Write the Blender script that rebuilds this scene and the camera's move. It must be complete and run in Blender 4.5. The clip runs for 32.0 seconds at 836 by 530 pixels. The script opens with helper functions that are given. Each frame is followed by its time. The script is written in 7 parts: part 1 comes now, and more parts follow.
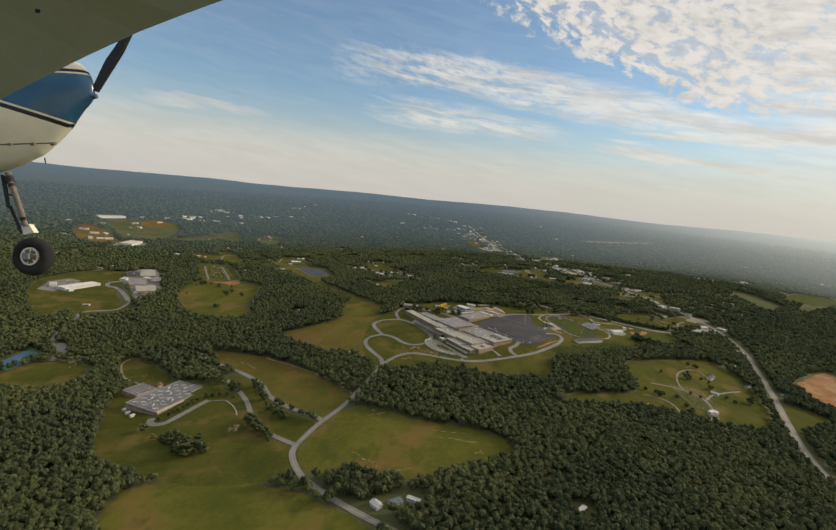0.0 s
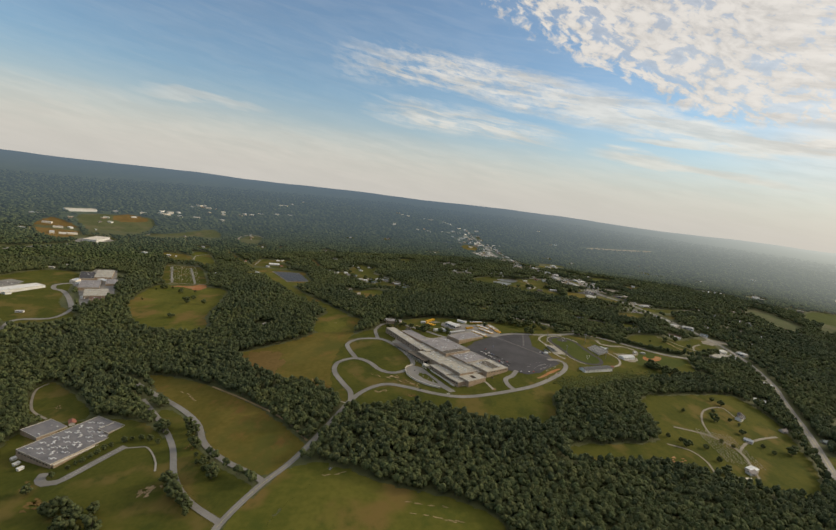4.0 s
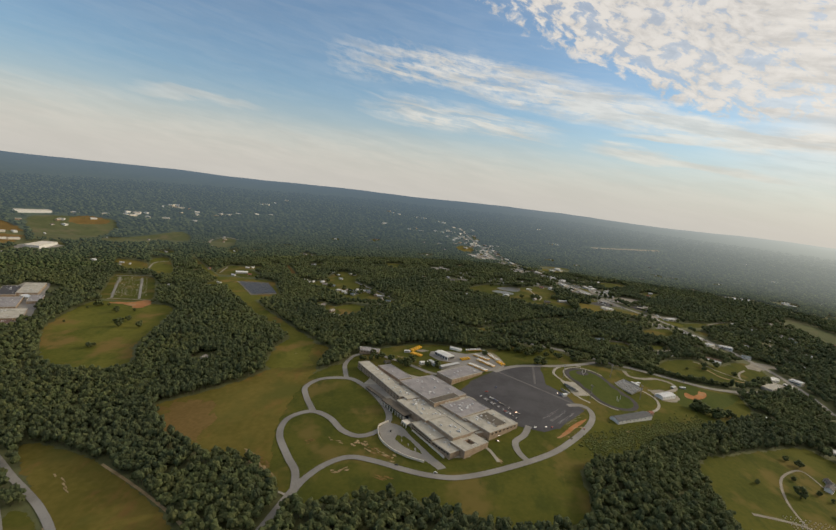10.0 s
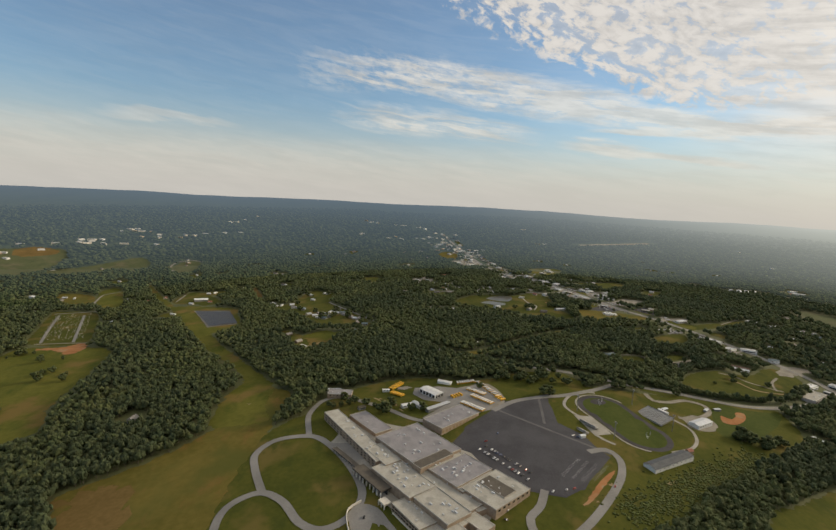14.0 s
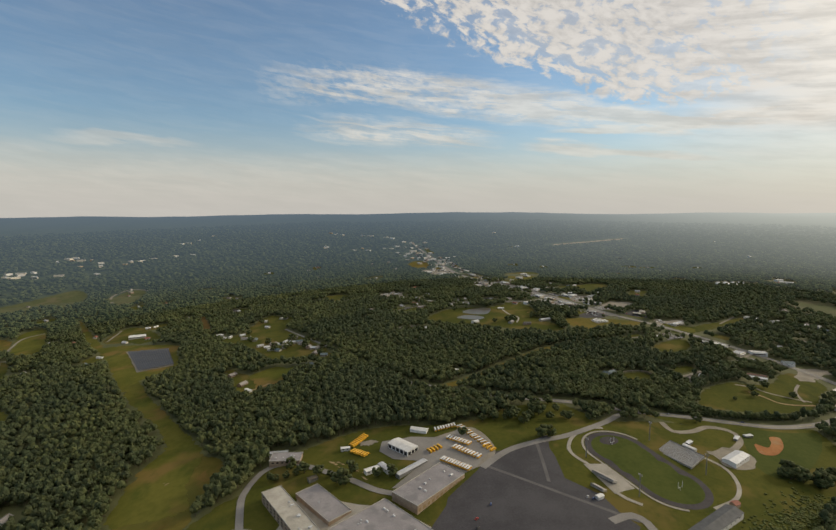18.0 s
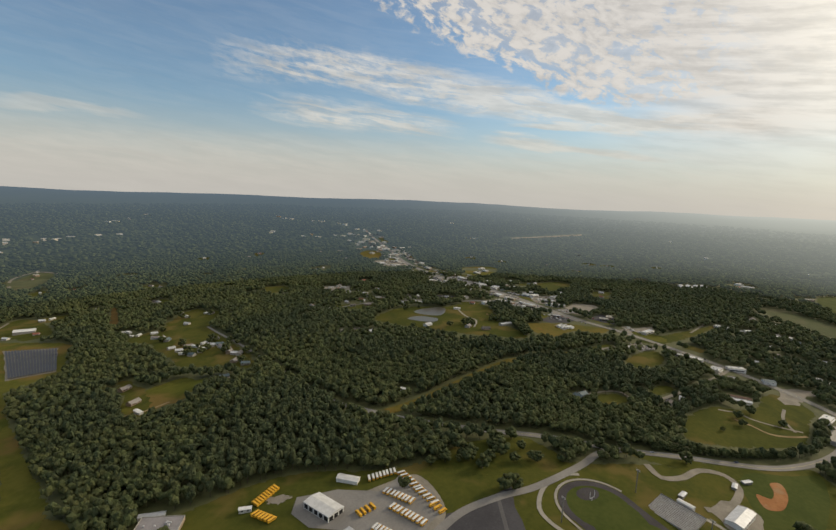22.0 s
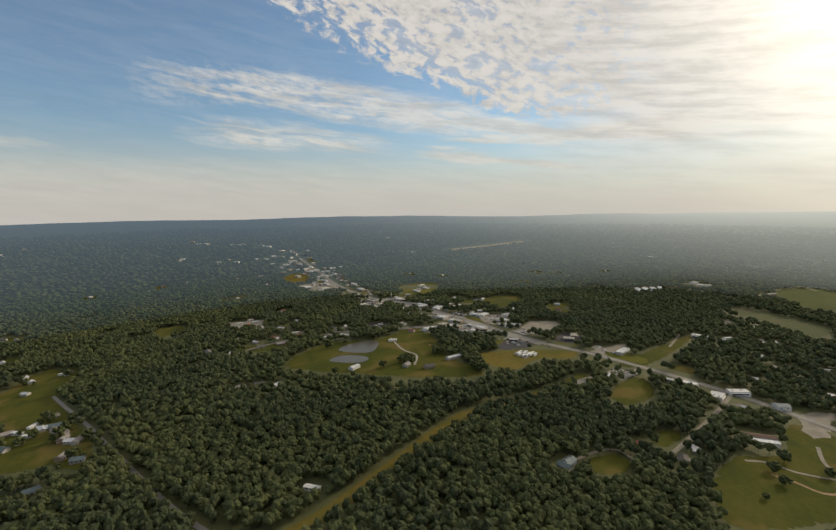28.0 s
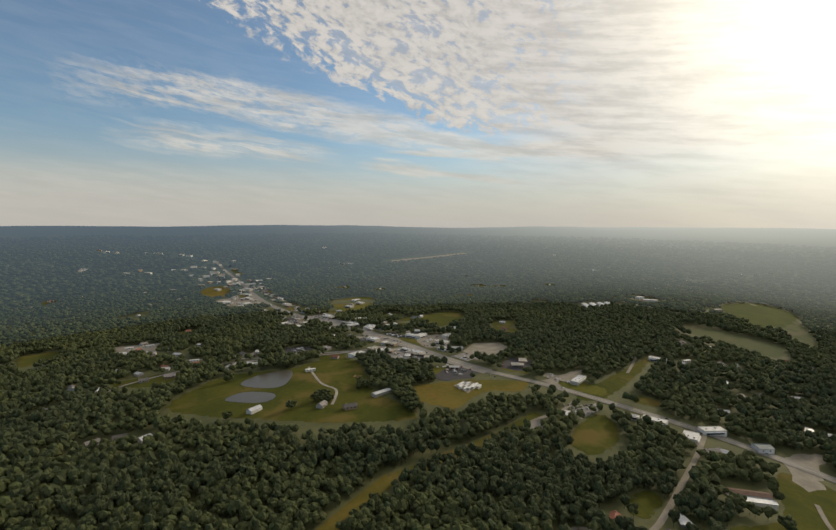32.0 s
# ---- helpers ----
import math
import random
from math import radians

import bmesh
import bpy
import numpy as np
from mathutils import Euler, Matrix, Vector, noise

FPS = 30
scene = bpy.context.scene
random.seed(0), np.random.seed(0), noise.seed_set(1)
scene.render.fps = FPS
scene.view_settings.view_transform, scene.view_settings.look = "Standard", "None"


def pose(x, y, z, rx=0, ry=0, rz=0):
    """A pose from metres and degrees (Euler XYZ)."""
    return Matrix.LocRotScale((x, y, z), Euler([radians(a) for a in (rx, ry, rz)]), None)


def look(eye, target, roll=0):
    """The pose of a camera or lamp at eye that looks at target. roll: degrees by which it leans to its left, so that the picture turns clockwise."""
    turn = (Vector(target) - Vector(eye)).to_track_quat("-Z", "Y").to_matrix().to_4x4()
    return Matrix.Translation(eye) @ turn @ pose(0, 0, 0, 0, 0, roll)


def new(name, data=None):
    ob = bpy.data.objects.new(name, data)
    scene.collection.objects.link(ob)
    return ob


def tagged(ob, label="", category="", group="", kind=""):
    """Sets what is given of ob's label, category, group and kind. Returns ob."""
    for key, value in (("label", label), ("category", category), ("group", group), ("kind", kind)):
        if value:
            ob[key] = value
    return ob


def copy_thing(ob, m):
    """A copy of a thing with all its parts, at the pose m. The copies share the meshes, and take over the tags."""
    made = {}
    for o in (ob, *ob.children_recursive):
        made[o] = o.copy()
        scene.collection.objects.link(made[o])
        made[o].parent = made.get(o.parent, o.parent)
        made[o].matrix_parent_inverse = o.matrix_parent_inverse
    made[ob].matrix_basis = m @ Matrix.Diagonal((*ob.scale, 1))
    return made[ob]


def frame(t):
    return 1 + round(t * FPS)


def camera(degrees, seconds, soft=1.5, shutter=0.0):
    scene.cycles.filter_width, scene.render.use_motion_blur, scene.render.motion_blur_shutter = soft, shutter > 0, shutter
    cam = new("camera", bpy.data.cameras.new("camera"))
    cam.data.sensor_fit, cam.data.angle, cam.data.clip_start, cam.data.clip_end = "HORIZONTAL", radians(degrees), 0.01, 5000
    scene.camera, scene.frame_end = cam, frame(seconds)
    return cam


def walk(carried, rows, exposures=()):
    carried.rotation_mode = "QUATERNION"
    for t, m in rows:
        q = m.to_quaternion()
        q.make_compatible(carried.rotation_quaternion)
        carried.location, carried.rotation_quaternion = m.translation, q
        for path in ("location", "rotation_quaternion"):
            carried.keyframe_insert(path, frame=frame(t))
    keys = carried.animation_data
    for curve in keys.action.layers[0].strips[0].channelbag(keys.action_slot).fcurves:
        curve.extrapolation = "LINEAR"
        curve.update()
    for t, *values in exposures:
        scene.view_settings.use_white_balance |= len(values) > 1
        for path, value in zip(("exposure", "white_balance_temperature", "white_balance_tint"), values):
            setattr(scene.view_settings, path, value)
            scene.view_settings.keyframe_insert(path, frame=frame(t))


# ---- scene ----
from mathutils import geometry, noise

# ---------------------------------------------------------------- camera
cam = camera(82.1, 32.0)
FLIGHT = (
    (0, 2.61, 0.86, 290.14, 81.625, -5.737, 0.834),
    (0.5, 5.58, 20.41, 290.01, 81.582, -6.038, 0.755),
    (1, 8.43, 39.44, 289.74, 81.714, -6.456, 0.710),
    (1.5, 11.15, 58.45, 289.69, 81.804, -6.856, 0.629),
    (2, 13.95, 77.36, 289.86, 81.899, -6.962, 0.550),
    (2.5, 16.61, 96.26, 290.43, 81.880, -7.029, 0.496),
    (3, 19.05, 114.70, 291.03, 81.867, -7.138, 0.528),
    (3.5, 21.30, 133.06, 291.72, 81.673, -7.166, 0.527),
    (5.5, 29.75, 206.71, 292.37, 81.755, -7.184, 0.229),
    (6, 31.88, 225.59, 292.37, 81.595, -7.162, 0.248),
    (6.5, 33.89, 243.85, 292.30, 81.761, -7.242, 0.190),
    (7, 35.85, 261.72, 292.21, 81.791, -7.315, 0.167),
    (7.5, 37.72, 279.23, 292.23, 81.786, -7.259, 0.143),
    (8, 39.25, 297.12, 292.45, 81.697, -7.185, 0.128),
    (8.5, 40.99, 315.53, 292.53, 81.728, -7.079, 0.120),
    (9, 42.66, 333.44, 292.69, 81.528, -6.930, 0.126),
    (9.5, 44.43, 351.49, 292.84, 81.393, -6.845, 0.022),
    (10, 46.44, 369.57, 293.23, 81.411, -6.778, -0.067),
    (10.5, 48.22, 387.60, 293.33, 81.336, -6.312, -0.235),
    (11, 50.25, 404.88, 293.56, 81.591, -5.630, -0.465),
    (11.5, 52.68, 422.39, 293.55, 81.793, -4.811, -0.661),
    (12, 54.70, 441.86, 293.22, 81.695, -4.030, -0.852),
    (12.5, 57.35, 459.99, 293.14, 82.066, -3.780, -1.118),
    (13, 59.62, 478.24, 292.76, 81.867, -3.587, -1.463),
    (13.5, 61.89, 496.19, 292.24, 81.971, -3.352, -1.905),
    (14, 64.32, 514.28, 291.42, 82.361, -3.218, -2.372),
    (14.5, 67.00, 531.65, 290.77, 82.844, -2.982, -2.860),
    (16.5, 78.51, 601.26, 290.18, 82.869, -2.218, -4.646),
    (17, 81.53, 618.23, 289.25, 82.827, -1.776, -5.185),
    (17.5, 84.99, 634.88, 288.34, 83.162, -0.703, -5.744),
    (18, 88.85, 651.96, 287.78, 83.403, 0.210, -6.084),
    (18.5, 92.30, 668.16, 287.69, 83.472, -0.088, -6.469),
    (19, 95.94, 685.36, 287.87, 82.977, -0.613, -7.282),
    (19.5, 99.31, 702.34, 287.61, 82.583, -1.259, -8.381),
    (20, 103.22, 719.13, 286.50, 82.713, -1.206, -9.297),
    (20.5, 107.41, 735.09, 286.07, 82.841, -0.579, -9.707),
    (21, 111.58, 750.57, 285.79, 82.726, -0.990, -9.780),
    (21.5, 116.05, 766.37, 285.03, 82.470, -1.765, -10.182),
    (22, 121.58, 783.78, 283.75, 82.057, -2.408, -10.970),
    (22.5, 126.44, 799.90, 282.73, 82.101, -2.556, -11.729),
    (23, 131.43, 815.74, 281.71, 82.261, -2.724, -12.255),
    (23.5, 136.80, 831.42, 280.88, 82.278, -2.932, -12.563),
    (24, 142.21, 846.66, 280.32, 82.188, -2.962, -12.864),
    (24.5, 148.15, 862.36, 279.41, 82.255, -2.423, -13.299),
    (25, 154.15, 878.05, 277.86, 82.487, -1.598, -13.799),
    (25.5, 160.64, 894.11, 275.98, 82.584, -1.061, -14.366),
    (27.5, 188.62, 957.35, 268.60, 83.850, 0.652, -17.530),
    (28, 195.80, 972.60, 267.45, 84.033, 0.806, -18.311),
    (28.5, 203.61, 988.09, 265.91, 84.239, 0.818, -19.108),
    (29, 211.22, 1002.35, 264.40, 84.298, 0.932, -19.883),
    (29.5, 219.12, 1016.99, 263.39, 84.237, 0.959, -20.696),
    (30, 227.91, 1031.25, 261.56, 84.844, 1.185, -21.663),
    (30.5, 236.45, 1044.69, 260.30, 85.544, 1.092, -22.266),
    (31, 245.25, 1058.30, 259.25, 85.774, 0.392, -22.914),
    (31.5, 254.56, 1072.84, 258.48, 85.729, -0.063, -23.934),
    (32, 263.58, 1086.75, 257.70, 85.368, -0.155, -24.928),
)
walk(cam, [(t, pose(x, y, z, rx, ry, rz)) for t, x, y, z, rx, ry, rz in FLIGHT],
     exposures=((0.0, 0.14), (12.0, 0.10), (20.0, 0.0), (29.0, -0.02), (32.0, -0.10)))

# ---------------------------------------------------------------- light
SUN_AZ, SUN_EL = radians(74), radians(24)      # azimuth clockwise from +y
SUN_DIR = Vector((math.sin(SUN_AZ) * math.cos(SUN_EL), math.cos(SUN_AZ) * math.cos(SUN_EL), math.sin(SUN_EL)))
sun_data = bpy.data.lights.new("sun", "SUN")
sun_data.energy, sun_data.angle, sun_data.color = 2.35, radians(10), (1.0, 0.84, 0.62)
sun = new("sun", sun_data)
sun.matrix_world = look(SUN_DIR * 1000, (0, 0, 0))


class Nodes:
    """Short-hand for building a node tree."""

    def __init__(self, tree):
        self.t = tree
        tree.nodes.clear()

    def n(self, kind, **kw):
        node = self.t.nodes.new(kind)
        ins = kw.pop("ins", {})
        for k, v in kw.items():
            setattr(node, k, v)
        for k, v in ins.items():
            if isinstance(v, bpy.types.NodeSocket):
                self.t.links.new(v, node.inputs[k])
            else:
                node.inputs[k].default_value = v
        return node

    def math(self, op, a, b=0.0, clamp=False):
        return self.n("ShaderNodeMath", operation=op, use_clamp=clamp, ins={0: a, 1: b}).outputs[0]

    def mix(self, f, a, b, mode="MIX"):
        return self.n("ShaderNodeMix", data_type="RGBA", blend_type=mode, ins={0: f, 6: a, 7: b}).outputs[2]

    def ramp(self, f, stops):
        node = self.n("ShaderNodeValToRGB", ins={0: f})
        e = node.color_ramp.elements
        while len(e) < len(stops):
            e.new(0.5)
        for el, (p, col) in zip(e, stops):
            el.position = p
            el.color = (*col, 1) if len(col) == 3 else col
        return node.outputs[0]

    def noise(self, vec, scale, detail=4.0, rough=0.55):
        return self.n("ShaderNodeTexNoise", ins={"Vector": vec, "Scale": scale, "Detail": detail, "Roughness": rough}).outputs[0]

    def maprange(self, v, a, b, c=0.0, d=1.0):
        return self.n("ShaderNodeMapRange", interpolation_type="SMOOTHSTEP", ins={0: v, 1: a, 2: b, 3: c, 4: d}).outputs[0]


def grey(v):
    return (v, v, v)


world = bpy.data.worlds.new("sky")
scene.world = world
world.use_nodes = True
N = Nodes(world.node_tree)
direction = N.n("ShaderNodeTexCoord").outputs["Generated"]
sky = N.n("ShaderNodeTexSky", sky_type="NISHITA", sun_disc=False, sun_elevation=SUN_EL, sun_rotation=SUN_AZ,
          altitude=300.0, air_density=1.15, dust_density=1.2, ozone_density=3.0).outputs[0]
xyz = N.n("ShaderNodeSeparateXYZ", ins={0: direction}).outputs
sky = N.mix(1.0, sky, (0.92, 1.06, 1.11, 1), "MULTIPLY")
height = N.math("MAXIMUM", xyz[2], 0.0)
over = N.math("ADD", height, 0.10)
flat = N.n("ShaderNodeCombineXYZ", ins={0: N.math("DIVIDE", xyz[0], over), 1: N.math("DIVIDE", xyz[1], over), 2: 0.0}).outputs[0]
# bearing and height of the line of sight, in degrees
bearing = N.math("MULTIPLY", N.math("ARCTAN2", xyz[0], xyz[1]), 57.2958)
rise = N.math("MULTIPLY", N.math("ARCSINE", xyz[2]), 57.2958)
toward = N.n("ShaderNodeVectorMath", operation="DOT_PRODUCT", ins={0: direction, 1: tuple(SUN_DIR)}).outputs["Value"]


def plane_of(a, b):
    return N.n("ShaderNodeCombineXYZ", ins={0: a, 1: b, 2: 0.0}).outputs[0]


def line_map(v, a, b, c, d):
    return N.n("ShaderNodeMapRange", interpolation_type="LINEAR", ins={0: v, 1: a, 2: b, 3: c, 4: d}).outputs[0]


def times(*fs):
    res = fs[0]
    for q in fs[1:]:
        res = N.math("MULTIPLY", res, q)
    return res


# heights are stirred a little, so that no band runs straight
lean = N.math("ADD", rise, N.math("MULTIPLY", bearing, 0.11))
drawn = plane_of(N.math("MULTIPLY", bearing, 0.045), N.math("MULTIPLY", lean, 0.30))
stir = N.math("MULTIPLY", N.math("SUBTRACT", N.noise(drawn, 1.6, 4.0, 0.6), 0.5), 3.4)
el = N.math("ADD", rise, stir)
fibre = N.maprange(N.noise(plane_of(N.math("MULTIPLY", bearing, 0.055), N.math("MULTIPLY", N.math("ADD", lean, stir), 0.55)), 2.3, 7.0, 0.64), 0.36, 0.64)
ripple = N.maprange(N.noise(plane_of(N.math("MULTIPLY", bearing, 0.50), N.math("MULTIPLY", N.math("ADD", rise, N.math("MULTIPLY", bearing, 0.25)), 1.0)), 1.5, 4.0, 0.6), 0.38, 0.62)


def band(centre, half, a0, a1, b0, b1):
    """A streak of high cloud at a height above the horizon, faded out between two bearings at each end."""
    off = N.math("DIVIDE", N.math("ABSOLUTE", N.math("SUBTRACT", el, centre)), half)
    return times(N.maprange(off, 0.25, 1.15, 1.0, 0.0), N.maprange(bearing, a0, a1), N.maprange(bearing, b0, b1, 1.0, 0.0))


high = band(line_map(bearing, 4.0, 34.0, 13.9, 8.7), line_map(bearing, 6.0, 34.0, 2.9, 1.3), -16.0, -4.0, 38.0, 52.0)
high = times(high, N.math("ADD", N.math("ADD", N.math("MULTIPLY", fibre, 0.55), N.math("MULTIPLY", ripple, line_map(bearing, 2.0, 20.0, 0.30, 0.04))), line_map(bearing, 2.0, 20.0, 0.08, 0.35)), line_map(bearing, -8.0, 20.0, 1.0, 1.7))
middle = times(band(line_map(bearing, -5.0, 16.0, 9.3, 8.0), 1.9, -11.0, -1.0, 9.0, 19.0), N.math("ADD", N.math("MULTIPLY", fibre, 0.7), 0.3))
thin = times(N.math("MAXIMUM", band(line_map(bearing, 20.0, 37.0, 7.1, 5.0), 0.75, 16.0, 22.0, 34.0, 42.0), band(8.6, 0.5, 19.0, 25.0, 28.0, 33.0)), 0.9)
stray = times(band(7.1, 0.8, -34.0, -27.0, -22.0, -15.0), 0.55)
low = times(N.maprange(N.math("ADD", rise, N.math("MULTIPLY", stir, 0.7)), 2.5, 8.5, 0.80, 0.0), N.math("ADD", N.math("MULTIPLY", fibre, 0.34), 0.64), line_map(bearing, -20.0, 25.0, 1.05, 0.85))
film = N.math("ADD", N.math("MULTIPLY", fibre, 0.05), 0.08)
wisp = N.math("MAXIMUM", N.math("MAXIMUM", high, middle), N.math("MAXIMUM", N.math("MAXIMUM", thin, stray), N.math("MAXIMUM", low, film)))
wisp = N.math("MINIMUM", wisp, 0.92)
# altocumulus field in rows, above a slanting lower edge
above = N.math("ADD", N.math("SUBTRACT", N.math("ADD", rise, N.math("MULTIPLY", bearing, 0.39)), 23.1), N.math("MULTIPLY", stir, 0.25))
along_ = N.math("SUBTRACT", N.math("MULTIPLY", bearing, 0.92), N.math("MULTIPLY", rise, 0.36))
rows_ = N.noise(plane_of(N.math("MULTIPLY", along_, 0.16), N.math("MULTIPLY", above, 0.42)), 1.0, 2.0, 0.5)
lumps = N.noise(plane_of(N.math("ADD", N.math("MULTIPLY", along_, 0.62), N.math("MULTIPLY", stir, 0.5)), N.math("ADD", N.math("MULTIPLY", above, 1.05), N.math("MULTIPLY", rows_, 2.2))), 1.0, 4.0, 0.58)
pack = N.math("ADD", N.math("ADD", N.math("MULTIPLY", lumps, 0.66), N.math("MULTIPLY", rows_, 0.34)), N.maprange(above, -2.6, 0.8, -0.17, 0.04))
pack = N.math("ADD", N.math("ADD", pack, N.maprange(above, 1.0, 7.0, 0.0, 0.06)), N.maprange(bearing, -8.0, 15.0, -0.10, 0.02))
cells = times(N.maprange(pack, 0.46, 0.60), N.maprange(above, -2.6, -0.2), N.maprange(rise, 9.0, 11.5))
# smooth sheet of cloud on the sun's side
sheet = times(N.maprange(N.math("ADD", bearing, N.math("MULTIPLY", stir, 3.0)), 27.0, 46.0), N.maprange(N.math("ADD", rise, stir), 2.0, 9.0), 0.88)
gather = N.noise(flat, 0.9, 2.0, 0.5)
# unseen bright cloud high overhead, added to brighten the land
fill_deck = N.math("MULTIPLY", N.maprange(height, 0.46, 0.75), N.maprange(gather, 0.30, 0.60, 0.45, 0.95))
cells = N.math("MAXIMUM", cells, times(N.maprange(above, -0.3, 2.5), N.maprange(bearing, 2.0, 24.0), 0.60))
cover = N.math("MAXIMUM", N.math("MULTIPLY", cells, 0.90), N.math("MAXIMUM", sheet, fill_deck))
glow = N.math("POWER", N.math("MAXIMUM", toward, 0.0), 22.0)
lumpy = times(N.maprange(above, -1.0, 0.6), N.maprange(bearing, 27.0, 42.0, 1.0, 0.25), N.maprange(rise, 9.0, 12.5), 0.70)
mottle = N.math("ADD", times(N.noise(drawn, 3.0, 5.0, 0.6), N.math("SUBTRACT", 1.0, lumpy)), N.math("MULTIPLY", lumps, lumpy))
tone = N.maprange(mottle, 0.34, 0.62, 0.78, 1.08)
cloud_colour = N.mix(N.math("MULTIPLY", glow, 0.85, True), (7.0, 6.5, 5.85, 1), (22.0, 19.5, 15.0, 1))
cloud_colour = N.mix(1.0, cloud_colour, N.n("ShaderNodeCombineXYZ", ins={0: tone, 1: tone, 2: tone}).outputs[0], "MULTIPLY")
bright = N.mix(0.75, N.mix(1.0, sky, (1.25, 1.20, 1.10, 1), "MULTIPLY"), N.mix(1.0, cloud_colour, (1.08, 1.06, 1.02, 1), "MULTIPLY"))
base = N.mix(wisp, sky, bright)
base = N.mix(cover, base, cloud_colour)
# thin bright cloud round the hidden sun
halo = N.math("POWER", N.math("MAXIMUM", toward, 0.0), 20.0)
base = N.mix(N.math("MULTIPLY", halo, 0.75, True), base, (19.0, 17.6, 14.2, 1))
veil = N.maprange(height, 0.0, 0.19, 0.86, 0.0)
base = N.mix(veil, base, N.mix(N.math("MULTIPLY", N.math("ADD", glow, halo), 0.8, True), (5.4, 5.15, 4.75, 1), (13.5, 12.6, 10.2, 1)))
out = N.n("ShaderNodeBackground", ins={"Color": base, "Strength": 0.1})
N.t.links.new(out.outputs[0], N.n("ShaderNodeOutputWorld").inputs[0])
scene.view_settings.exposure = 0.0

# ---------------------------------------------------------------- materials
MATERIALS = {}
THIN = set()          # materials whose meshes carry how far each point lies inside the rim


def surface(name, dark, light, scale=1.0, fine=8.0, rough=0.9, bump=0.0, bump_scale=1.0, spread=0.0, metal=0.0, islands=False, stain=None, stain_scale=0.02, stain2=None, spec=0.3, leafy=0.0, thin=False):
    """A rough natural surface: two colours mixed by coarse and fine noise, optional stains and variation from piece to piece."""
    if name in MATERIALS:
        return MATERIALS[name]
    m = bpy.data.materials.new(name)
    m.use_nodes = True
    k = Nodes(m.node_tree)
    where = k.n("ShaderNodeTexCoord").outputs["Object"]
    coarse = k.noise(where, scale, 4.0)
    small = k.noise(where, scale * fine, 3.0)
    f = k.maprange(k.math("ADD", k.math("MULTIPLY", coarse, 0.65), k.math("MULTIPLY", small, 0.35)), 0.32, 0.68)
    col = k.mix(f, (*dark, 1), (*light, 1))
    if stain:
        s = k.maprange(k.noise(where, stain_scale, 3.0), 0.50, 0.66)
        col = k.mix(k.math("MULTIPLY", s, 0.8), col, (*stain, 1))
    if stain2:
        s = k.maprange(k.noise(k.n("ShaderNodeMapping", ins={0: where, "Location": (310.0, 90.0, 0.0), "Scale": (1.0, 0.6, 1.0)}).outputs[0], stain_scale * 2.3, 6.0, 0.65), 0.52, 0.68)
        col = k.mix(k.math("MULTIPLY", s, 0.75), col, (*stain2, 1))
    if spread:
        rnd = k.n("ShaderNodeNewGeometry").outputs["Random Per Island"] if islands else k.n("ShaderNodeObjectInfo").outputs["Random"]
        hsv = k.n("ShaderNodeHueSaturation", ins={"Color": col, "Hue": k.maprange(rnd, 0, 1, 0.5 - spread * 0.06, 0.5 + spread * 0.05),
                                                 "Value": k.maprange(k.math("FRACT", k.math("MULTIPLY", rnd, 7.31)), 0, 1, 1 - spread, 1 + spread)})
        col = hsv.outputs[0]
    bsdf = k.n("ShaderNodeBsdfPrincipled", ins={"Base Color": col, "Roughness": rough, "Metallic": metal, "Specular IOR Level": 0.04 if thin else spec})
    if bump:
        b = k.n("ShaderNodeBump", ins={"Strength": 1.0, "Distance": bump, "Height": k.noise(where, bump_scale, 3.0)})
        k.t.links.new(b.outputs[0], bsdf.inputs["Normal"])
    done = bsdf.outputs[0]
    if leafy:          # light shines through the leaves
        done = k.n("ShaderNodeMixShader", ins={0: leafy, 1: done, 2: k.n("ShaderNodeBsdfTranslucent", ins={"Color": col}).outputs[0]}).outputs[0]
    if thin:          # grass and bare earth give way unevenly to what lies under their rim
        edge_ = k.n("ShaderNodeAttribute", attribute_name="edge").outputs["Fac"]
        uneven = k.math("ADD", k.math("MULTIPLY", k.noise(where, 0.10, 3.0), 0.5), k.math("MULTIPLY", k.noise(where, 0.6, 4.0, 0.7), 0.5))
        held = k.maprange(k.math("ADD", edge_, k.math("MULTIPLY", k.math("SUBTRACT", uneven, 0.5), 1.5)), 0.34, 0.40)
        done = k.n("ShaderNodeMixShader", ins={0: held, 1: k.n("ShaderNodeBsdfTransparent").outputs[0], 2: done}).outputs[0]
        THIN.add(name)
    k.t.links.new(done, k.n("ShaderNodeOutputMaterial").inputs[0])
    MATERIALS[name] = m
    return m


M_FLOOR = surface("forest_floor", (0.058, 0.066, 0.024), (0.096, 0.100, 0.038), 0.02, 9)
M_LEAF = surface("broad_leaves", (0.067, 0.087, 0.036), (0.124, 0.140, 0.059), 0.45, 5, 0.9, 0.7, 1.6, 0.22, islands=True, stain=(0.124, 0.140, 0.056), stain_scale=0.011, spec=0.15, leafy=0.36)
# grass dulled and blued: haze over far pastures painted into the colour
M_HAZEGRASS = surface("haze_dulled_grass", (0.072, 0.086, 0.040), (0.104, 0.112, 0.056), 0.010, 12, 0.95, stain=(0.130, 0.115, 0.070), stain_scale=0.012, stain2=(0.062, 0.076, 0.038), thin=True)
M_WEED = surface("green_weeds", (0.072, 0.090, 0.026), (0.112, 0.126, 0.040), 0.5, 5, 0.9, 0.4, 1.6, 0.2, islands=True, spec=0.15, leafy=0.2)
M_PINE = surface("pine_needles", (0.061, 0.081, 0.040), (0.109, 0.127, 0.060), 0.5, 5, 0.9, 0.7, 1.8, 0.18, islands=True, stain=(0.064, 0.084, 0.042), stain_scale=0.009, spec=0.15, leafy=0.34)
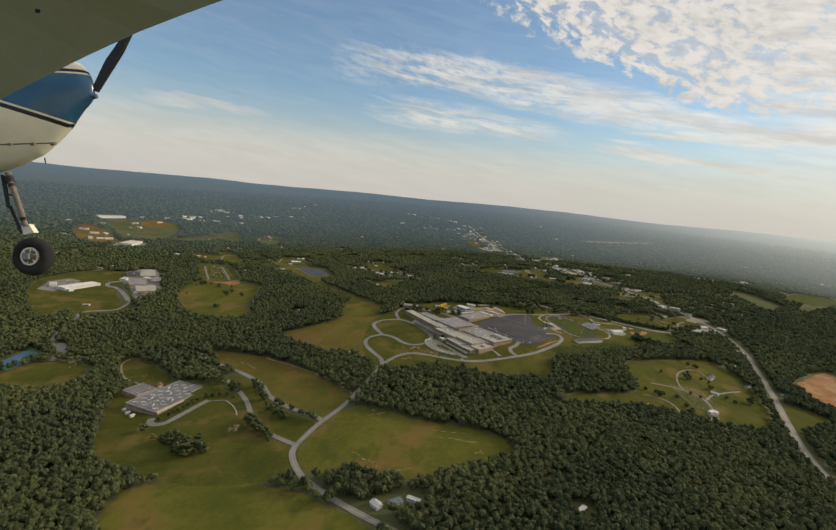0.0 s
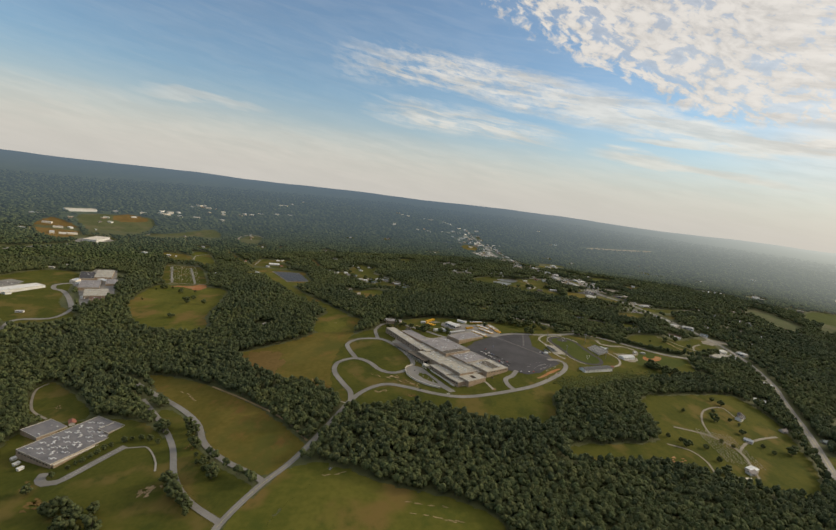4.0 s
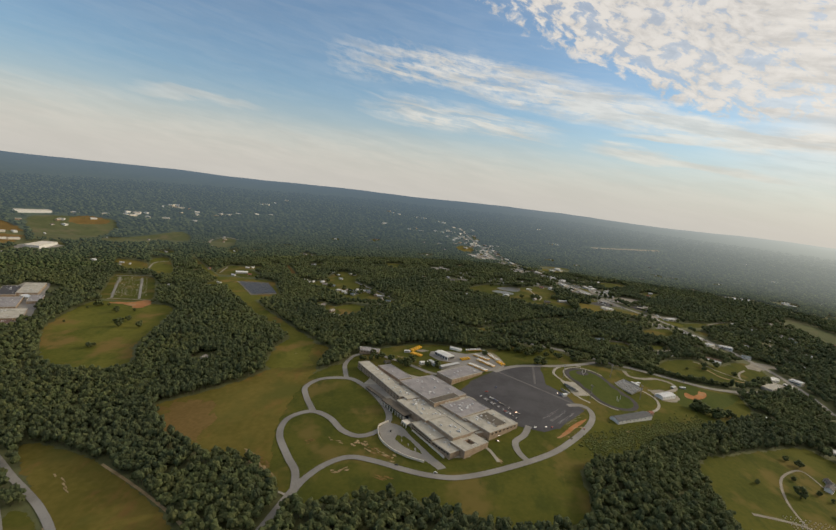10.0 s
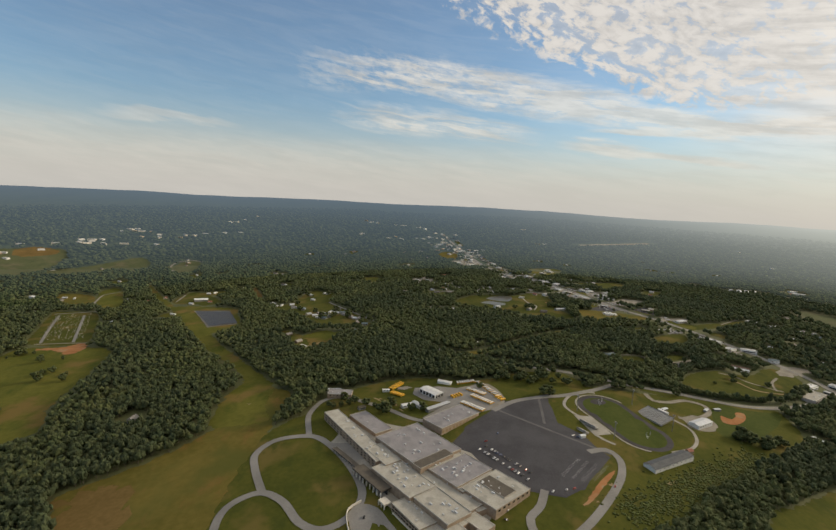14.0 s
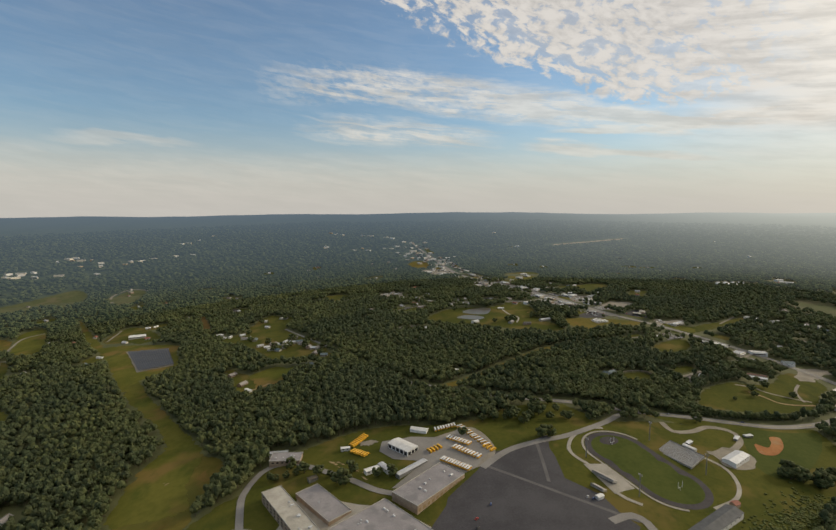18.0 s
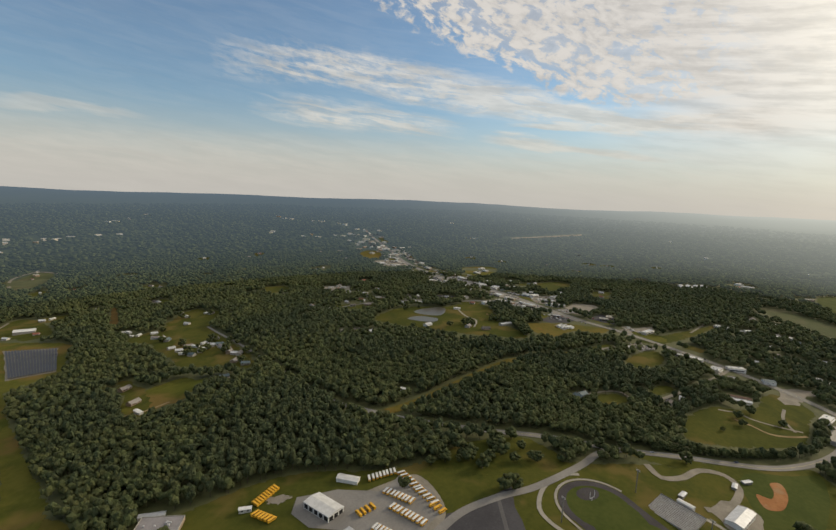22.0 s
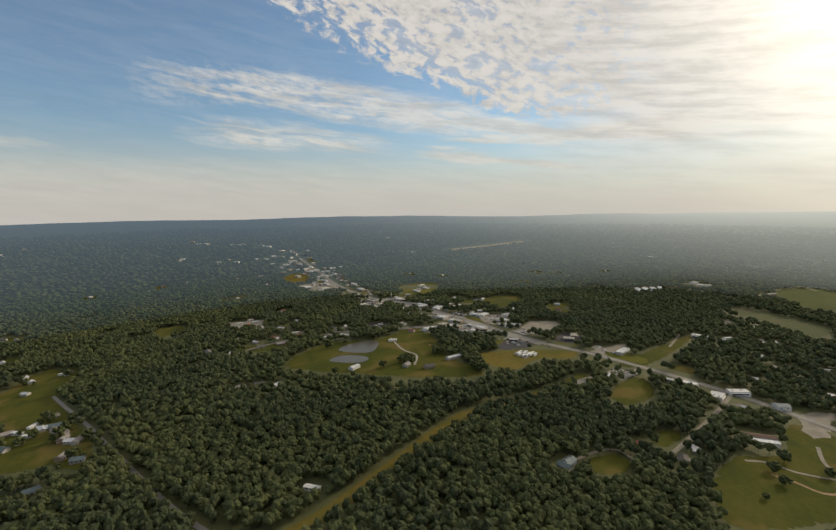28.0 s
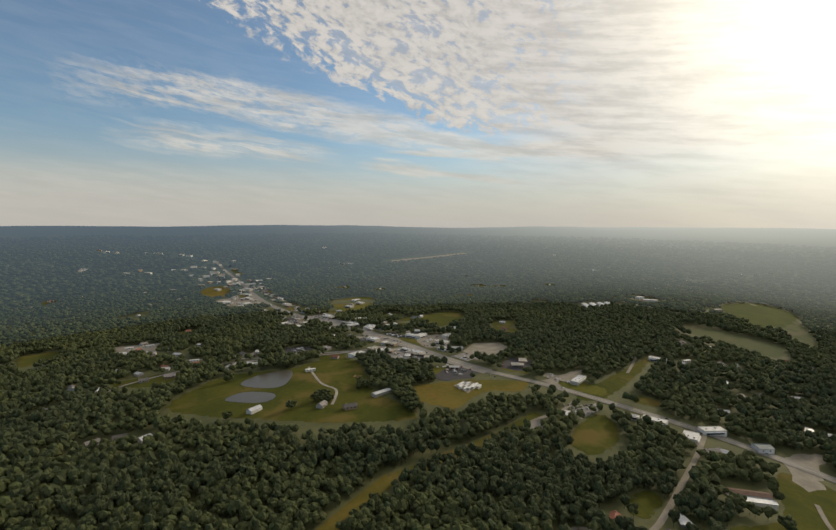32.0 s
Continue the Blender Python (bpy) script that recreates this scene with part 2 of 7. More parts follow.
M_BARK = surface("bark", (0.05, 0.04, 0.03), (0.14, 0.11, 0.08), 2.0, 6)
M_MEADOW = surface("meadow_grass", (0.074, 0.082, 0.015), (0.128, 0.120, 0.025), 0.012, 12, 0.95, stain=(0.168, 0.112, 0.038), stain_scale=0.013, stain2=(0.060, 0.076, 0.015), thin=True)
M_LAWN = surface("lawn_grass", (0.051, 0.060, 0.012), (0.088, 0.087, 0.018), 0.015, 14, 0.95, stain=(0.132, 0.102, 0.032), stain_scale=0.018, stain2=(0.046, 0.058, 0.013), thin=True)
M_HAY = surface("dry_meadow", (0.090, 0.080, 0.017), (0.150, 0.118, 0.030), 0.010, 14, 0.95, stain=(0.088, 0.090, 0.022), stain_scale=0.012, stain2=(0.168, 0.100, 0.032), thin=True)
M_TURF = surface("sports_turf", (0.046, 0.062, 0.014), (0.070, 0.082, 0.020), 0.03, 8, 0.95, spec=0.05)
M_LANE = surface("worn_dark_asphalt", (0.085, 0.083, 0.082), (0.125, 0.122, 0.118), 0.05, 16, 0.9)
M_PANEL = surface("solar_glass", (0.050, 0.051, 0.056), (0.080, 0.081, 0.086), 0.05, 8, 0.5, spec=0.3)
M_CLAY = surface("red_clay", (0.25, 0.110, 0.045), (0.36, 0.180, 0.080), 0.05, 10, 0.95, stain=(0.30, 0.20, 0.11), stain_scale=0.06, thin=True)
M_CLAY2 = surface("rust_earth", (0.118, 0.080, 0.027), (0.178, 0.118, 0.043), 0.02, 12, 0.95, thin=True)
M_PIT = surface("graded_clay", (0.24, 0.125, 0.06), (0.36, 0.21, 0.11), 0.03, 8, 0.95, stain=(0.30, 0.22, 0.13), stain_scale=0.03, thin=True)
M_SAND = surface("bare_earth", (0.185, 0.135, 0.068), (0.33, 0.25, 0.145), 0.05, 10, 0.95, thin=True)
M_ASPHALT = surface("worn_asphalt", (0.165, 0.158, 0.145), (0.24, 0.23, 0.212), 0.03, 20, 0.9)
M_DARKTOP = surface("fresh_asphalt", (0.039, 0.038, 0.042), (0.066, 0.064, 0.069), 0.03, 20, 0.9)
M_GRAVEL = surface("gravel", (0.165, 0.150, 0.120), (0.27, 0.245, 0.20), 0.06, 16, 0.95)
M_CONCRETE = surface("concrete", (0.23, 0.215, 0.18), (0.34, 0.32, 0.275), 0.08, 12, 0.9)
M_ROOF = surface("ballast_roof", (0.29, 0.275, 0.235), (0.42, 0.40, 0.345), 0.06, 14, 0.9, stain=(0.24, 0.23, 0.20), stain_scale=0.07)
M_ROOFG = surface("grey_membrane_roof", (0.195, 0.185, 0.190), (0.28, 0.265, 0.265), 0.05, 14, 0.85, stain=(0.16, 0.155, 0.16), stain_scale=0.06)
M_TRIM = surface("dull_metal_trim", (0.33, 0.315, 0.28), (0.43, 0.41, 0.365), 0.3, 6, 0.7)
M_SLATE = surface("dark_slate_roof", (0.060, 0.064, 0.068), (0.092, 0.096, 0.100), 0.2, 8, 0.75)
M_ROOFS = surface("dark_membrane_roof", (0.125, 0.122, 0.130), (0.185, 0.180, 0.185), 0.05, 14, 0.85, stain=(0.10, 0.098, 0.105), stain_scale=0.06)
M_ROOFD = surface("ribbed_metal_roof", (0.075, 0.064, 0.050), (0.115, 0.100, 0.078), 0.1, 8, 0.85)
M_BRICK = surface("tan_brick", (0.22, 0.165, 0.115), (0.34, 0.265, 0.19), 0.2, 10, 0.9)
M_LINE = surface("yellowed_line_paint", (0.42, 0.36, 0.16), (0.52, 0.46, 0.24), 0.4, 6, 0.8)
M_WATER = surface("pond_water", (0.075, 0.072, 0.058), (0.100, 0.094, 0.076), 0.01, 4, 0.30, spec=0.25)

# ---------------------------------------------------------------- terrain
HILLS = (
    (-7.0, -20.2, -15.0, -1.4, -9.0, -7.6, -1.7, -0.2),
    (-16.9, -34.8, -9.9, 14.1, -18.3, -21.1, -6.4, -0.9),
    (-18.8, -13.7, 3.8, 20.8, 0.4, -16.2, -9.9, -2.8),
    (-23.1, 3.9, -8.3, 7.5, 16.4, 1.6, 5.2, -1.3),
    (-26.8, 2.3, -11.3, 15.3, 13.3, 15.2, 32.1, 3.0),
    (-18.2, 7.5, -11.1, 7.2, 5.6, -4.9, 10.5, 7.9),
    (-11.4, -0.0, -0.1, 7.9, 9.4, 4.5, 7.1, 8.9),
)
HILL_X0, HILL_Y0, HILL_STEP, HILL_SIZE = -980.0, 294.0, 392.0, 372.4


def ground_z(x, y):
    """Height of the rolling land; far out it climbs to a rim of hills."""
    x, y = np.asarray(x, float), np.asarray(y, float)
    z = np.zeros(np.broadcast(x, y).shape)
    for j, row in enumerate(HILLS):
        for i, amp in enumerate(row):
            z = z + amp * np.exp(-((x - HILL_X0 - i * HILL_STEP) ** 2 + (y - HILL_Y0 - j * HILL_STEP) ** 2) / (2 * HILL_SIZE ** 2))
    s = np.clip((np.hypot(x, y - 100) - 2400) / 2250, 0, 1)
    return z + 262 * s * s * (3 - 2 * s)


def rim(x, y):
    """Low ridges that the far land adds past the near plain."""
    x, y = np.atleast_1d(np.asarray(x, float)), np.atleast_1d(np.asarray(y, float))
    out_ = np.hypot(x, y - 100)
    far_ = np.clip((out_ - 2620) / 2080, 0, 1)
    res = np.zeros(len(x))
    for i in np.where(out_ > 2620)[0]:
        f = far_[i]
        ridge = noise.fractal((x[i] * 0.0011, y[i] * 0.0011, 1.0), 0.9, 2.0, 4)
        az = math.atan2(x[i], y[i])
        west = min(max((-az - 0.05) / 0.55, 0), 1)
        res[i] = 3 * min(f * 12, 1) + (ridge * 12 - 13 - 14 * west) * f + 13 * math.exp(-((az - 0.16) / 0.12) ** 2) * f ** 3
    return res


def land(x, y):
    return ground_z(x, y) + rim(x, y)


def gz(x, y):
    return float(land(x, y)[0])


def rim_of(me, values):
    """Stores how far each point lies inside the rim: 0 at the rim, 1 inside."""
    at_ = me.attributes.get("edge") or me.attributes.new("edge", "FLOAT", "POINT")
    at_.data.foreach_set("value", np.asarray(values, np.float32))


def mesh_from(name, verts, faces, material, smooth=False):
    me = bpy.data.meshes.new(name)
    me.from_pydata(verts, [], faces)
    me.materials.append(material)
    if material.name in THIN:
        rim_of(me, np.ones(len(verts)))
    if smooth:
        me.shade_smooth()
    return me


def mesh_np(name, verts, faces, materials, index=None, smooth=True):
    """A big mesh from arrays; faces all have the same number of corners."""
    me = bpy.data.meshes.new(name)
    n, k = faces.shape
    me.vertices.add(len(verts))
    me.vertices.foreach_set("co", verts.astype(np.float32).ravel())
    me.loops.add(n * k)
    me.loops.foreach_set("vertex_index", faces.astype(np.int32).ravel())
    me.polygons.add(n)
    me.polygons.foreach_set("loop_start", np.arange(0, n * k, k, dtype=np.int32))
    for m in materials:
        me.materials.append(m)
    if index is not None:
        me.polygons.foreach_set("material_index", index.astype(np.int32))
    me.polygons.foreach_set("use_smooth", np.full(n, smooth))
    me.update(calc_edges=True)
    return me


radii = np.concatenate([np.arange(0, 2400, 16), np.arange(2400, 4701, 115)])
angles = np.linspace(0, 2 * np.pi, 361)[:-1]
gx = (radii[:, None] * np.sin(angles)[None]).ravel()
gy = 100 + (radii[:, None] * np.cos(angles)[None]).ravel()
ring = np.arange(360)
quads = np.concatenate([np.stack([i * 360 + ring, (i + 1) * 360 + ring, (i + 1) * 360 + (ring + 1) % 360, i * 360 + (ring + 1) % 360], 1) for i in range(len(radii) - 1)])
ground = new("ground", mesh_np("ground", np.stack([gx, gy, ground_z(gx, gy) + np.minimum(rim(gx, gy), 0) - 30.0 * (np.hypot(gx, gy - 100) > 2600)], 1), quads[:, ::-1], [M_FLOOR]))
tagged(ground, "rolling wooded land with dark leaf litter", "ground", kind="structure")

LEVEL = {"ground": 0.06, "scar": 0.26, "pavement": 0.30, "water": 0.30, "path": 0.40, "road": 0.53, "line": 0.64}


def level(name):
    """Each new sheet of land cover lies a little higher than the last of its kind."""
    if name == "ground_yard":
        return 0.055
    kind = name.split("_")[0]
    LEVEL[kind] += 0.0005 if kind == "scar" else 0.003
    return LEVEL[kind]


OPEN = []          # outlines without trees
CLEAR = []         # (polyline, half width) without trees


def smooth_line(points, step=6.0, closed=False):
    """Catmull-Rom through the points, at even steps."""
    p = [np.array(q, float) for q in points]
    n = len(p)
    out = []
    for i in range(n if closed else n - 1):
        a, b, c, d = (p[(i - 1) % n], p[i], p[(i + 1) % n], p[(i + 2) % n]) if closed else (p[max(i - 1, 0)], p[i], p[i + 1], p[min(i + 2, n - 1)])
        m = max(1, int(np.linalg.norm(c - b) / step))
        for j in range(m):
            t = j / m
            out.append(0.5 * (2 * b + (c - a) * t + (2 * a - 5 * b + 4 * c - d) * t * t + (3 * b - a - 3 * c + d) * t ** 3))
    if not closed:
        out.append(p[-1])
    return np.array(out)


def patch(name, points, material, label, category, lift=0.35, ragged=0.0, step=7.0, curved=True, clear=True, grid=8.0, z=None, kind="structure"):
    """A flat patch of land cover draped on the terrain inside an outline."""
    line = smooth_line(points, step, True) if curved else np.array(points, float)
    if ragged:
        rng = np.random.default_rng(int(abs(line[:, 0].sum())))
        line = line + rng.normal(0, ragged, line.shape)
    if clear:
        OPEN.append(line)
        mid = line.mean(0) - np.array((100.0, 600.0))
        away = np.linalg.norm(mid)
        if away > 700 and name.startswith("ground"):          # low growth in front
            OPEN.append(line - mid / away * min(34.0, away * 0.026))
    lo, hi = line.min(0), line.max(0)
    inner = [(x, y) for x in np.arange(lo[0] + grid / 2, hi[0], grid) for y in np.arange(lo[1] + grid / 2, hi[1], grid)]
    keep = inside(np.array(inner), line, 3.0) if inner else np.zeros(0, bool)
    inner = [q for q, k in zip(inner, keep) if k]
    n = len(line)
    if material.name in THIN and name.startswith("ground"):          # a second row of points inside the rim
        along = np.roll(line, -1, 0) - np.roll(line, 1, 0)
        side = np.stack([-along[:, 1], along[:, 0]], 1) / np.maximum(np.linalg.norm(along, axis=1, keepdims=True), 1e-6)
        for way in (6.0, -6.0):
            row = line + side * way
            ok = inside(row, line)
            ok[ok] &= np.sqrt(((row[ok][:, None] - line[None]) ** 2).sum(-1)).min(1) > 4.0
            inner += [tuple(q) for q in row[ok][::2]]
    pts = [Vector(q) for q in line] + [Vector(q) for q in inner]
    v, e, f, *_ = geometry.delaunay_2d_cdt(pts, [(i, (i + 1) % n) for i in range(n)], [], 1, 1e-3)
    xy = np.array([tuple(q) for q in v])
    zz = land(xy[:, 0], xy[:, 1]) + level(name) if z is None else np.full(len(xy), z)
    faces = []
    for t in f:
        a, b, c = xy[t[0]], xy[t[1]], xy[t[2]]
        longest = max(((a - b) ** 2).sum(), ((b - c) ** 2).sum(), ((c - a) ** 2).sum())
        if abs((b[0] - a[0]) * (c[1] - a[1]) - (b[1] - a[1]) * (c[0] - a[0])) < 0.06 * longest:
            continue
        faces.append(t if (b[0] - a[0]) * (c[1] - a[1]) - (b[1] - a[1]) * (c[0] - a[0]) > 0 else t[::-1])
    me = mesh_from(name, [(*q, h) for q, h in zip(xy, zz)], faces, material, True)
    if material.name in THIN and name.startswith("ground") and len(inner) > n * 0.25:
        rim_of(me, np.concatenate([np.minimum(1.0, np.sqrt(((xy[j:j + 400, None] - line[None]) ** 2).sum(-1)).min(1) / 4.0) for j in range(0, len(xy), 400)]))
    return tagged(new(name, me), label, category, kind=kind)


def inside(pts, poly, margin=0.0):
    """Which points lie inside an outline."""
    x, y = pts[:, 0], pts[:, 1]
    res = np.zeros(len(pts), bool)
    a, b = poly, np.roll(poly, -1, 0)
    for (x1, y1), (x2, y2) in zip(a, b):
        if y1 != y2:
            hit = ((y1 > y) != (y2 > y)) & (x < (x2 - x1) * (y - y1) / (y2 - y1) + x1)
            res ^= hit
    return res


def ribbon(name, points, width, material, label, category="road", lift=0.55, clear=4.0, step=6.0):
    """A road along a line, draped on the terrain."""
    line = smooth_line(points, step)
    t = np.gradient(line, axis=0)
    t /= np.linalg.norm(t, axis=1, keepdims=True)
    side = np.stack([-t[:, 1], t[:, 0]], 1) * width / 2
    CLEAR.append((line[::2], width / 2 + clear))
    n = len(line)
    xy = np.concatenate([line + side, line, line - side])
    z = land(xy[:, 0], xy[:, 1]) + level(name)
    faces = [(i + 1, i, n + i, n + i + 1) for i in range(n - 1)] + [(n + i + 1, n + i, 2 * n + i, 2 * n + i + 1) for i in range(n - 1)]
    ob = new(name, mesh_from(name, [(*q, h) for q, h in zip(xy, z)], [f[::-1] for f in faces], material, True))
    return tagged(ob, label, category, kind="structure")


def scar(name, points, width, material, label, count=9, seed=1):
    """Streaks of washed-out bare earth scattered along a line, as one ragged sheet."""
    rng = np.random.default_rng(seed)
    line = np.array(points, float)
    lift = level("scar")
    vs, fs = [], []
    for n in range(count):
        t = rng.uniform(0, len(line) - 1)
        i = min(int(t), len(line) - 2)
        along = line[i + 1] - line[i]
        span = np.linalg.norm(along)
        u = along / span
        v = np.array([-u[1], u[0]])
        c = line[i] + along * (t - i) + v * rng.normal(0, width * 0.33)
        la, lb = rng.uniform(0.08, 0.24) * max(span, width * 1.4) * 1.7 + 1.2, width * rng.uniform(0.12, 0.34) + 0.8
        k = len(vs)
        ring_ = [c + u * math.cos(a) * la * rng.uniform(0.5, 1.25) + v * math.sin(a) * lb * rng.uniform(0.4, 1.35) for a in np.arange(14) * 2 * math.pi / 14]
        z = land([c[0]] + [q[0] for q in ring_], [c[1]] + [q[1] for q in ring_])
        vs += [(q[0], q[1], h + lift + 0.001 * n) for q, h in zip([c] + ring_, z)]
        fs += [(k, k + 1 + j, k + 1 + (j + 1) % 14) for j in range(14)]
    me = mesh_from(name, vs, fs, material)
    rim_of(me, [0.85 if j % 15 == 0 else -0.15 for j in range(len(vs))])
    return tagged(new("ground_" + name, me), label, "bare earth", kind="structure")


# ---------------------------------------------------------------- land cover
patch("ground_field_hay", [(-382, 894), (-297, 875), (-188, 805), (-88, 710), (-79, 676), (-113, 635), (-148, 654), (-187, 680), (-233, 746), (-285, 791)], M_HAY, "mown meadow, brown and green", "field", ragged=1.0)
patch("ground_field_oval", [(-45, 655), (21, 630), (94, 612), (145, 580), (134, 546), (80, 520), (25, 496), (-24, 504), (-57, 524), (-82, 570)], M_MEADOW, "green pasture ringed by bare banks", "field", ragged=1.5)
patch("ground_field_low", [(-285, 475), (-181, 488), (-98, 470), (-19, 420), (20, 360), (-120, 330), (-260, 390)], M_MEADOW, "rough pasture", "field", ragged=1.5)
patch("ground_field_school", [(-419, 632), (-445, 727), (-332, 760), (-230, 690), (-150, 600), (-110, 510), (-150, 486), (-240, 484), (-312, 509), (-366, 537)], M_LAWN, "lawn round the smaller school", "lawn", ragged=1.0)
patch("ground_field_behind", [(-475, 765), (-515, 820), (-528, 855), (-514, 868), (-455, 830), (-397, 782), (-395, 755), (-445, 750)], M_LAWN, "play field with a worn track", "lawn", ragged=1.0)
patch("ground_field_clay", [(-271, 981), (-201, 1035), (-150, 1110), (-146, 1216), (-73, 1180), (-77, 1071), (-26, 1047), (24, 1003), (45, 925), (-47, 813), (-99, 854), (-173, 878), (-221, 922)], M_HAY, "reddish cut meadow", "field", ragged=1.5)
patch("ground_campus", [(-44, 790), (-90, 900), (-85, 1060), (-40, 1120), (0, 1175), (90, 1215), (180, 1205), (260, 1215), (360, 1195), (480, 1185), (540, 1176), (600, 1176), (648, 1166), (632, 1106), (588, 1068), (525, 1033), (452, 987), (378, 940), (330, 905), (269, 872), (257, 804), (208, 771), (142, 770), (60, 800)], M_LAWN, "mown campus grass with worn patches", "lawn", ragged=1.0)
patch("ground_field_trees", [(-651, 1287), (-684, 1433), (-658, 1485), (-494, 1459), (-450, 1344), (-425, 1202), (-391, 1130), (-446, 1102), (-551, 1144)], M_MEADOW, "green field with single trees", "field", ragged=2.0)
patch("ground_cemetery", [(-683, 1506), (-740, 1610), (-798, 1730), (-805, 1780), (-700, 1762), (-629, 1649), (-566, 1502)], M_LAWN, "cemetery lawn", "lawn", ragged=1.0)
patch("ground_park", [(259, 737), (394, 788), (415, 880), (425, 912), (454, 943), (493, 960), (603, 1008), (663, 1025), (690, 960), (652, 821), (585, 728), (529, 708), (450, 720), (357, 722), (266, 704)], M_LAWN, "park-like burial ground with paths", "lawn", ragged=1.5)
patch("ground_field_east", [(698, 858), (775, 828), (649, 743), (638, 763)], M_LAWN, "paddock", "field", ragged=1.0)
patch("ground_clay_pit", [(846, 998), (980, 1090), (960, 960), (853, 890), (824, 913), (826, 956)], M_PIT, "graded red clay lot", "clay lot", ragged=1.0)
patch("ground_strip", [(-780, 2174), (-543, 1841), (-366, 1599), (-257, 1432), (-185, 1330), (-129, 1250), (-105, 1215), (-102, 1150), (-87, 1104), (-160, 1100), (-170, 1150), (-172, 1195), (-164, 1238), (-195, 1302), (-248, 1371), (-345, 1511), (-416, 1639), (-601, 1883)], M_MEADOW, "grassy cut through the wood", "field", ragged=1.5)
patch("ground_field_hill", [(-131, 1456), (-76, 1510), (-52, 1474), (-68, 1410), (-115, 1396)], M_MEADOW, "hillside pasture", "field", ragged=1.0)
patch("ground_field_ponds", [(225, 1735), (296, 1820), (381, 1800), (421, 1816), (459, 1816), (486, 1785), (478, 1720), (468, 1690), (466, 1640), (482, 1602), (484, 1572), (470, 1552), (401, 1578), (360, 1601), (310, 1640), (276, 1665)], M_LAWN, "pasture with two farm ponds", "field", ragged=1.5)
patch("ground_field_brown", [(517, 1645), (570, 1642), (620, 1630), (660, 1612), (668, 1600), (640, 1578), (602, 1590), (578, 1585), (552, 1570), (530, 1560), (514, 1577), (502, 1605)], M_HAY, "dry brown field", "field", ragged=1.0)
patch("ground_field_green", [(701, 1546), (886, 1615), (968, 1643), (855, 1579), (730, 1525)], M_LAWN, "green strip", "field", ragged=1.0)
patch("ground_field_road", [(569, 1276), (600, 1295), (640, 1308), (690, 1302), (725, 1320), (752, 1340), (785, 1346), (800, 1320), (790, 1290), (767, 1277), (694, 1225), (621, 1216), (548, 1221), (537, 1242)], M_LAWN, "roadside pasture", "field", ragged=1.0)
patch("ground_field_glade", [(250, 1229), (308, 1246), (341, 1240), (365, 1200), (334, 1180), (268, 1180), (237, 1195)], M_LAWN, "grassy glade", "field", ragged=1.0)
patch("ground_field_scrub", [(621, 1458), (696, 1492), (660, 1438), (604, 1424)], M_LAWN, "scrubby grass", "field", ragged=1.0)
patch("ground_field_far", [(1417, 1824), (1533, 1734), (1421, 1645), (1312, 1573), (1303, 1605), (1401, 1707), (1384, 1778)], M_HAZEGRASS, "far green field", "field", ragged=2.0)
patch("ground_field_plough", [(1193, 1759), (1232, 1672), (1243, 1591), (1157, 1562), (1150, 1631), (1148, 1714)], M_HAZEGRASS, "ploughed brown field", "field", ragged=2.0)

# ---------------------------------------------------------------- roads and paving
ribbon("road_main", [(60, 375), (3, 417), (-21, 432), (-51, 453), (-78, 474), (-104, 500), (-121, 529), (-128, 552), (-124, 575), (-109, 619), (-85, 668), (-60, 746), (-44, 802), (-36, 824)], 8, M_ASPHALT, "two-lane asphalt road with a worn surface")
ribbon("road_hay", [(-106, 625), (-121, 637), (-168, 667), (-204, 701), (-232, 745), (-278, 789), (-340, 834), (-409, 884), (-459, 899)], 7.5, M_ASPHALT, "asphalt road along a meadow", lift=0.6)
ribbon("road_drive", [(-124, 562), (-171, 594), (-206, 634), (-240, 695), (-287, 754), (-345, 815)], 7, M_ASPHALT, "asphalt school drive", lift=0.6)
ribbon("road_loop", [(-41, 806), (-47, 836), (-62, 862), (-83, 905), (-83, 941), (-58, 959), (-32, 944), (-10, 914), (11, 903), (31, 913), (43, 936), (41, 962), (20, 1007), (-12, 1050), (-36, 1059), (-66, 1053), (-81, 1028), (-73, 998), (-56, 961)], 8, M_ASPHALT, "looping campus drive", lift=0.65)
ribbon("road_front", [(-44, 795), (-35, 824), (-16, 850), (7, 862), (37, 855), (70, 842), (99, 835), (128, 836), (174, 855), (234, 891), (276, 930), (313, 975), (327, 1008), (319, 1026), (296, 1020)], 8, M_ASPHALT, "campus front drive", lift=0.6)
ribbon("road_north", [(-27, 1058), (-36, 1100), (-36, 1118), (-30, 1140), (-20, 1154), (4, 1159), (30, 1141), (66, 1114), (93, 1090), (110, 1081)], 7, M_ASPHALT, "narrow service road", lift=0.65)
ribbon("road_stadium", [(150, 1345), (211, 1300), (290, 1262), (341, 1247), (386, 1232), (430, 1213), (497, 1199), (548, 1187), (595, 1180), (640, 1184), (690, 1196), (740, 1218), (800, 1260)], 9, M_ASPHALT, "country road", clear=7)
patch("ground_verge", [(430, 1210), (497, 1196), (548, 1184), (600, 1177), (650, 1180), (640, 1150), (600, 1140), (480, 1180)], M_LAWN, "mown road verge", "lawn", ragged=0.5)
ribbon("road_lot", [(430, 1213), (404, 1205), (373, 1186), (316, 1160), (276, 1150), (237, 1135), (203, 1108)], 8, M_ASPHALT, "road to the car park", lift=0.65)
ribbon("road_highway", [(350, 3420), (357, 3337), (385, 3155), (412, 2987), (445, 2609), (479, 2318), (521, 2147), (566, 1977), (590, 1840), (612, 1730), (640, 1660), (690, 1580), (735, 1500), (774, 1430), (805, 1360), (825, 1300), (831, 1226), (815, 1130), (785, 1060), (727, 921), (661, 789), (605, 675), (580, 593), (590, 520)], 13, M_ASPHALT, "four-lane highway", clear=9)
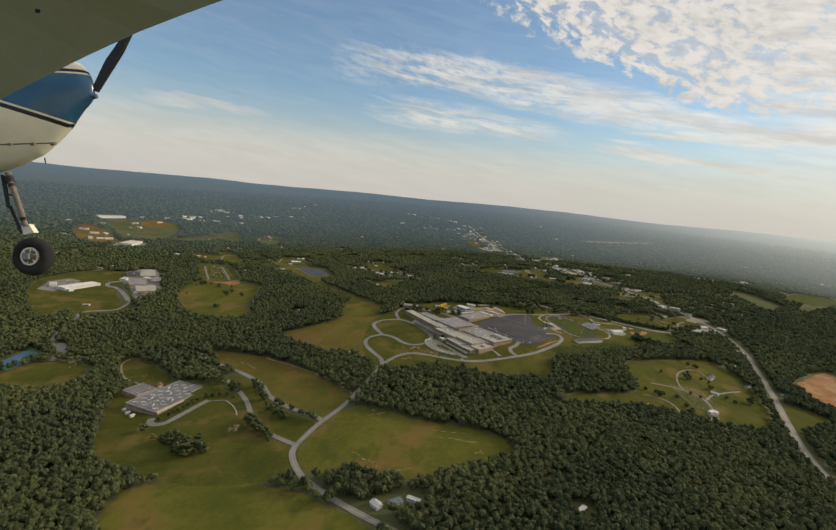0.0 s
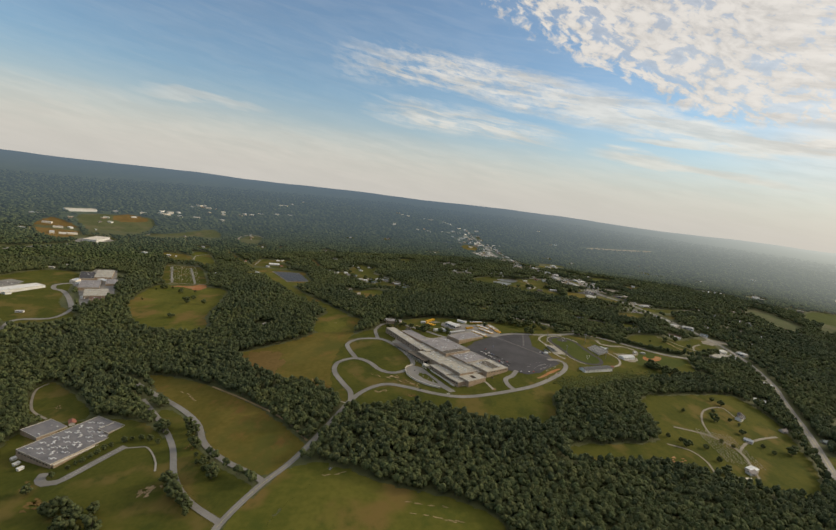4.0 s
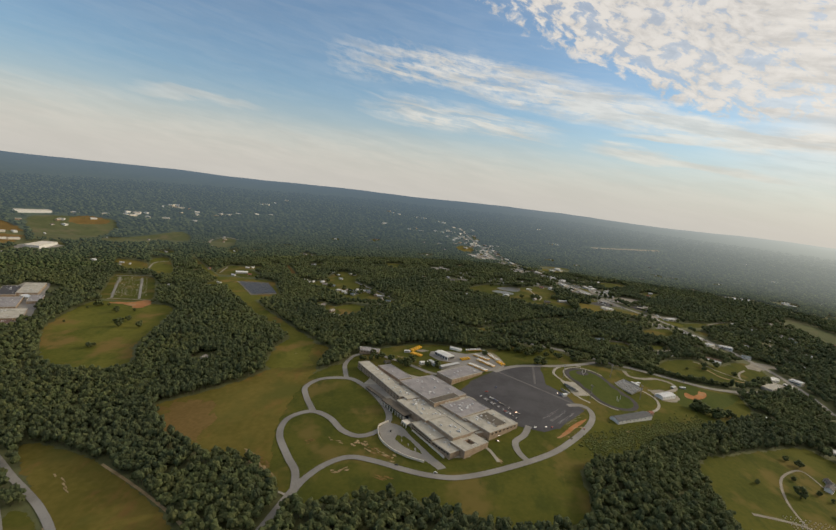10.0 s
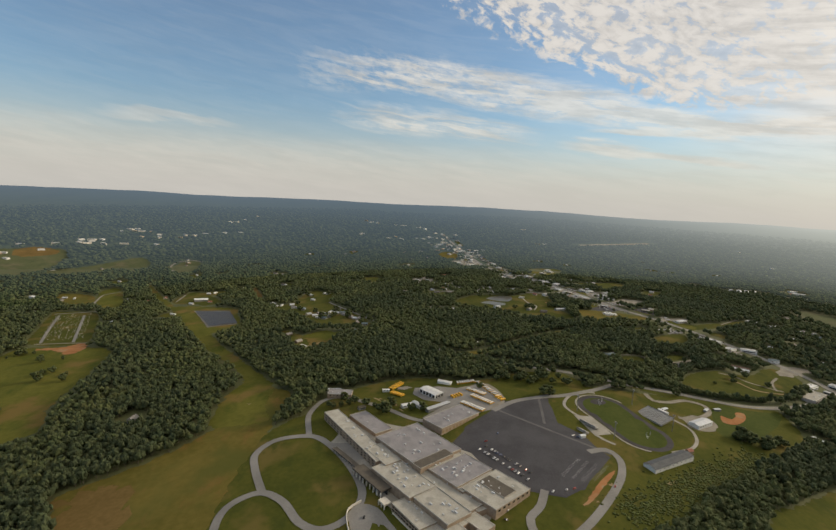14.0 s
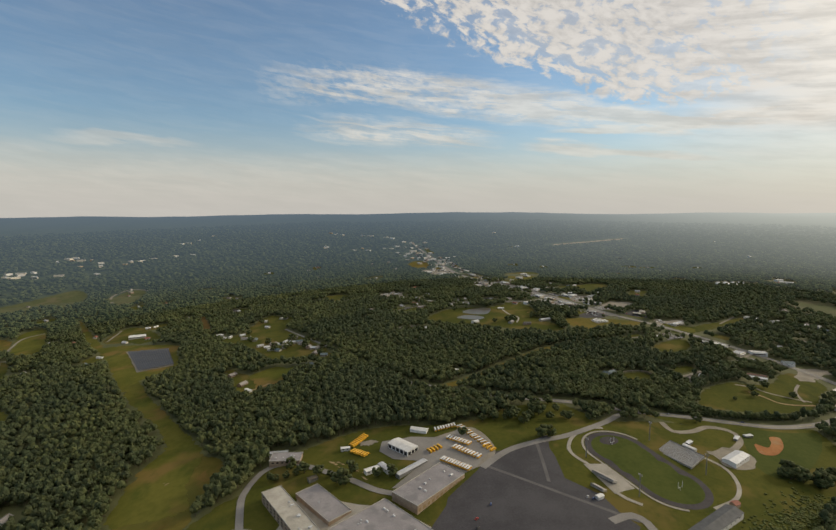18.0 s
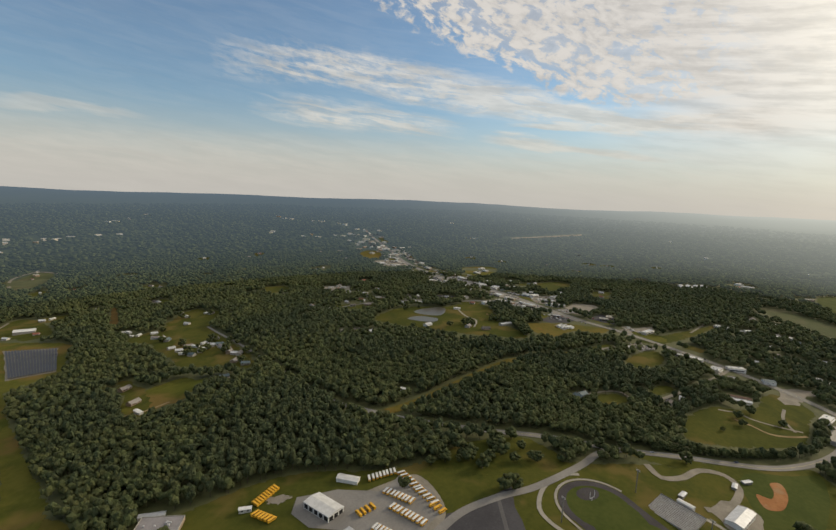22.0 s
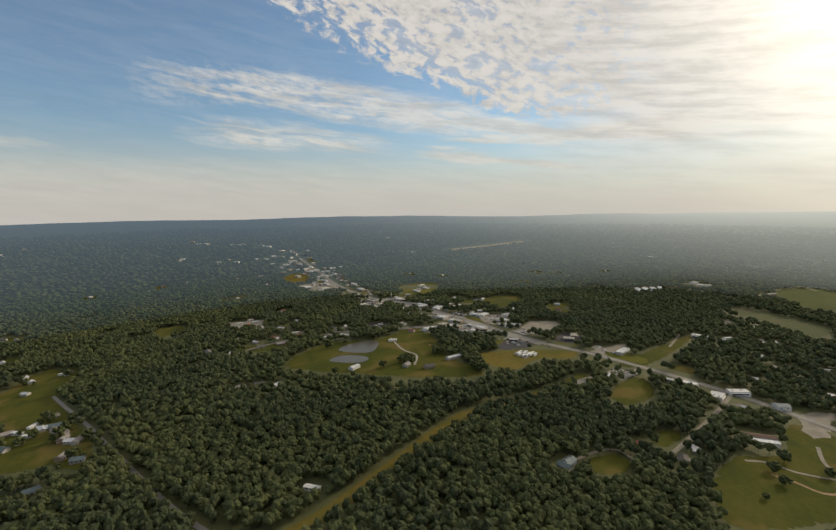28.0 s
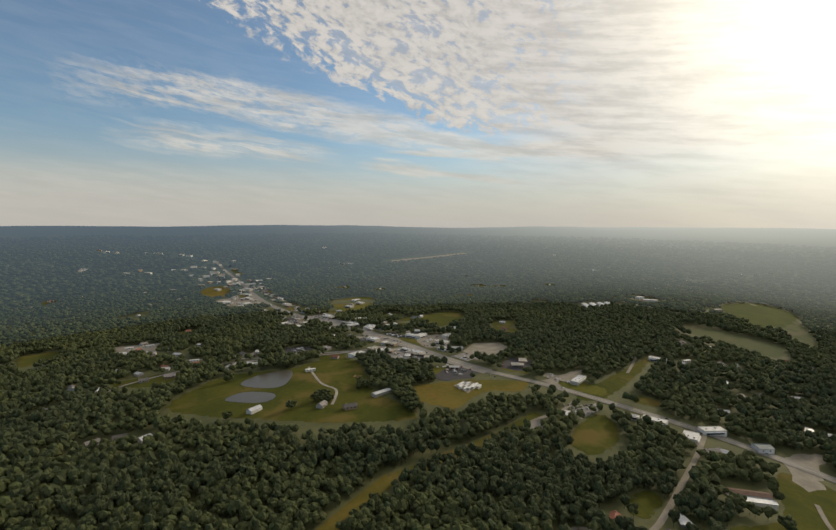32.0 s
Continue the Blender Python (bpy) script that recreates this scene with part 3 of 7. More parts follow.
ribbon("road_cut", [(198, 1317), (226, 1329), (264, 1353), (315, 1390), (366, 1427), (411, 1456)], 15, M_HAY, "grassy power-line cut with bare earth", "clearing", clear=4)
ribbon("road_cut_east", [(411, 1456), (441, 1461), (480, 1471), (537, 1485), (616, 1516)], 12, M_LAWN, "green power-line cut through a wood", "clearing", clear=4)
ribbon("road_west", [(-110, 1810), (-77, 1750), (-24, 1657), (43, 1530), (92, 1438), (125, 1381), (150, 1345)], 5, M_ASPHALT, "straight wooded road", clear=3.5)
ribbon("road_side", [(785, 1428), (721, 1394), (650, 1360), (581, 1328), (550, 1321)], 5, M_GRAVEL, "narrow gravel side road")

ribbon("line_highway", [(445, 2609), (479, 2318), (521, 2147), (566, 1977), (590, 1840), (612, 1730), (640, 1660), (690, 1580), (735, 1500), (774, 1430), (805, 1360), (825, 1300), (831, 1226), (815, 1130), (785, 1060), (727, 921), (661, 789), (605, 675)], 0.5, M_LINE, "painted centre line", "road marking", clear=0)
ribbon("line_stadium", [(290, 1262), (341, 1247), (386, 1232), (430, 1213), (497, 1199), (548, 1187), (595, 1180), (640, 1184), (690, 1196)], 0.35, M_LINE, "painted centre line", "road marking", clear=0)
ribbon("line_main", [(3, 417), (-21, 432), (-51, 453), (-78, 474), (-104, 500), (-121, 529), (-128, 552), (-124, 575), (-109, 619), (-85, 668), (-60, 746)], 0.3, M_LINE, "painted centre line", "road marking", clear=0)

patch("pavement_lot", [(137, 1026), (160, 1066), (206, 1118), (226, 1136), (293, 1163), (280, 1082), (304, 1055), (318, 1012), (266, 953), (242, 940), (227, 943), (203, 949), (158, 1002)], M_DARKTOP, "large dark asphalt car park", "car park", lift=0.5, curved=False)
patch("pavement_yard", [(107, 1166), (124, 1175), (153, 1173), (178, 1182), (210, 1191), (225, 1156), (221, 1128), (197, 1109), (179, 1124), (160, 1137), (138, 1136), (112, 1146)], M_GRAVEL, "gravel bus yard", "yard", lift=0.5)
patch("ground_solar_margin", [(-520, 1812), (-356, 1776), (-318, 1701), (-282, 1600), (-313, 1543), (-330, 1500), (-250, 1410), (-290, 1425), (-459, 1690)], M_MEADOW, "rough grass round the solar panels", "field", ragged=1.5)
patch("pavement_solar", [(-450, 1756), (-353, 1746), (-290, 1606), (-350, 1586)], M_GRAVEL, "gravel ground under solar panels", "yard", lift=0.5, curved=False)
patch("water_pond", [(314, 1767), (339, 1793), (381, 1795), (384, 1769), (363, 1727), (335, 1736)], M_WATER, "murky grey farm pond", "pond", lift=0.5)
patch("water_pond_small", [(291, 1714), (310, 1731), (333, 1721), (350, 1701), (344, 1684), (326, 1682)], M_WATER, "small murky farm pond", "pond", lift=0.5)
ribbon("path_park", [(447, 842), (481, 841), (505, 837), (524, 821), (528, 806), (527, 790), (511, 739)], 4, M_GRAVEL, "pale gravel park path", "path", lift=0.6, clear=1)
ribbon("path_park_low", [(408, 784), (439, 778), (449, 757), (446, 733), (447, 717)], 3, M_GRAVEL, "pale gravel park path", "path", lift=0.6, clear=1)
ribbon("path_park_top", [(528, 806), (559, 838), (605, 868), (646, 889)], 4, M_GRAVEL, "pale gravel park path", "path", lift=0.6, clear=1)
ribbon("path_park_ring", [(505, 837), (514, 877), (538, 920), (568, 946), (598, 957), (601, 915)], 3, M_GRAVEL, "pale gravel park path", "path", lift=0.6, clear=1)
ribbon("path_pasture", [(643, 1277), (655, 1262), (664, 1245), (687, 1240), (716, 1241)], 3.5, M_SAND, "dirt track through a pasture", "path", lift=0.6, clear=1)
ribbon("path_pasture_up", [(751, 1304), (722, 1279), (708, 1250)], 4, M_GRAVEL, "gravel track", "path", lift=0.6, clear=1)
ribbon("path_hill", [(-125, 1394), (-99, 1397), (-70, 1421)], 4, M_SAND, "bare dirt track on a hillside", "path", lift=0.6, clear=1)
ribbon("path_band", [(-104, 833), (-75, 815), (-48, 801)], 2.5, M_CONCRETE, "pale concrete path", "path", lift=0.6, clear=1)
ribbon("path_field_edge", [(-260, 854), (-188, 806), (-122, 755), (-79, 705)], 3, M_SAND, "worn track along a field", "path", lift=0.6, clear=1)
patch("ground_orange_field", [(-266, 981), (-215, 996), (-176, 958), (-179, 895), (-220, 918)], M_CLAY2, "rust-coloured bare ground", "bare earth", lift=0.45, ragged=6, curved=True)
patch("pavement_plaza", [(309, 1104), (333, 1103), (342, 1062), (318, 1055)], M_CONCRETE, "pale concrete stadium plaza", "pavement", lift=0.6, ragged=0, curved=False)
ribbon("path_gravel_loop", [(449, 1187), (450, 1166), (473, 1165), (503, 1176), (526, 1168), (524, 1149), (503, 1131), (478, 1120), (462, 1122)], 7, M_GRAVEL, "gravel drive round the ball field", "path", clear=1)
patch("pavement_clubhouse", [(470, 1124), (496, 1132), (512, 1112), (490, 1092), (466, 1096)], M_GRAVEL, "gravel apron round a clubhouse", "pavement", ragged=0.8)
patch("ground_outfield", [(534, 1158), (561, 1172), (605, 1168), (645, 1168), (626, 1143), (595, 1117), (543, 1084), (508, 1078), (500, 1095), (515, 1126)], M_TURF, "ball field turf", "lawn", lift=0.6, ragged=0, curved=True)
ribbon("path_stadium", [(366, 1174), (345, 1174), (321, 1157), (306, 1133), (308, 1115), (316, 1098), (321, 1056), (336, 1039)], 4, M_CONCRETE, "pale concrete stadium walk", "path", lift=0.75, clear=1)
ribbon("path_stadium_east", [(443, 1121), (460, 1096), (455, 1069), (435, 1046), (402, 1032)], 4, M_CONCRETE, "pale concrete walk", "path", lift=0.75, clear=1)
ribbon("path_walk_front", [(136, 887), (160, 894), (172, 868)], 4, M_CONCRETE, "concrete walk", "path", lift=0.8, clear=1)
ribbon("road_lotside", [(224, 950), (213, 927), (199, 911), (198, 894), (202, 882), (209, 872)], 8, M_ASPHALT, "asphalt spur to the car park", "path", lift=0.7, clear=1)
patch("ground_houses", [(-247, 1758), (-191, 1818), (-91, 1772), (-8, 1603), (22, 1540), (-1, 1523), (-74, 1602), (-106, 1596), (-154, 1693)], M_LAWN, "grassy yards between houses", "lawn", lift=0.45, ragged=3, curved=True)
patch("ground_houses_top", [(-191, 1884), (-185, 1956), (-128, 1949), (-111, 1882), (-126, 1820)], M_LAWN, "grassy yards", "lawn", lift=0.45, ragged=2, curved=True)
patch("ground_barnyard", [(-169, 1516), (-156, 1525), (-102, 1450), (-83, 1389), (-100, 1391), (-129, 1438)], M_LAWN, "barnyard grass", "lawn", lift=0.45, ragged=2, curved=True)
patch("ground_hill_low", [(-111, 1466), (-69, 1489), (-37, 1498), (-44, 1465), (-55, 1420), (-79, 1418)], M_MEADOW, "pasture on a hillside", "field", lift=0.45, ragged=1.5, curved=True)
patch("ground_village_low", [(143, 1896), (219, 1896), (241, 1861), (199, 1837)], M_LAWN, "yards along a lane", "lawn", lift=0.45, ragged=1, curved=True)
ribbon("road_lane", [(137, 1848), (172, 1875), (258, 1896), (347, 1878), (445, 1847), (520, 1841), (585, 1860)], 6, M_ASPHALT, "country lane", "path", lift=0.6, clear=1)
ribbon("road_creek", [(838, 1586), (934, 1649), (978, 1678)], 4, M_GRAVEL, "gravel lane", "path", lift=0.6, clear=1)
scar("earth_loop", [(-50, 894), (-38, 893)], 9, M_CLAY2, "small bare clay patch in grass", 7, 1)
scar("earth_loop_side", [(-24, 898), (-14, 893), (-4, 888)], 6, M_SAND, "thin bare patch in grass", 5, 2)
scar("earth_wash", [(8, 893), (20, 886), (31, 876), (46, 866), (60, 860)], 9, M_SAND, "washed-out bare earth on a bank", 26, 3)
scar("earth_wash_red", [(12, 889), (31, 873), (50, 862)], 9, M_CLAY2, "red earth on a washed bank", 9, 4)
scar("earth_low", [(-8, 836), (8, 845)], 8, M_SAND, "streaks of bare earth in grass", 9, 5)
scar("earth_drive", [(36, 830), (60, 823)], 7, M_CLAY2, "rusty bare earth beside a drive", 10, 6)
scar("earth_west", [(-90, 860), (-78, 846)], 14, M_CLAY2, "rusty bare ground", 12, 7)
scar("earth_north", [(-131, 1157), (-122, 1160)], 5, M_SAND, "small bare patch", 4, 8)
BANK = ((256, 930, 0.8), (265, 938, 2.0), (275, 949, 2.6), (286, 961, 3.0), (297, 973, 2.8), (306, 982, 1.8), (312, 988, 0.7))
patch("ground_dirt_bank", [(x + w * 0.75, y - w * 0.68) for x, y, w in BANK] + [(x - w * 0.75, y + w * 0.68) for x, y, w in BANK[::-1]], M_CLAY, "raw orange clay bank", "bare earth", ragged=0.4, step=3.0)
scar("earth_bank", [(262, 928), (276, 940), (290, 953), (303, 969)], 9, M_SAND, "washed earth above a clay bank", 5, 9)
scar("earth_front", [(164, 892), (170, 880), (176, 866)], 7, M_SAND, "bare earth bank by a walk", 9, 10)
scar("earth_oval_top", [(43, 602), (70, 599), (100, 597)], 2.5, M_SAND, "pale scar on a grassy bank", 7, 11)
scar("earth_oval_mid", [(54, 586), (80, 581), (107, 577)], 3, M_SAND, "pale scar on a grassy bank", 9, 12)
scar("earth_oval_end", [(89, 544), (97, 553), (105, 560)], 4, M_SAND, "pale scar on a grassy bank", 6, 13)
scar("earth_oval_rim", [(100, 543), (118, 549), (137, 555)], 4, M_SAND, "pale scar on a grassy bank", 9, 14)
scar("earth_oval_low", [(-56, 555), (-44, 538), (-28, 527), (-16, 516), (1, 514), (17, 518)], 3.5, M_SAND, "thin pale scar along a bank", 20, 15)
scar("earth_oval_foot", [(24, 500), (40, 500), (63, 523), (82, 528)], 3, M_SAND, "pale scar in grass", 6, 16)
scar("earth_oval_west", [(-57, 646), (-44, 637), (-16, 649)], 3, M_SAND, "pale scar in grass", 5, 17)
scar("earth_knoll", [(-223, 602), (-222, 618), (-210, 606)], 12, M_SAND, "bare sandy knoll", 18, 18)
scar("earth_rust", [(-216, 686), (-217, 704)], 9, M_CLAY2, "rusty earth under trees", 7, 19)
scar("earth_play", [(-330, 590), (-318, 588), (-305, 588)], 14, M_CLAY2, "bare rusty playground", 24, 20)
scar("earth_play_side", [(-362, 622), (-350, 608)], 14, M_CLAY2, "rusty bare patch", 4, 21)
ribbon("path_play_track", [(-440, 757), (-477, 779), (-506, 815), (-521, 844), (-517, 861)], 3.5, M_GRAVEL, "worn walking track round a play field", "path", clear=0)
scar("earth_track", [(-453, 793), (-445, 784)], 6, M_SAND, "bare patch on a play field", 5, 22)
scar("earth_verge", [(-252, 762), (-240, 750), (-228, 735)], 5, M_SAND, "pale earth along a road verge", 8, 23)
scar("earth_bend", [(-111, 540), (-109, 527), (-104, 516)], 4, M_CLAY2, "red earth on a road verge", 6, 24)
scar("earth_meadow", [(-118, 880), (-90, 850), (-68, 826)], 8, M_SAND, "streaks of bare earth in a meadow", 10, 25)
scar("earth_park", [(392, 738), (404, 748), (415, 753)], 13, M_PIT, "bare clay patch in a park", 9, 26)
scar("earth_clay_pond", [(452, 1717), (468, 1710)], 11, M_PIT, "bare clay spot in a pasture", 6, 27)
scar("earth_ford", [(-300, 840), (-270, 815)], 5, M_SAND, "pale earth on a verge", 5, 28)
patch("pavement_drop", [(34, 925), (44, 934), (60, 927), (73, 906), (86, 886), (99, 867), (112, 850), (103, 846), (91, 859), (70, 868), (52, 880), (39, 897), (35, 912)], M_ASPHALT, "paved drop-off loop", "pavement", curved=True)
patch("pavement_grass_island", [(56, 908), (66, 905), (78, 888), (86, 872), (74, 878), (62, 888), (54, 899)], M_LAWN, "grass island in a drop-off loop", "lawn", curved=True)
patch("pavement_apartments", [(113, 2175), (202, 2147), (194, 2028), (130, 2076)], M_GRAVEL, "paved ground round townhouses", "yard", ragged=2, curved=False)
patch("pavement_dark_lot", [(400, 1907), (436, 1902), (424, 1866), (392, 1880)], M_DARKTOP, "dark asphalt car park", "car park", curved=False)
patch("pavement_mall", [(309, 2655), (427, 2702), (438, 2605), (352, 2575)], M_ASPHALT, "strip mall car park", "yard", ragged=1, curved=False)
patch("ground_field_mall", [(274, 2830), (303, 2920), (355, 2909), (374, 2824), (350, 2738), (302, 2742)], M_HAY, "dry straw-coloured field", "field", ragged=2)
patch("ground_pale_ridge", [(617, 2425), (705, 2528), (731, 2413), (685, 2307), (610, 2301)], M_HAY, "pale lots and yards in the wood", "yard", ragged=4)
patch("pavement_gravel_yard", [(657, 1764), (706, 1803), (747, 1785), (743, 1740), (675, 1697), (652, 1712)], M_GRAVEL, "pale gravel yard", "yard", ragged=1.5, curved=False)
patch("pavement_dealer", [(664, 1672), (714, 1701), (738, 1675), (702, 1634), (682, 1645)], M_DARKTOP, "car dealer lot", "yard", ragged=1, curved=False)
patch("pavement_lot_west", [(552, 1664), (586, 1689), (626, 1684), (624, 1657), (603, 1639), (566, 1646)], M_DARKTOP, "dark paved lot beside the highway", "yard", ragged=1, curved=False)
patch("pavement_trailer_yard", [(566, 1626), (588, 1634), (602, 1617), (569, 1597)], M_GRAVEL, "gravel trailer yard", "yard", ragged=1.5, curved=False)
patch("ground_shed_yard", [(691, 1602), (762, 1620), (790, 1618), (741, 1586), (697, 1573)], M_GRAVEL, "bare earth yard by a long shed", "yard", ragged=1.5, curved=False)
patch("pavement_car_lot", [(663, 1511), (708, 1519), (695, 1501), (656, 1489)], M_ASPHALT, "paved car sales lot", "yard", curved=False)
patch("pavement_wood_lot", [(570, 1497), (607, 1504), (609, 1485), (579, 1473)], M_ASPHALT, "grey paved lot in the wood", "yard", curved=False)
ribbon("road_lot_spur", [(689, 1533), (651, 1514), (613, 1506), (586, 1499)], 5, M_GRAVEL, "gravel spur road")
patch("ground_gravel_right", [(815, 1362), (868, 1353), (828, 1338), (790, 1318), (768, 1317), (773, 1334), (790, 1345)], M_GRAVEL, "pale worn gravel lot", "yard", ragged=2)
ribbon("path_farm", [(550, 1321), (530, 1318), (526, 1329), (524, 1342), (514, 1346), (490, 1343), (456, 1334)], 3.5, M_GRAVEL, "gravel farm drive", "path", clear=2)
ribbon("path_field_right", [(640, 1300), (662, 1292), (672, 1276), (695, 1261), (720, 1250)], 3, M_GRAVEL, "gravel track through a pasture", "path", clear=2)
patch("ground_yard_a", [(583, 1360), (609, 1366), (618, 1351), (573, 1334), (570, 1347)], M_LAWN, "small lawn in the wood", "lawn", ragged=1)
patch("ground_yard_b", [(484, 1336), (514, 1340), (522, 1320), (499, 1308), (469, 1317)], M_LAWN, "lawn by a farm drive", "lawn", ragged=1)
patch("ground_scrub_field", [(605, 1456), (686, 1497), (674, 1449), (616, 1422)], M_LAWN, "rough scrubby field", "field", ragged=1)
ribbon("path_earth_line", [(264, 1353), (290, 1374), (316, 1393), (343, 1411), (376, 1434), (412, 1457)], 4.0, M_SAND, "bare earth track along a cut", "path", clear=1)
patch("ground_between", [(-132, 560), (-112, 612), (-168, 655), (-205, 692), (-236, 740), (-292, 788), (-300, 770), (-250, 705), (-212, 640), (-172, 600)], M_LAWN, "rough lawn between two drives", "lawn", ragged=0.8)
patch("ground_oval_verge", [(-120, 538), (-120, 580), (-103, 620), (-92, 648), (-70, 660), (-40, 655), (-80, 570), (-57, 524), (-72, 498), (-100, 508)], M_MEADOW, "grass between a road and a pasture", "field", ragged=0.8)
patch("ground_dirt_cem", [(-643, 1474), (-614, 1482), (-590, 1484), (-583, 1500), (-568, 1505), (-546, 1476), (-543, 1438), (-566, 1437), (-592, 1456), (-635, 1466)], M_CLAY, "bare clay strip by a cemetery", "bare earth", ragged=2.0)
ribbon("path_cemetery", [(-662, 1512), (-716, 1615), (-779, 1741)], 6, M_ASPHALT, "grey cemetery lane", "path", clear=1)
ribbon("path_cemetery_east", [(-596, 1513), (-655, 1625), (-714, 1737)], 6, M_ASPHALT, "grey cemetery lane", "path", clear=1)
ribbon("path_cemetery_foot", [(-668, 1504), (-615, 1506), (-560, 1502)], 4, M_GRAVEL, "gravel cemetery lane", "path", clear=1)
ribbon("path_cemetery_top", [(-800, 1754), (-740, 1768), (-699, 1780), (-637, 1809)], 5, M_ASPHALT, "grey lane behind a cemetery", "path", clear=4)
patch("ground_lot_brown", [(-938, 1983), (-839, 1973), (-772, 1863), (-867, 1877)], M_HAY, "brown yards round a few houses", "yard", ragged=2)
patch("ground_pasture_bend", [(-780, 1893), (-845, 2025), (-804, 2062), (-673, 1827), (-733, 1826)], M_MEADOW, "pasture with a bent drive", "field", ragged=1.5)
ribbon("path_bend", [(-764, 1850), (-780, 1893), (-806, 1973), (-779, 2018)], 6, M_GRAVEL, "pale gravel drive", "path", clear=3)
patch("ground_far_green", [(-1161, 2250), (-1083, 2452), (-1016, 2581), (-926, 2500), (-927, 2377), (-1011, 2373), (-1075, 2277)], M_HAZEGRASS, "smooth green pasture in far woods", "field", ragged=3)
patch("ground_far_bend", [(-820, 2470), (-810, 2570), (-749, 2554), (-705, 2387), (-751, 2340)], M_HAZEGRASS, "pasture ringed by a pale drive", "field", ragged=2)
ribbon("path_far_bend", [(-760, 2335), (-836, 2480), (-820, 2580), (-749, 2566), (-700, 2520)], 8, M_GRAVEL, "pale drive round a far pasture", "path", clear=6)
patch("ground_clay_gap", [(-386, 2054), (-372, 2050), (-313, 1908), (-330, 1903)], M_CLAY2, "red earth cut in the wood", "bare earth", ragged=1.5)
patch("ground_hamlet", [(-205, 1911), (-184, 1990), (-148, 1961), (-89, 1774), (-15, 1624), (8, 1577), (-24, 1545), (-95, 1560), (-138, 1632), (-195, 1733)], M_LAWN, "worn yards of a hamlet in the wood", "lawn", ragged=2)
patch("ground_barn_yard", [(-560, 1985), (-520, 1990), (-440, 1900), (-440, 1840), (-520, 1840), (-560, 1880)], M_LAWN, "grass round a pale barn", "lawn", ragged=1.5)
ribbon("path_barn", [(-545, 1865), (-548, 1890), (-560, 1971)], 5, M_GRAVEL, "pale drive beside a barn", "path", clear=2)
patch("pavement_apron", [(22, 1104), (60, 1080), (110, 1062), (160, 1010), (192, 950), (168, 915), (140, 872), (118, 868), (84, 905), (58, 945), (36, 985), (0, 1040)], M_CONCRETE, "worn concrete apron round the school", "pavement", curved=False)
patch("pavement_side_lot", [(0, 1042), (27, 1039), (50, 1008), (29, 994)], M_ASPHALT, "narrow car park beside the school", "car park", curved=False)
patch("ground_pad", [(359, 975), (376, 980), (375, 973), (358, 968)], M_SAND, "bare sandy pad", "bare earth", curved=False)
patch("ground_field_bright", [(1500, 1878), (1714, 1909), (1628, 1771), (1447, 1689), (1336, 1703)], M_TURF, "bright green far pasture", "field", ragged=4)
patch("pavement_bus_yard", [(102, 1179), (135, 1183), (172, 1172), (197, 1196), (219, 1166), (225, 1140), (198, 1108), (180, 1100), (162, 1124), (126, 1089), (109, 1089), (143, 1129), (112, 1140), (100, 1159)], M_ASPHALT, "worn paved bus yard", "yard", ragged=0.8, curved=False)
scar("earth_bus", [(80, 1176), (94, 1179)], 10, M_GRAVEL, "gravel worn through grass", 9, 31)
scar("earth_yard", [(45, 1152), (62, 1138), (77, 1122), (92, 1104)], 8, M_SAND, "worn earth beside trailers", 12, 32)

# ---------------------------------------------------------------- more materials
M_GLASS = surface("window_glass", (0.015, 0.018, 0.022), (0.03, 0.035, 0.04), 0.5, 4, 0.12, spec=0.6)
M_COPING = surface("pale_coping", (0.50, 0.46, 0.39), (0.62, 0.58, 0.50), 0.3, 6, 0.8)
M_WHITE = surface("white_metal", (0.52, 0.52, 0.50), (0.68, 0.68, 0.66), 0.2, 6, 0.55, spread=0.08)
M_SIDING = surface("house_siding", (0.36, 0.345, 0.31), (0.54, 0.51, 0.46), 0.4, 6, 0.8, spread=0.25)
M_SHINGLE = surface("roof_shingle", (0.13, 0.12, 0.115), (0.23, 0.21, 0.195), 0.5, 8, 0.9, spread=0.45)
M_TIN = surface("galvanised_tin", (0.42, 0.43, 0.44), (0.60, 0.61, 0.62), 0.3, 8, 0.45, metal=0.2, spread=0.15)
M_REDROOF = surface("rusty_roof", (0.20, 0.075, 0.05), (0.30, 0.13, 0.09), 0.4, 8, 0.8)
M_BLUEROOF = surface("blue_grey_roof", (0.075, 0.105, 0.115), (0.125, 0.165, 0.175), 0.4, 8, 0.6)
M_YELLOW = surface("bus_yellow", (0.62, 0.33, 0.02), (0.72, 0.40, 0.03), 0.6, 4, 0.45)
M_TYRE = surface("rubber", (0.015, 0.015, 0.015), (0.03, 0.03, 0.03), 3, 4, 0.9)
M_CARS = [surface("car_paint_" + n, a, tuple(min(1.0, c * 1.2) for c in a), 1.0, 3, 0.35, spec=0.5) for n, a in
          (("white", (0.62, 0.62, 0.61)), ("silver", (0.33, 0.34, 0.35)), ("black", (0.02, 0.02, 0.022)), ("red", (0.28, 0.03, 0.02)), ("blue", (0.04, 0.07, 0.16)))]
M_TRACK = surface("running_track", (0.032, 0.029, 0.031), (0.055, 0.050, 0.052), 0.05, 12, 0.9)
M_BLEACH = surface("bleacher_metal", (0.30, 0.28, 0.25), (0.42, 0.40, 0.36), 0.4, 8, 0.5, metal=0.2)
M_COURT = surface("tennis_blue", (0.05, 0.10, 0.24), (0.07, 0.14, 0.30), 0.1, 6, 0.8)
M_COURTG = surface("tennis_green", (0.05, 0.13, 0.08), (0.08, 0.17, 0.11), 0.1, 6, 0.8)
M_PAINT = surface("line_paint", (0.62, 0.62, 0.60), (0.75, 0.75, 0.73), 0.5, 6, 0.8)
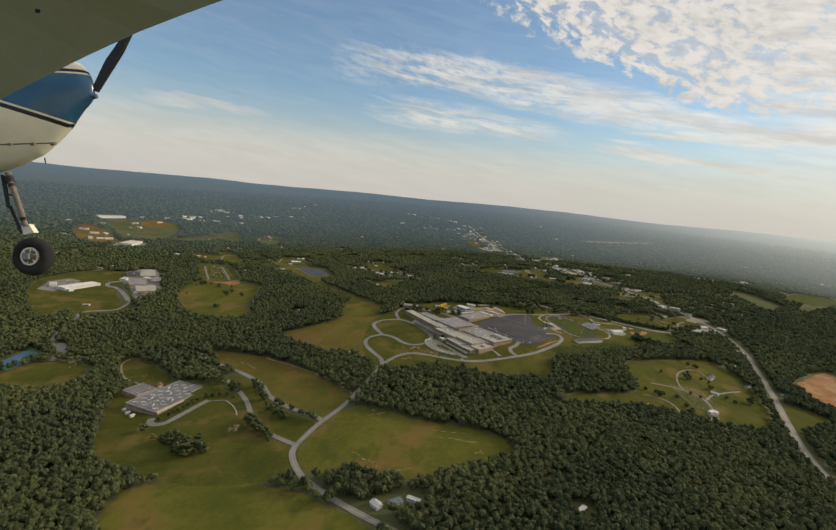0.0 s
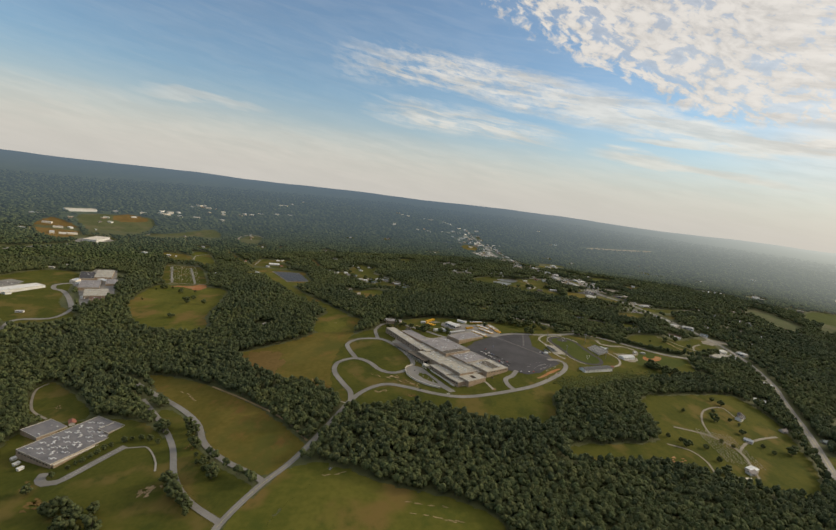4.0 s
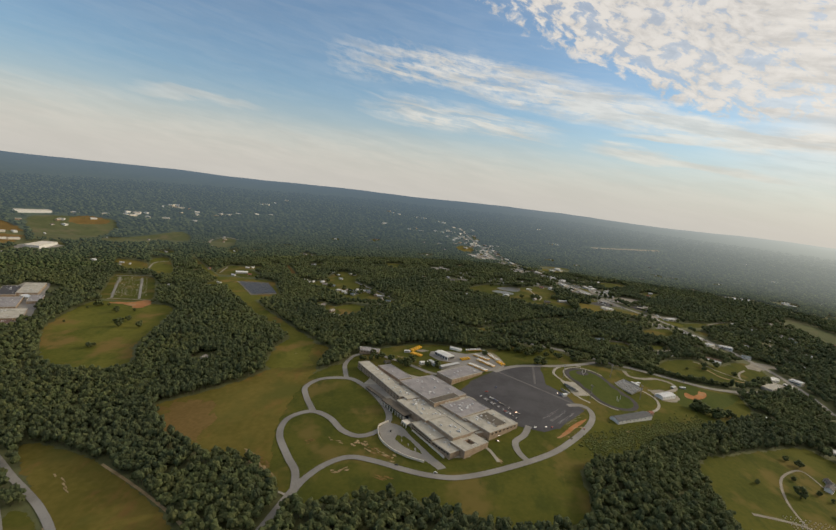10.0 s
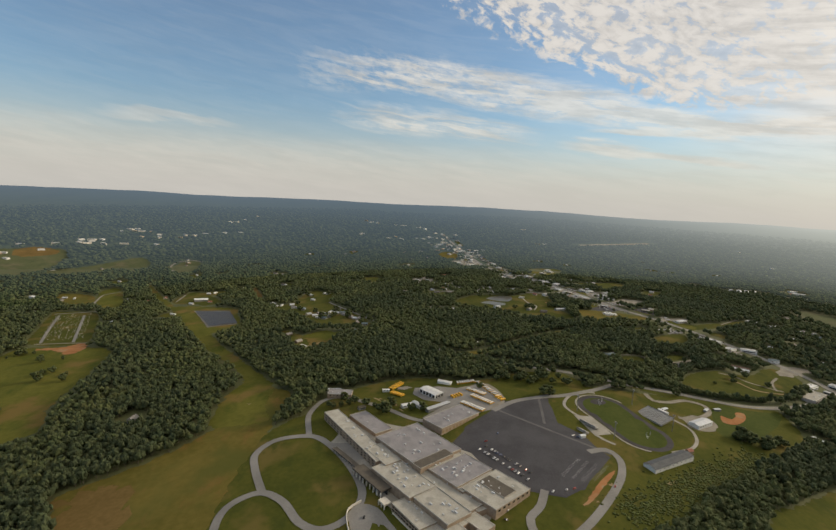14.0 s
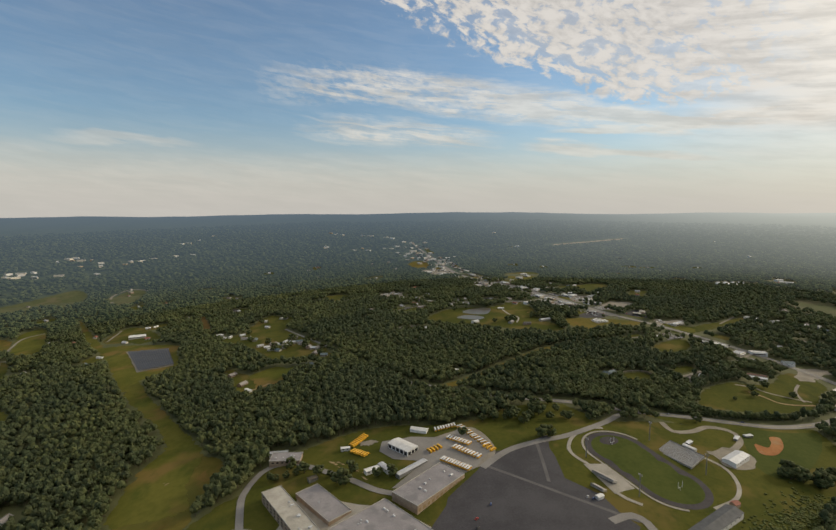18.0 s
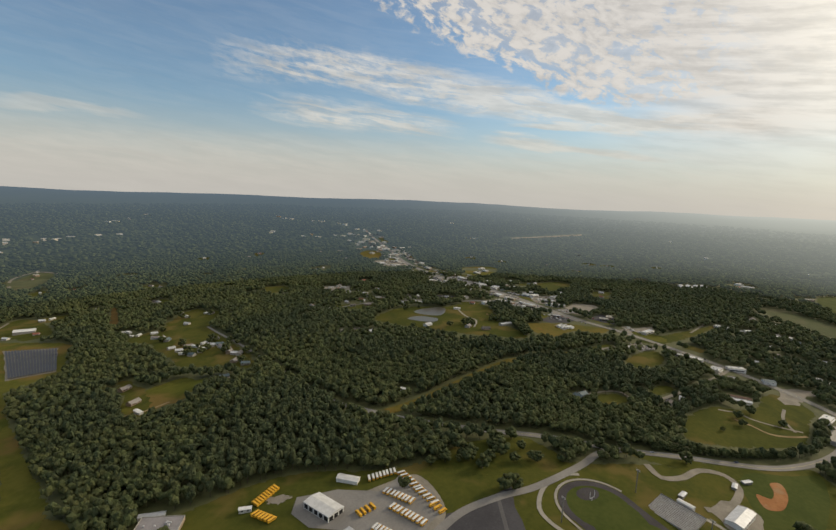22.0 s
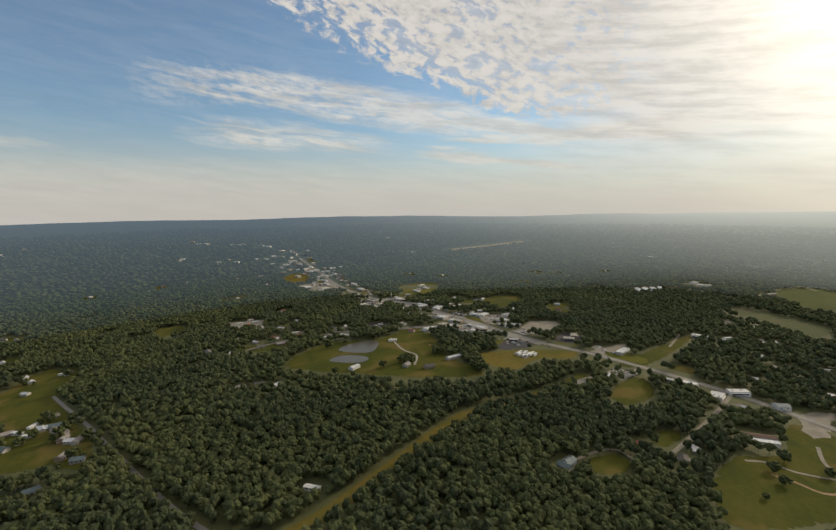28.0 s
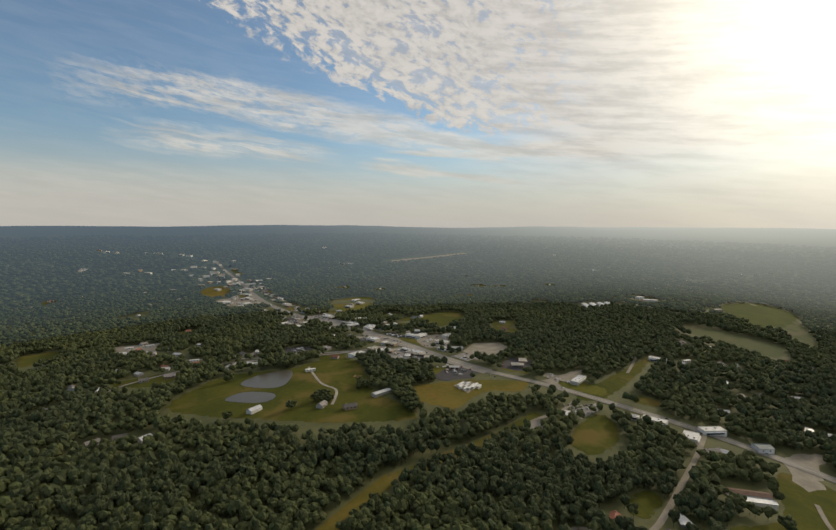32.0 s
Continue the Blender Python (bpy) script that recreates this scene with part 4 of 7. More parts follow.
M_BLACKISH = surface("painted_bay_shade", (0.012, 0.012, 0.013), (0.025, 0.025, 0.025), 1.0, 5, 0.9)
M_STEEL = surface("grey_steel", (0.20, 0.20, 0.20), (0.32, 0.32, 0.32), 1.0, 5, 0.5, metal=0.5)


# ---------------------------------------------------------------- building helpers
HULLS = []          # (x, y, radius) kept free of trees


def thing(name, label, category, x=0.0, y=0.0, z=None, turn=0.0, group=""):
    ob = new(name)
    ob.matrix_world = pose(x, y, gz(x, y) if z is None else z, 0, 0, turn)
    return tagged(ob, label, category, group)


def part(name, me, parent, label="", m=None):
    ob = new(name, me)
    ob.parent = parent
    if m is not None:
        ob.matrix_basis = m
    if label:
        ob["label"] = label
    return ob


def box_data(x0, x1, y0, y1, z0, z1, bev=0.0):
    b = min(bev, (x1 - x0) * 0.3, (y1 - y0) * 0.3, (z1 - z0) * 0.5)
    rows = ((z0, 0.0), (z1 - b, 0.0), (z1, b)) if b else ((z0, 0.0), (z1, 0.0))
    v = [(x, y, z) for z, i in rows for x, y in ((x0 + i, y0 + i), (x1 - i, y0 + i), (x1 - i, y1 - i), (x0 + i, y1 - i))]
    top = len(v) - 4
    f = [(3, 2, 1, 0), (top, top + 1, top + 2, top + 3)]
    for k in range(0, top, 4):
        f += [(k + i, k + (i + 1) % 4, k + 4 + (i + 1) % 4, k + 4 + i) for i in range(4)]
    return v, f


def boxes(name, dims, material, bev=0.0):
    vs, fs = [], []
    for d in dims:
        v, f = box_data(*d, bev)
        fs += [tuple(len(vs) + i for i in q) for q in f]
        vs += v
    return mesh_from(name, vs, fs, material)


def frame_ring(name, a, b, z0, z1, t, material):
    """A rectangular rim of outer size 2a x 2b and thickness t."""
    return boxes(name, [(-a, a, -b, -b + t, z0, z1), (-a, a, b - t, b, z0, z1), (-a, -a + t, -b + t, b - t, z0, z1), (a - t, a, -b + t, b - t, z0, z1)], material)


def gable(name, a, b, z0, rise, over, material, thick=0.25):
    """A gable roof with the ridge along x."""
    a, b = a + over, b + over
    v = [(s * a, y, z) for s in (-1, 1) for y, z in ((-b, z0), (0, z0 + rise), (b, z0), (b, z0 - thick), (0, z0 + rise - thick), (-b, z0 - thick))]
    f = [(0, 6, 7, 1), (1, 7, 8, 2), (2, 8, 9, 3), (3, 9, 10, 4), (4, 10, 11, 5), (5, 11, 6, 0), (0, 1, 4, 5), (1, 2, 3, 4), (6, 11, 10, 7), (7, 10, 9, 8)]
    return mesh_from(name, v, [q[::-1] for q in f], material)


WINDOW_MESHES = {}


def window_mesh(w, h):
    key = (round(w, 2), round(h, 2))
    if key not in WINDOW_MESHES:
        WINDOW_MESHES[key] = boxes("window", [(-w / 2, w / 2, -0.10, 0.12, -h / 2, h / 2)], M_GLASS, 0.03)
    return WINDOW_MESHES[key]


def wall_windows(parent, m, a, b, side, zs, n, w, h):
    """n windows a row on one side of a block of half size a x b: 's' and 'n' face -y and +y, 'w' and 'e' face -x and +x."""
    for z in zs:
        for i in range(n):
            t = (i + 0.5) / n * 2 - 1
            x, y, r = {"s": (t * (a - 1.5), -b, 0), "n": (t * (a - 1.5), b, 180), "w": (-a, t * (b - 1.5), -90), "e": (a, t * (b - 1.5), 90)}[side]
            part("window", window_mesh(w, h), parent, m=m @ pose(x, y, z, 0, 0, r))


def unit_meshes():
    r = random.Random(4)
    return [boxes("roof_unit", [(-l / 2, l / 2, -w / 2, w / 2, 0, h), (-l / 2 - 0.1, -l / 4, -w / 2 - 0.1, w / 2 + 0.1, h - 0.5, h + 0.2)], M_TIN, 0.1)
            for l, w, h in ((1.7, 1.2, 0.9), (2.4, 1.4, 1.1), (1.1, 1.1, 0.7), (3.4, 1.5, 1.2))]


UNITS = unit_meshes()


def block(parent, cx, cy, la, lb, turn, z0, z1, wall=None, roof=None, units=0, seed=1, parapet=0.5):
    """One flat-roofed volume of a building: wall, roof and coping, with units on the roof."""
    m = parent.matrix_world.inverted() @ pose(cx, cy, 0, 0, 0, turn)
    a, b = la / 2, lb / 2
    part("wall", boxes("wall", [(-a, a, -b, b, z0, z1 - 0.35)], wall or M_BRICK), parent, m=m)
    part("roof", boxes("roof", [(-a + 0.4, a - 0.4, -b + 0.4, b - 0.4, z1 - 0.35, z1)], roof or M_ROOF), parent, m=m)
    part("coping", frame_ring("coping", a + 0.1, b + 0.1, z1 - 0.35, z1 + parapet, 0.32, M_TRIM), parent, "pale metal coping", m=m)
    r = random.Random(seed)
    for _ in range(int(units * 1.7)):
        part("roof_unit", r.choice(UNITS), parent, m=m @ pose(r.uniform(-0.8, 0.8) * (a - 2), r.uniform(-0.75, 0.75) * (b - 2), z1, 0, 0, r.choice((0, 90))))
    HULLS.append((cx, cy, math.hypot(a, b) + 3))
    return m


# ---------------------------------------------------------------- the large school
SZ = gz(90, 970)
school = thing("high_school", "sprawling tan brick school with many flat grey roofs", "school", 90, 970, SZ)
def gr(x, y, h):
    return gz(x, y) + h * 0.86
ma = block(school, 28, 1045, 132, 19, -58, 0, gr(28, 1045, 10), units=7, seed=3)
za = gr(28, 1045, 10)
wall_windows(school, ma, 66, 9.5, "s", [za - 1.9, za - 4.9, za - 7.8], 15, 3.4, 1.3)
wall_windows(school, ma, 66, 9.5, "w", [za - 1.9, za - 4.9], 2, 2.4, 1.2)
block(school, 100, 1020, 75, 62, -52, 0, gr(100, 1020, 9), roof=M_ROOFG, units=9, seed=5)
block(school, 115, 987, 13, 48, -50, 4, gr(100, 1020, 10.2), roof=M_ROOFD, seed=6, parapet=0.1)
block(school, 143, 972, 38, 53, -50, 0, gr(143, 972, 8), roof=M_ROOFG, units=8, seed=8)
block(school, 113, 957, 112, 32, -51, 0, gr(113, 957, 6.9), units=6, seed=41)
block(school, 141, 973, 58, 50, -51, 0, gr(141, 973, 6.6), units=2, seed=42)
block(school, 62, 1000, 40, 20, -55, 0, gr(62, 1000, 9.7), units=4, seed=43)
md = block(school, 173, 941, 42, 53, -50, 0, gr(172, 941, 9), units=9, seed=9)
wall_windows(school, md, 21, 26.5, "e", [gr(172, 941, 6.2)], 7, 3.0, 2.0)
wall_windows(school, md, 21, 26.5, "n", [gr(172, 941, 6.2)], 8, 2.6, 1.8)
block(school, 174, 944, 33, 18, -50, 8, gr(172, 941, 10), roof=M_ROOFD, seed=9, parapet=0.1)
block(school, 118, 915, 46, 29, -53, 0, gr(118, 915, 12), units=5, seed=11, parapet=0.7)
block(school, 83, 960, 62, 33, -52, 0, gr(85, 959, 9.4), units=12, seed=12)
mh = block(school, 93, 911, 43, 21, -56, 0, gr(92, 910, 8.6), units=3, seed=13)
wall_windows(school, mh, 21.5, 10.5, "s", [gr(92, 910, 6.0), gr(92, 910, 2.6)], 9, 3.2, 1.5)
mi_ = block(school, 113, 882, 31, 18, -50, 0, gr(113, 882, 8.0), units=2, seed=14)
wall_windows(school, mi_, 15.5, 9, "s", [gr(113, 882, 5.2)], 6, 3.4, 1.8)
# block with a small open court: four wings round it
mj = school.matrix_world.inverted() @ pose(140, 890, 0, 0, 0, -49)
zj = gr(139, 890, 9)
for n, (x0, x1, y0, y1) in enumerate(((-12, 12, -20, -4), (-12, 12, 5, 20), (-12, -5, -4, 5), (5, 12, -4, 5))):
    part("wall", boxes("wall", [(x0, x1, y0, y1, 0, zj - 0.3)], M_BRICK), school, m=mj)
    part("roof", boxes("roof", [(x0 + 0.3, x1 - 0.3, y0 + 0.3, y1 - 0.3, zj - 0.3, zj)], M_ROOF), school, m=mj)
    part("coping", boxes("coping", [(x0 - 0.1, x1 + 0.1, y0 - 0.1, y0 + 0.3, zj - 0.3, zj + 0.4), (x0 - 0.1, x1 + 0.1, y1 - 0.3, y1 + 0.1, zj - 0.3, zj + 0.4)], M_COPING), school, "pale metal coping", m=mj)
HULLS.append((139, 890, 26))
HULLS.extend([(-150, 1235, 22), (-178, 1280, 22), (-215, 1330, 22), (-255, 1385, 20)])      # open lane to the solar field
block(school, 152, 926, 25, 18, -60, 0, gr(152, 926, 6), units=2, seed=15)
block(school, 44, 1078, 58, 24, -53, 0, gr(47, 1078, 4), roof=M_ROOFG, units=1, seed=16)
# colonnade in front of the hall
mg = school.matrix_world.inverted() @ pose(52, 963, 0, 0, 0, -52)
zg = gr(51, 962, 8.4)
part("canopy", boxes("canopy", [(-25, 25, -7, 7, zg - 1.4, zg)], M_ROOFD, 0.3), school, "dark canopy over a colonnade", m=mg)
column = boxes("column", [(-0.6, 0.6, -0.6, 0.6, 0, zg - 1.4)], M_COPING, 0.1)
for i in range(9):
    part("column", column, school, "pale concrete column", m=mg @ pose(-24 + i * 6, -6, 0))
part("back_wall", boxes("back_wall", [(-25, 25, 1, 1.6, 0, zg - 1.4)], M_GLASS), school, "dark glazed wall", m=mg)
mk = school.matrix_world.inverted() @ pose(22, 1006, 0, 0, 0, -52)
zk = gr(22, 1007, 4)
part("walkway_roof", boxes("walkway_roof", [(-24, 24, -3, 3, zk - 0.7, zk)], M_ROOFD, 0.15), school, "dark covered walkway", m=mk)
post = boxes("post", [(-0.25, 0.25, -0.25, 0.25, 0, zk - 0.7)], M_COPING)
for i in range(10):
    for y in (-2.6, 2.6):
        part("post", post, school, m=mk @ pose(-23 + i * 5.1, y, 0))
# entrance porch
mp = school.matrix_world.inverted() @ pose(66, 930, 0, 0, 0, -52)
zp = gr(66, 930, 6)
part("porch", boxes("porch", [(-5, 5, -4, 4, zp - 1.5, zp), (-5, -4, -4, -3, 0, zp - 1.5), (4, 5, -4, -3, 0, zp - 1.5), (-0.5, 0.5, -4, -3, 0, zp - 1.5)], M_COPING, 0.1), school, "pale concrete entrance porch", m=mp)
part("retaining_wall", boxes("retaining_wall", [(-32, 32, -0.4, 0.4, -3, 2.0)], M_COPING, 0.1), school, "pale retaining wall", m=school.matrix_world.inverted() @ pose(92, 893, gz(92, 893), 0, 0, -55))


def wall_line(points, h, thick, material, parent, label):
    """A low wall along a curve, one mesh."""
    line = smooth_line(points, 4.0)
    t = np.gradient(line, axis=0)
    t /= np.linalg.norm(t, axis=1, keepdims=True)
    side = np.stack([-t[:, 1], t[:, 0]], 1) * thick / 2
    z = land(line[:, 0], line[:, 1])
    n = len(line)
    vs = [(*(line[i] + s * side[i]), z[i] + q) for i in range(n) for s, q in ((1, -1.0), (1, h), (-1, h), (-1, -1.0))]
    fs = [(4 * i + a, 4 * i + 4 + a, 4 * i + 4 + (a + 1) % 4, 4 * i + (a + 1) % 4) for i in range(n - 1) for a in range(4)]
    fs += [(3, 2, 1, 0), (4 * n - 4, 4 * n - 3, 4 * n - 2, 4 * n - 1)]
    return part("retaining_wall", mesh_from("retaining_wall", vs, fs, material), parent, label, m=parent.matrix_world.inverted())


wall_line([(44, 936), (33, 926), (33, 911), (38, 895), (51, 878), (69, 865), (88, 857)], 2.6, 0.7, M_COPING, school, "pale curved retaining wall")

gym_hall = thing("vocational_building", "wide low school building with a grey gravel roof", "building", 145, 1083)
mw = block(gym_hall, 145, 1083, 32, 70, -48, 0, gr(145, 1083, 7), roof=M_ROOFG, units=4, seed=21)
door_mesh = boxes("door", [(-1.6, 1.6, -0.1, 0.15, 0, 3.0)], M_SAND)
for i in range(11):
    part("bay_door", door_mesh, gym_hall, "tan bay door", m=mw @ pose(16, -32 + i * 6.2, gz(165, 1062) , 0, 0, 90))


def shed(name, label, x, y, la, lb, turn, h, wall, roof, rise=1.6, category="building", windows=0, group=""):
    ob = thing(name, label, category, x, y, gz(x, y) + 0.3, turn, group)
    part("wall", boxes("wall", [(-la / 2, la / 2, -lb / 2, lb / 2, -4, h)], wall), ob)
    v = [(s * la / 2, y_, z_) for s in (-1, 1) for y_, z_ in ((-lb / 2, h), (lb / 2, h), (0, h + rise - 0.2))]
    part("gable_wall", mesh_from("gable_wall", v[:3], [(0, 2, 1)], wall), ob)
    part("gable_wall", mesh_from("gable_wall", v[3:], [(0, 1, 2)], wall), ob)
    part("roof", gable("roof", la / 2, lb / 2, h, rise, 0.4, roof), ob)
    for i in range(windows):
        for s, r in ((-1, 0), (1, 180)):
            part("window", window_mesh(1.4, 1.2), ob, m=pose((i + 0.5) / windows * la * 0.9 - la * 0.45, s * lb / 2, h * 0.55, 0, 0, r))
    HULLS.append((x, y, math.hypot(la, lb) / 2 + 2))
    return ob


garage = shed("bus_garage", "white metal bus garage with open bays", 125, 1158, 30, 17, -48, 5, M_WHITE, M_WHITE, 1.4)
# near-black panels on the wall stand in for shade inside the open bays
bay = boxes("bay_opening", [(-2.1, 2.1, -0.12, 0.12, 0, 3.8)], M_BLACKISH)
for i in range(5):
    part("bay_opening", bay, garage, "dark panel painted as the shade in an open bay", m=pose(-12 + i * 6, -8.5, 0))
for i in range(3):
    part("bay_opening", bay, garage, "dark panel painted as the shade in an open bay", m=pose(15, -5.4 + i * 5.4, 0, 0, 0, 90))
shed("storage_shed", "long white storage shed", 147, 1193, 20, 8, -25, 3, M_WHITE, M_WHITE, 1.2)
shed("covered_walk", "long low covered walk with a grey roof", 131, 1117, 40, 6, 39, 3, M_STEEL, M_TIN, 0.6)
shed("class_trailer", "long white classroom trailer", 90, 1121, 15, 6, 25, 3.5, M_WHITE, M_WHITE, 0.8, windows=3, group="class trailers")
shed("class_trailer", "long white classroom trailer", 104, 1122, 18, 6, -58, 3.5, M_WHITE, M_TIN, 0.8, windows=3, group="class trailers")
shed("storage_shed", "long grey storage shed with a white end", -14, 1181, 20, 5, 5, 3, M_WHITE, M_TIN, 0.8)
annex = thing("annex_building", "low flat-roofed grey school annex", "building", -3, 1164)
man = block(annex, -3, 1164, 33, 18, -3, gz(-3, 1164) - 3, gz(-3, 1164) + 5.5, roof=M_ROOFG, units=3, seed=51)
wall_windows(annex, man, 16.5, 9, "s", [gz(-3, 1164) + 3.4], 6, 2.4, 1.3)
shed("class_trailer", "long white classroom trailer", 61, 1170, 10, 4, 5, 3, M_WHITE, M_WHITE, 0.6, windows=2, group="class trailers")
shed("service_shed", "small dark metal shed", 30, 1120, 9, 6, 30, 3, M_STEEL, M_ROOFD, 1.0)

# ---------------------------------------------------------------- stadium
TC, TA = (372, 1098), -71


def oval(straight, radius, n=26):
    pts = [(straight / 2 + radius * math.cos(a), radius * math.sin(a)) for a in np.linspace(-math.pi / 2, math.pi / 2, n)]
    return pts + [(-x, -y) for x, y in pts]


def in_frame(pts, c, turn):
    ca, sa = math.cos(radians(turn)), math.sin(radians(turn))
    return [(c[0] + x * ca - y * sa, c[1] + x * sa + y * ca) for x, y in pts]


patch("ground_stadium_bank", in_frame(oval(68, 40), TC, TA), M_LAWN, "grass round the stadium", "lawn", curved=False)
patch("pavement_track", in_frame(oval(66, 35.5), TC, TA), M_TRACK, "dark oval running track", "running track", curved=False)
patch("pavement_infield", in_frame(oval(66, 28.5), TC, TA), M_TURF, "green football turf", "lawn", curved=False)
ribbon("path_track_rim", in_frame([(-33 + 37.6 * math.cos(radians(a)), 37.6 * math.sin(radians(a))) for a in range(100, 271, 10)] + [(-10, -37.6), (12, -37.6)] + [(33 + 37.6 * math.cos(radians(a)), 37.6 * math.sin(radians(a))) for a in range(270, 331, 10)], TC, TA), 2.4, M_CONCRETE, "pale concrete walk round the track", "path", clear=0)
patch("pavement_throw_area", in_frame([(-50 + 8 * math.cos(a), 4 + 12 * math.sin(a)) for a in np.linspace(0, 6.2, 18)], TC, TA), M_TRACK, "dark jump area", "running track", curved=False)


def goal_post(x, y, turn):
    ob = thing("goal_post", "white football goal post", "goal post", x, y, gz(x, y) + 0.3, turn, "goal posts")
    part("upright", boxes("upright", [(-0.12, 0.12, -2.9, -2.7, 3, 9)], M_PAINT), ob)
    part("upright", boxes("upright", [(-0.12, 0.12, 2.7, 2.9, 3, 9)], M_PAINT), ob)
    part("crossbar", boxes("crossbar", [(-0.12, 0.12, -2.9, 2.9, 2.8, 3.05)], M_PAINT), ob)
    part("stem", boxes("stem", [(-0.15, 0.15, -0.15, 0.15, 0, 2.8)], M_PAINT), ob)


for s in (-42, 42):
    goal_post(*in_frame([(s, 0)], TC, TA)[0], TA)


def bleacher(label, x, y, la, lb, turn, rows, h, name="bleacher"):
    ob = thing(name, label, "bleacher", x, y, gz(x, y) + 0.5, turn)
    for i in range(rows):
        y0 = -lb / 2 + lb * i / rows
        part("bench", boxes("bench", [(-la / 2, la / 2, y0, y0 + lb / rows, h * i / rows * 0.95 - 1.0, 0.6 + h * (i + 1) / rows)], M_BLEACH, 0.08), ob)
    part("back_rail", boxes("back_rail", [(-la / 2, la / 2, lb / 2 - 0.2, lb / 2, h, h + 1.4)], M_STEEL), ob)
    return ob


bleacher("large grey metal home bleachers", 423, 1113, 40, 22, -68, 14, 6.5)
shed("press_box", "white press box behind the stands", 438, 1119, 14, 4, -68, 8.5, M_WHITE, M_WHITE, 0.5, "press box", windows=4)
bleacher("small visitor bleachers on a concrete plaza", 320, 1080, 24, 7, 119, 6, 2.6)
bleacher("small dark spectator stand", 306, 1064, 14, 6, 119, 4, 2.0)
shed("field_house", "long field house with a dark metal roof and white wall", 385, 1010, 70, 15, 27, 4.2, M_WHITE, M_SLATE, 2.2, windows=8)
shed("concession_stand", "small concession hut with a red roof", 425, 1036, 7, 6, 20, 3, M_BRICK, M_REDROOF, 1.6)
shed("ticket_hut", "small white ticket hut", 300, 1050, 7, 4, 20, 3, M_WHITE, M_WHITE, 0.8)
shed("batting_building", "white metal baseball clubhouse", 484, 1107, 32, 14, 28, 4.5, M_WHITE, M_TIN, 1.6, windows=5)
for x, y, t in ((520, 1150, 40), (540, 1156, 5), (452, 1139, 30)):
    shed("dugout", "low grey dugout roof beside the ball field", x, y, 10, 4, t, 2.4, M_STEEL, M_TIN, 0.4, "dugout", group="dugouts")


def floodlight(x, y):
    ob = thing("floodlight_mast", "tall grey stadium floodlight mast", "floodlight", x, y, None, TA, "stadium floodlights")
    part("mast", boxes("mast", [(-0.3, 0.3, -0.3, 0.3, -1, 22)], M_STEEL), ob)
    part("lamp_rack", boxes("lamp_rack", [(-2.2, 2.2, -0.3, 0.3, 21, 21.4), (-2.2, 2.2, -0.3, 0.3, 22, 22.4)], M_STEEL), ob)


for x, y in in_frame([(-34, 50), (34, 50), (-34, -46), (34, -46)], TC, TA):
    floodlight(x, y)

# ball diamond
def arc_patch(name, c, r, a0, a1, mat, label, lift):
    pts = [c] + [(c[0] + r * math.cos(radians(a)), c[1] + r * math.sin(radians(a))) for a in np.linspace(a0, a1, 16)]
    return patch(name, pts, mat, label, "ball diamond", lift=lift, curved=False)


patch("pavement_diamond_clay", [(531, 1134), (527, 1121), (542, 1119), (560, 1129), (574, 1142), (581, 1156), (568, 1156), (560, 1144), (546, 1134), (537, 1141)], M_CLAY, "red clay arc of a ball diamond", "ball diamond", step=3.0)
ribbon("path_race_oval", [(868 + 32 * math.cos(q), 965 + 42 * math.sin(q)) for q in np.linspace(0, 6.283, 25)], 11, M_CLAY, "orange clay racing oval", "race track", clear=0)
arc_patch("ground_softball", (-640, 775), 26, -40, 50, M_CLAY, "red clay softball diamond", 0.8)

# ---------------------------------------------------------------- buses
def bus(label, body_mat, roof_mat):
    ob = thing("school_bus", label, "bus", 0, 0, 0, 0, "school buses")
    part("body", boxes("body", [(-4.3, 3.4, -1.05, 1.05, 0.5, 2.35), (3.4, 4.6, -0.95, 0.95, 0.5, 1.45)], body_mat, 0.12), ob)
    part("roof", boxes("roof", [(-4.32, 3.42, -1.07, 1.07, 2.18, 2.65)], roof_mat, 0.2), ob, "white roof")
    for s in (-1, 1):
        part("window_band", boxes("window_band", [(-4.0, 3.0, s * 1.06 - 0.03, s * 1.06 + 0.03, 1.6, 2.15)], M_GLASS), ob)
    part("windscreen", boxes("windscreen", [(3.4, 3.46, -0.9, 0.9, 1.5, 2.25)], M_GLASS), ob)
    for x in (-2.6, 3.0):
        for s in (-1, 1):
            part("wheel", boxes("wheel", [(x - 0.45, x + 0.45, s * 0.95 - 0.15, s * 0.95 + 0.15, 0, 0.9)], M_TYRE, 0.2), ob)
    return ob


bus_yellow = bus("yellow school bus parked in a row", M_YELLOW, M_YELLOW)
bus_white = bus("yellow school bus with a white roof, parked in a row", M_YELLOW, M_WHITE)
BUS_ROWS = ((68, 1176, 83, 1195, 9, 0, 80), (70, 1164, 84, 1153, 6, 0, 85), (166, 1191, 190, 1198, 8, 1, 75), (196, 1194, 207, 1171, 6, 1, 85), (208, 1168, 218, 1149, 5, 1, 85),
            (179, 1171, 199, 1154, 8, 1, 90), (153, 1146, 165, 1153, 4, 0, 85), (182, 1150, 204, 1127, 9, 1, 90), (165, 1129, 189, 1107, 11, 1, 90), (216, 1147, 222, 1138, 3, 0, 90))
first = {0: bus_yellow, 1: bus_white}
used = set()
for x0, y0, x1, y1, n, kind, turn in BUS_ROWS:
    a = math.degrees(math.atan2(y1 - y0, x1 - x0)) + turn
    for i in range(n):
        t = (i + random.uniform(-0.08, 0.08)) / (n - 1)
        x, y = x0 + (x1 - x0) * t, y0 + (y1 - y0) * t
        m = pose(x, y, gz(x, y) + 0.42, 0, 0, a)
        if kind in used:
            copy_thing(first[kind], m)
        else:
            first[kind].matrix_basis = m
            used.add(kind)


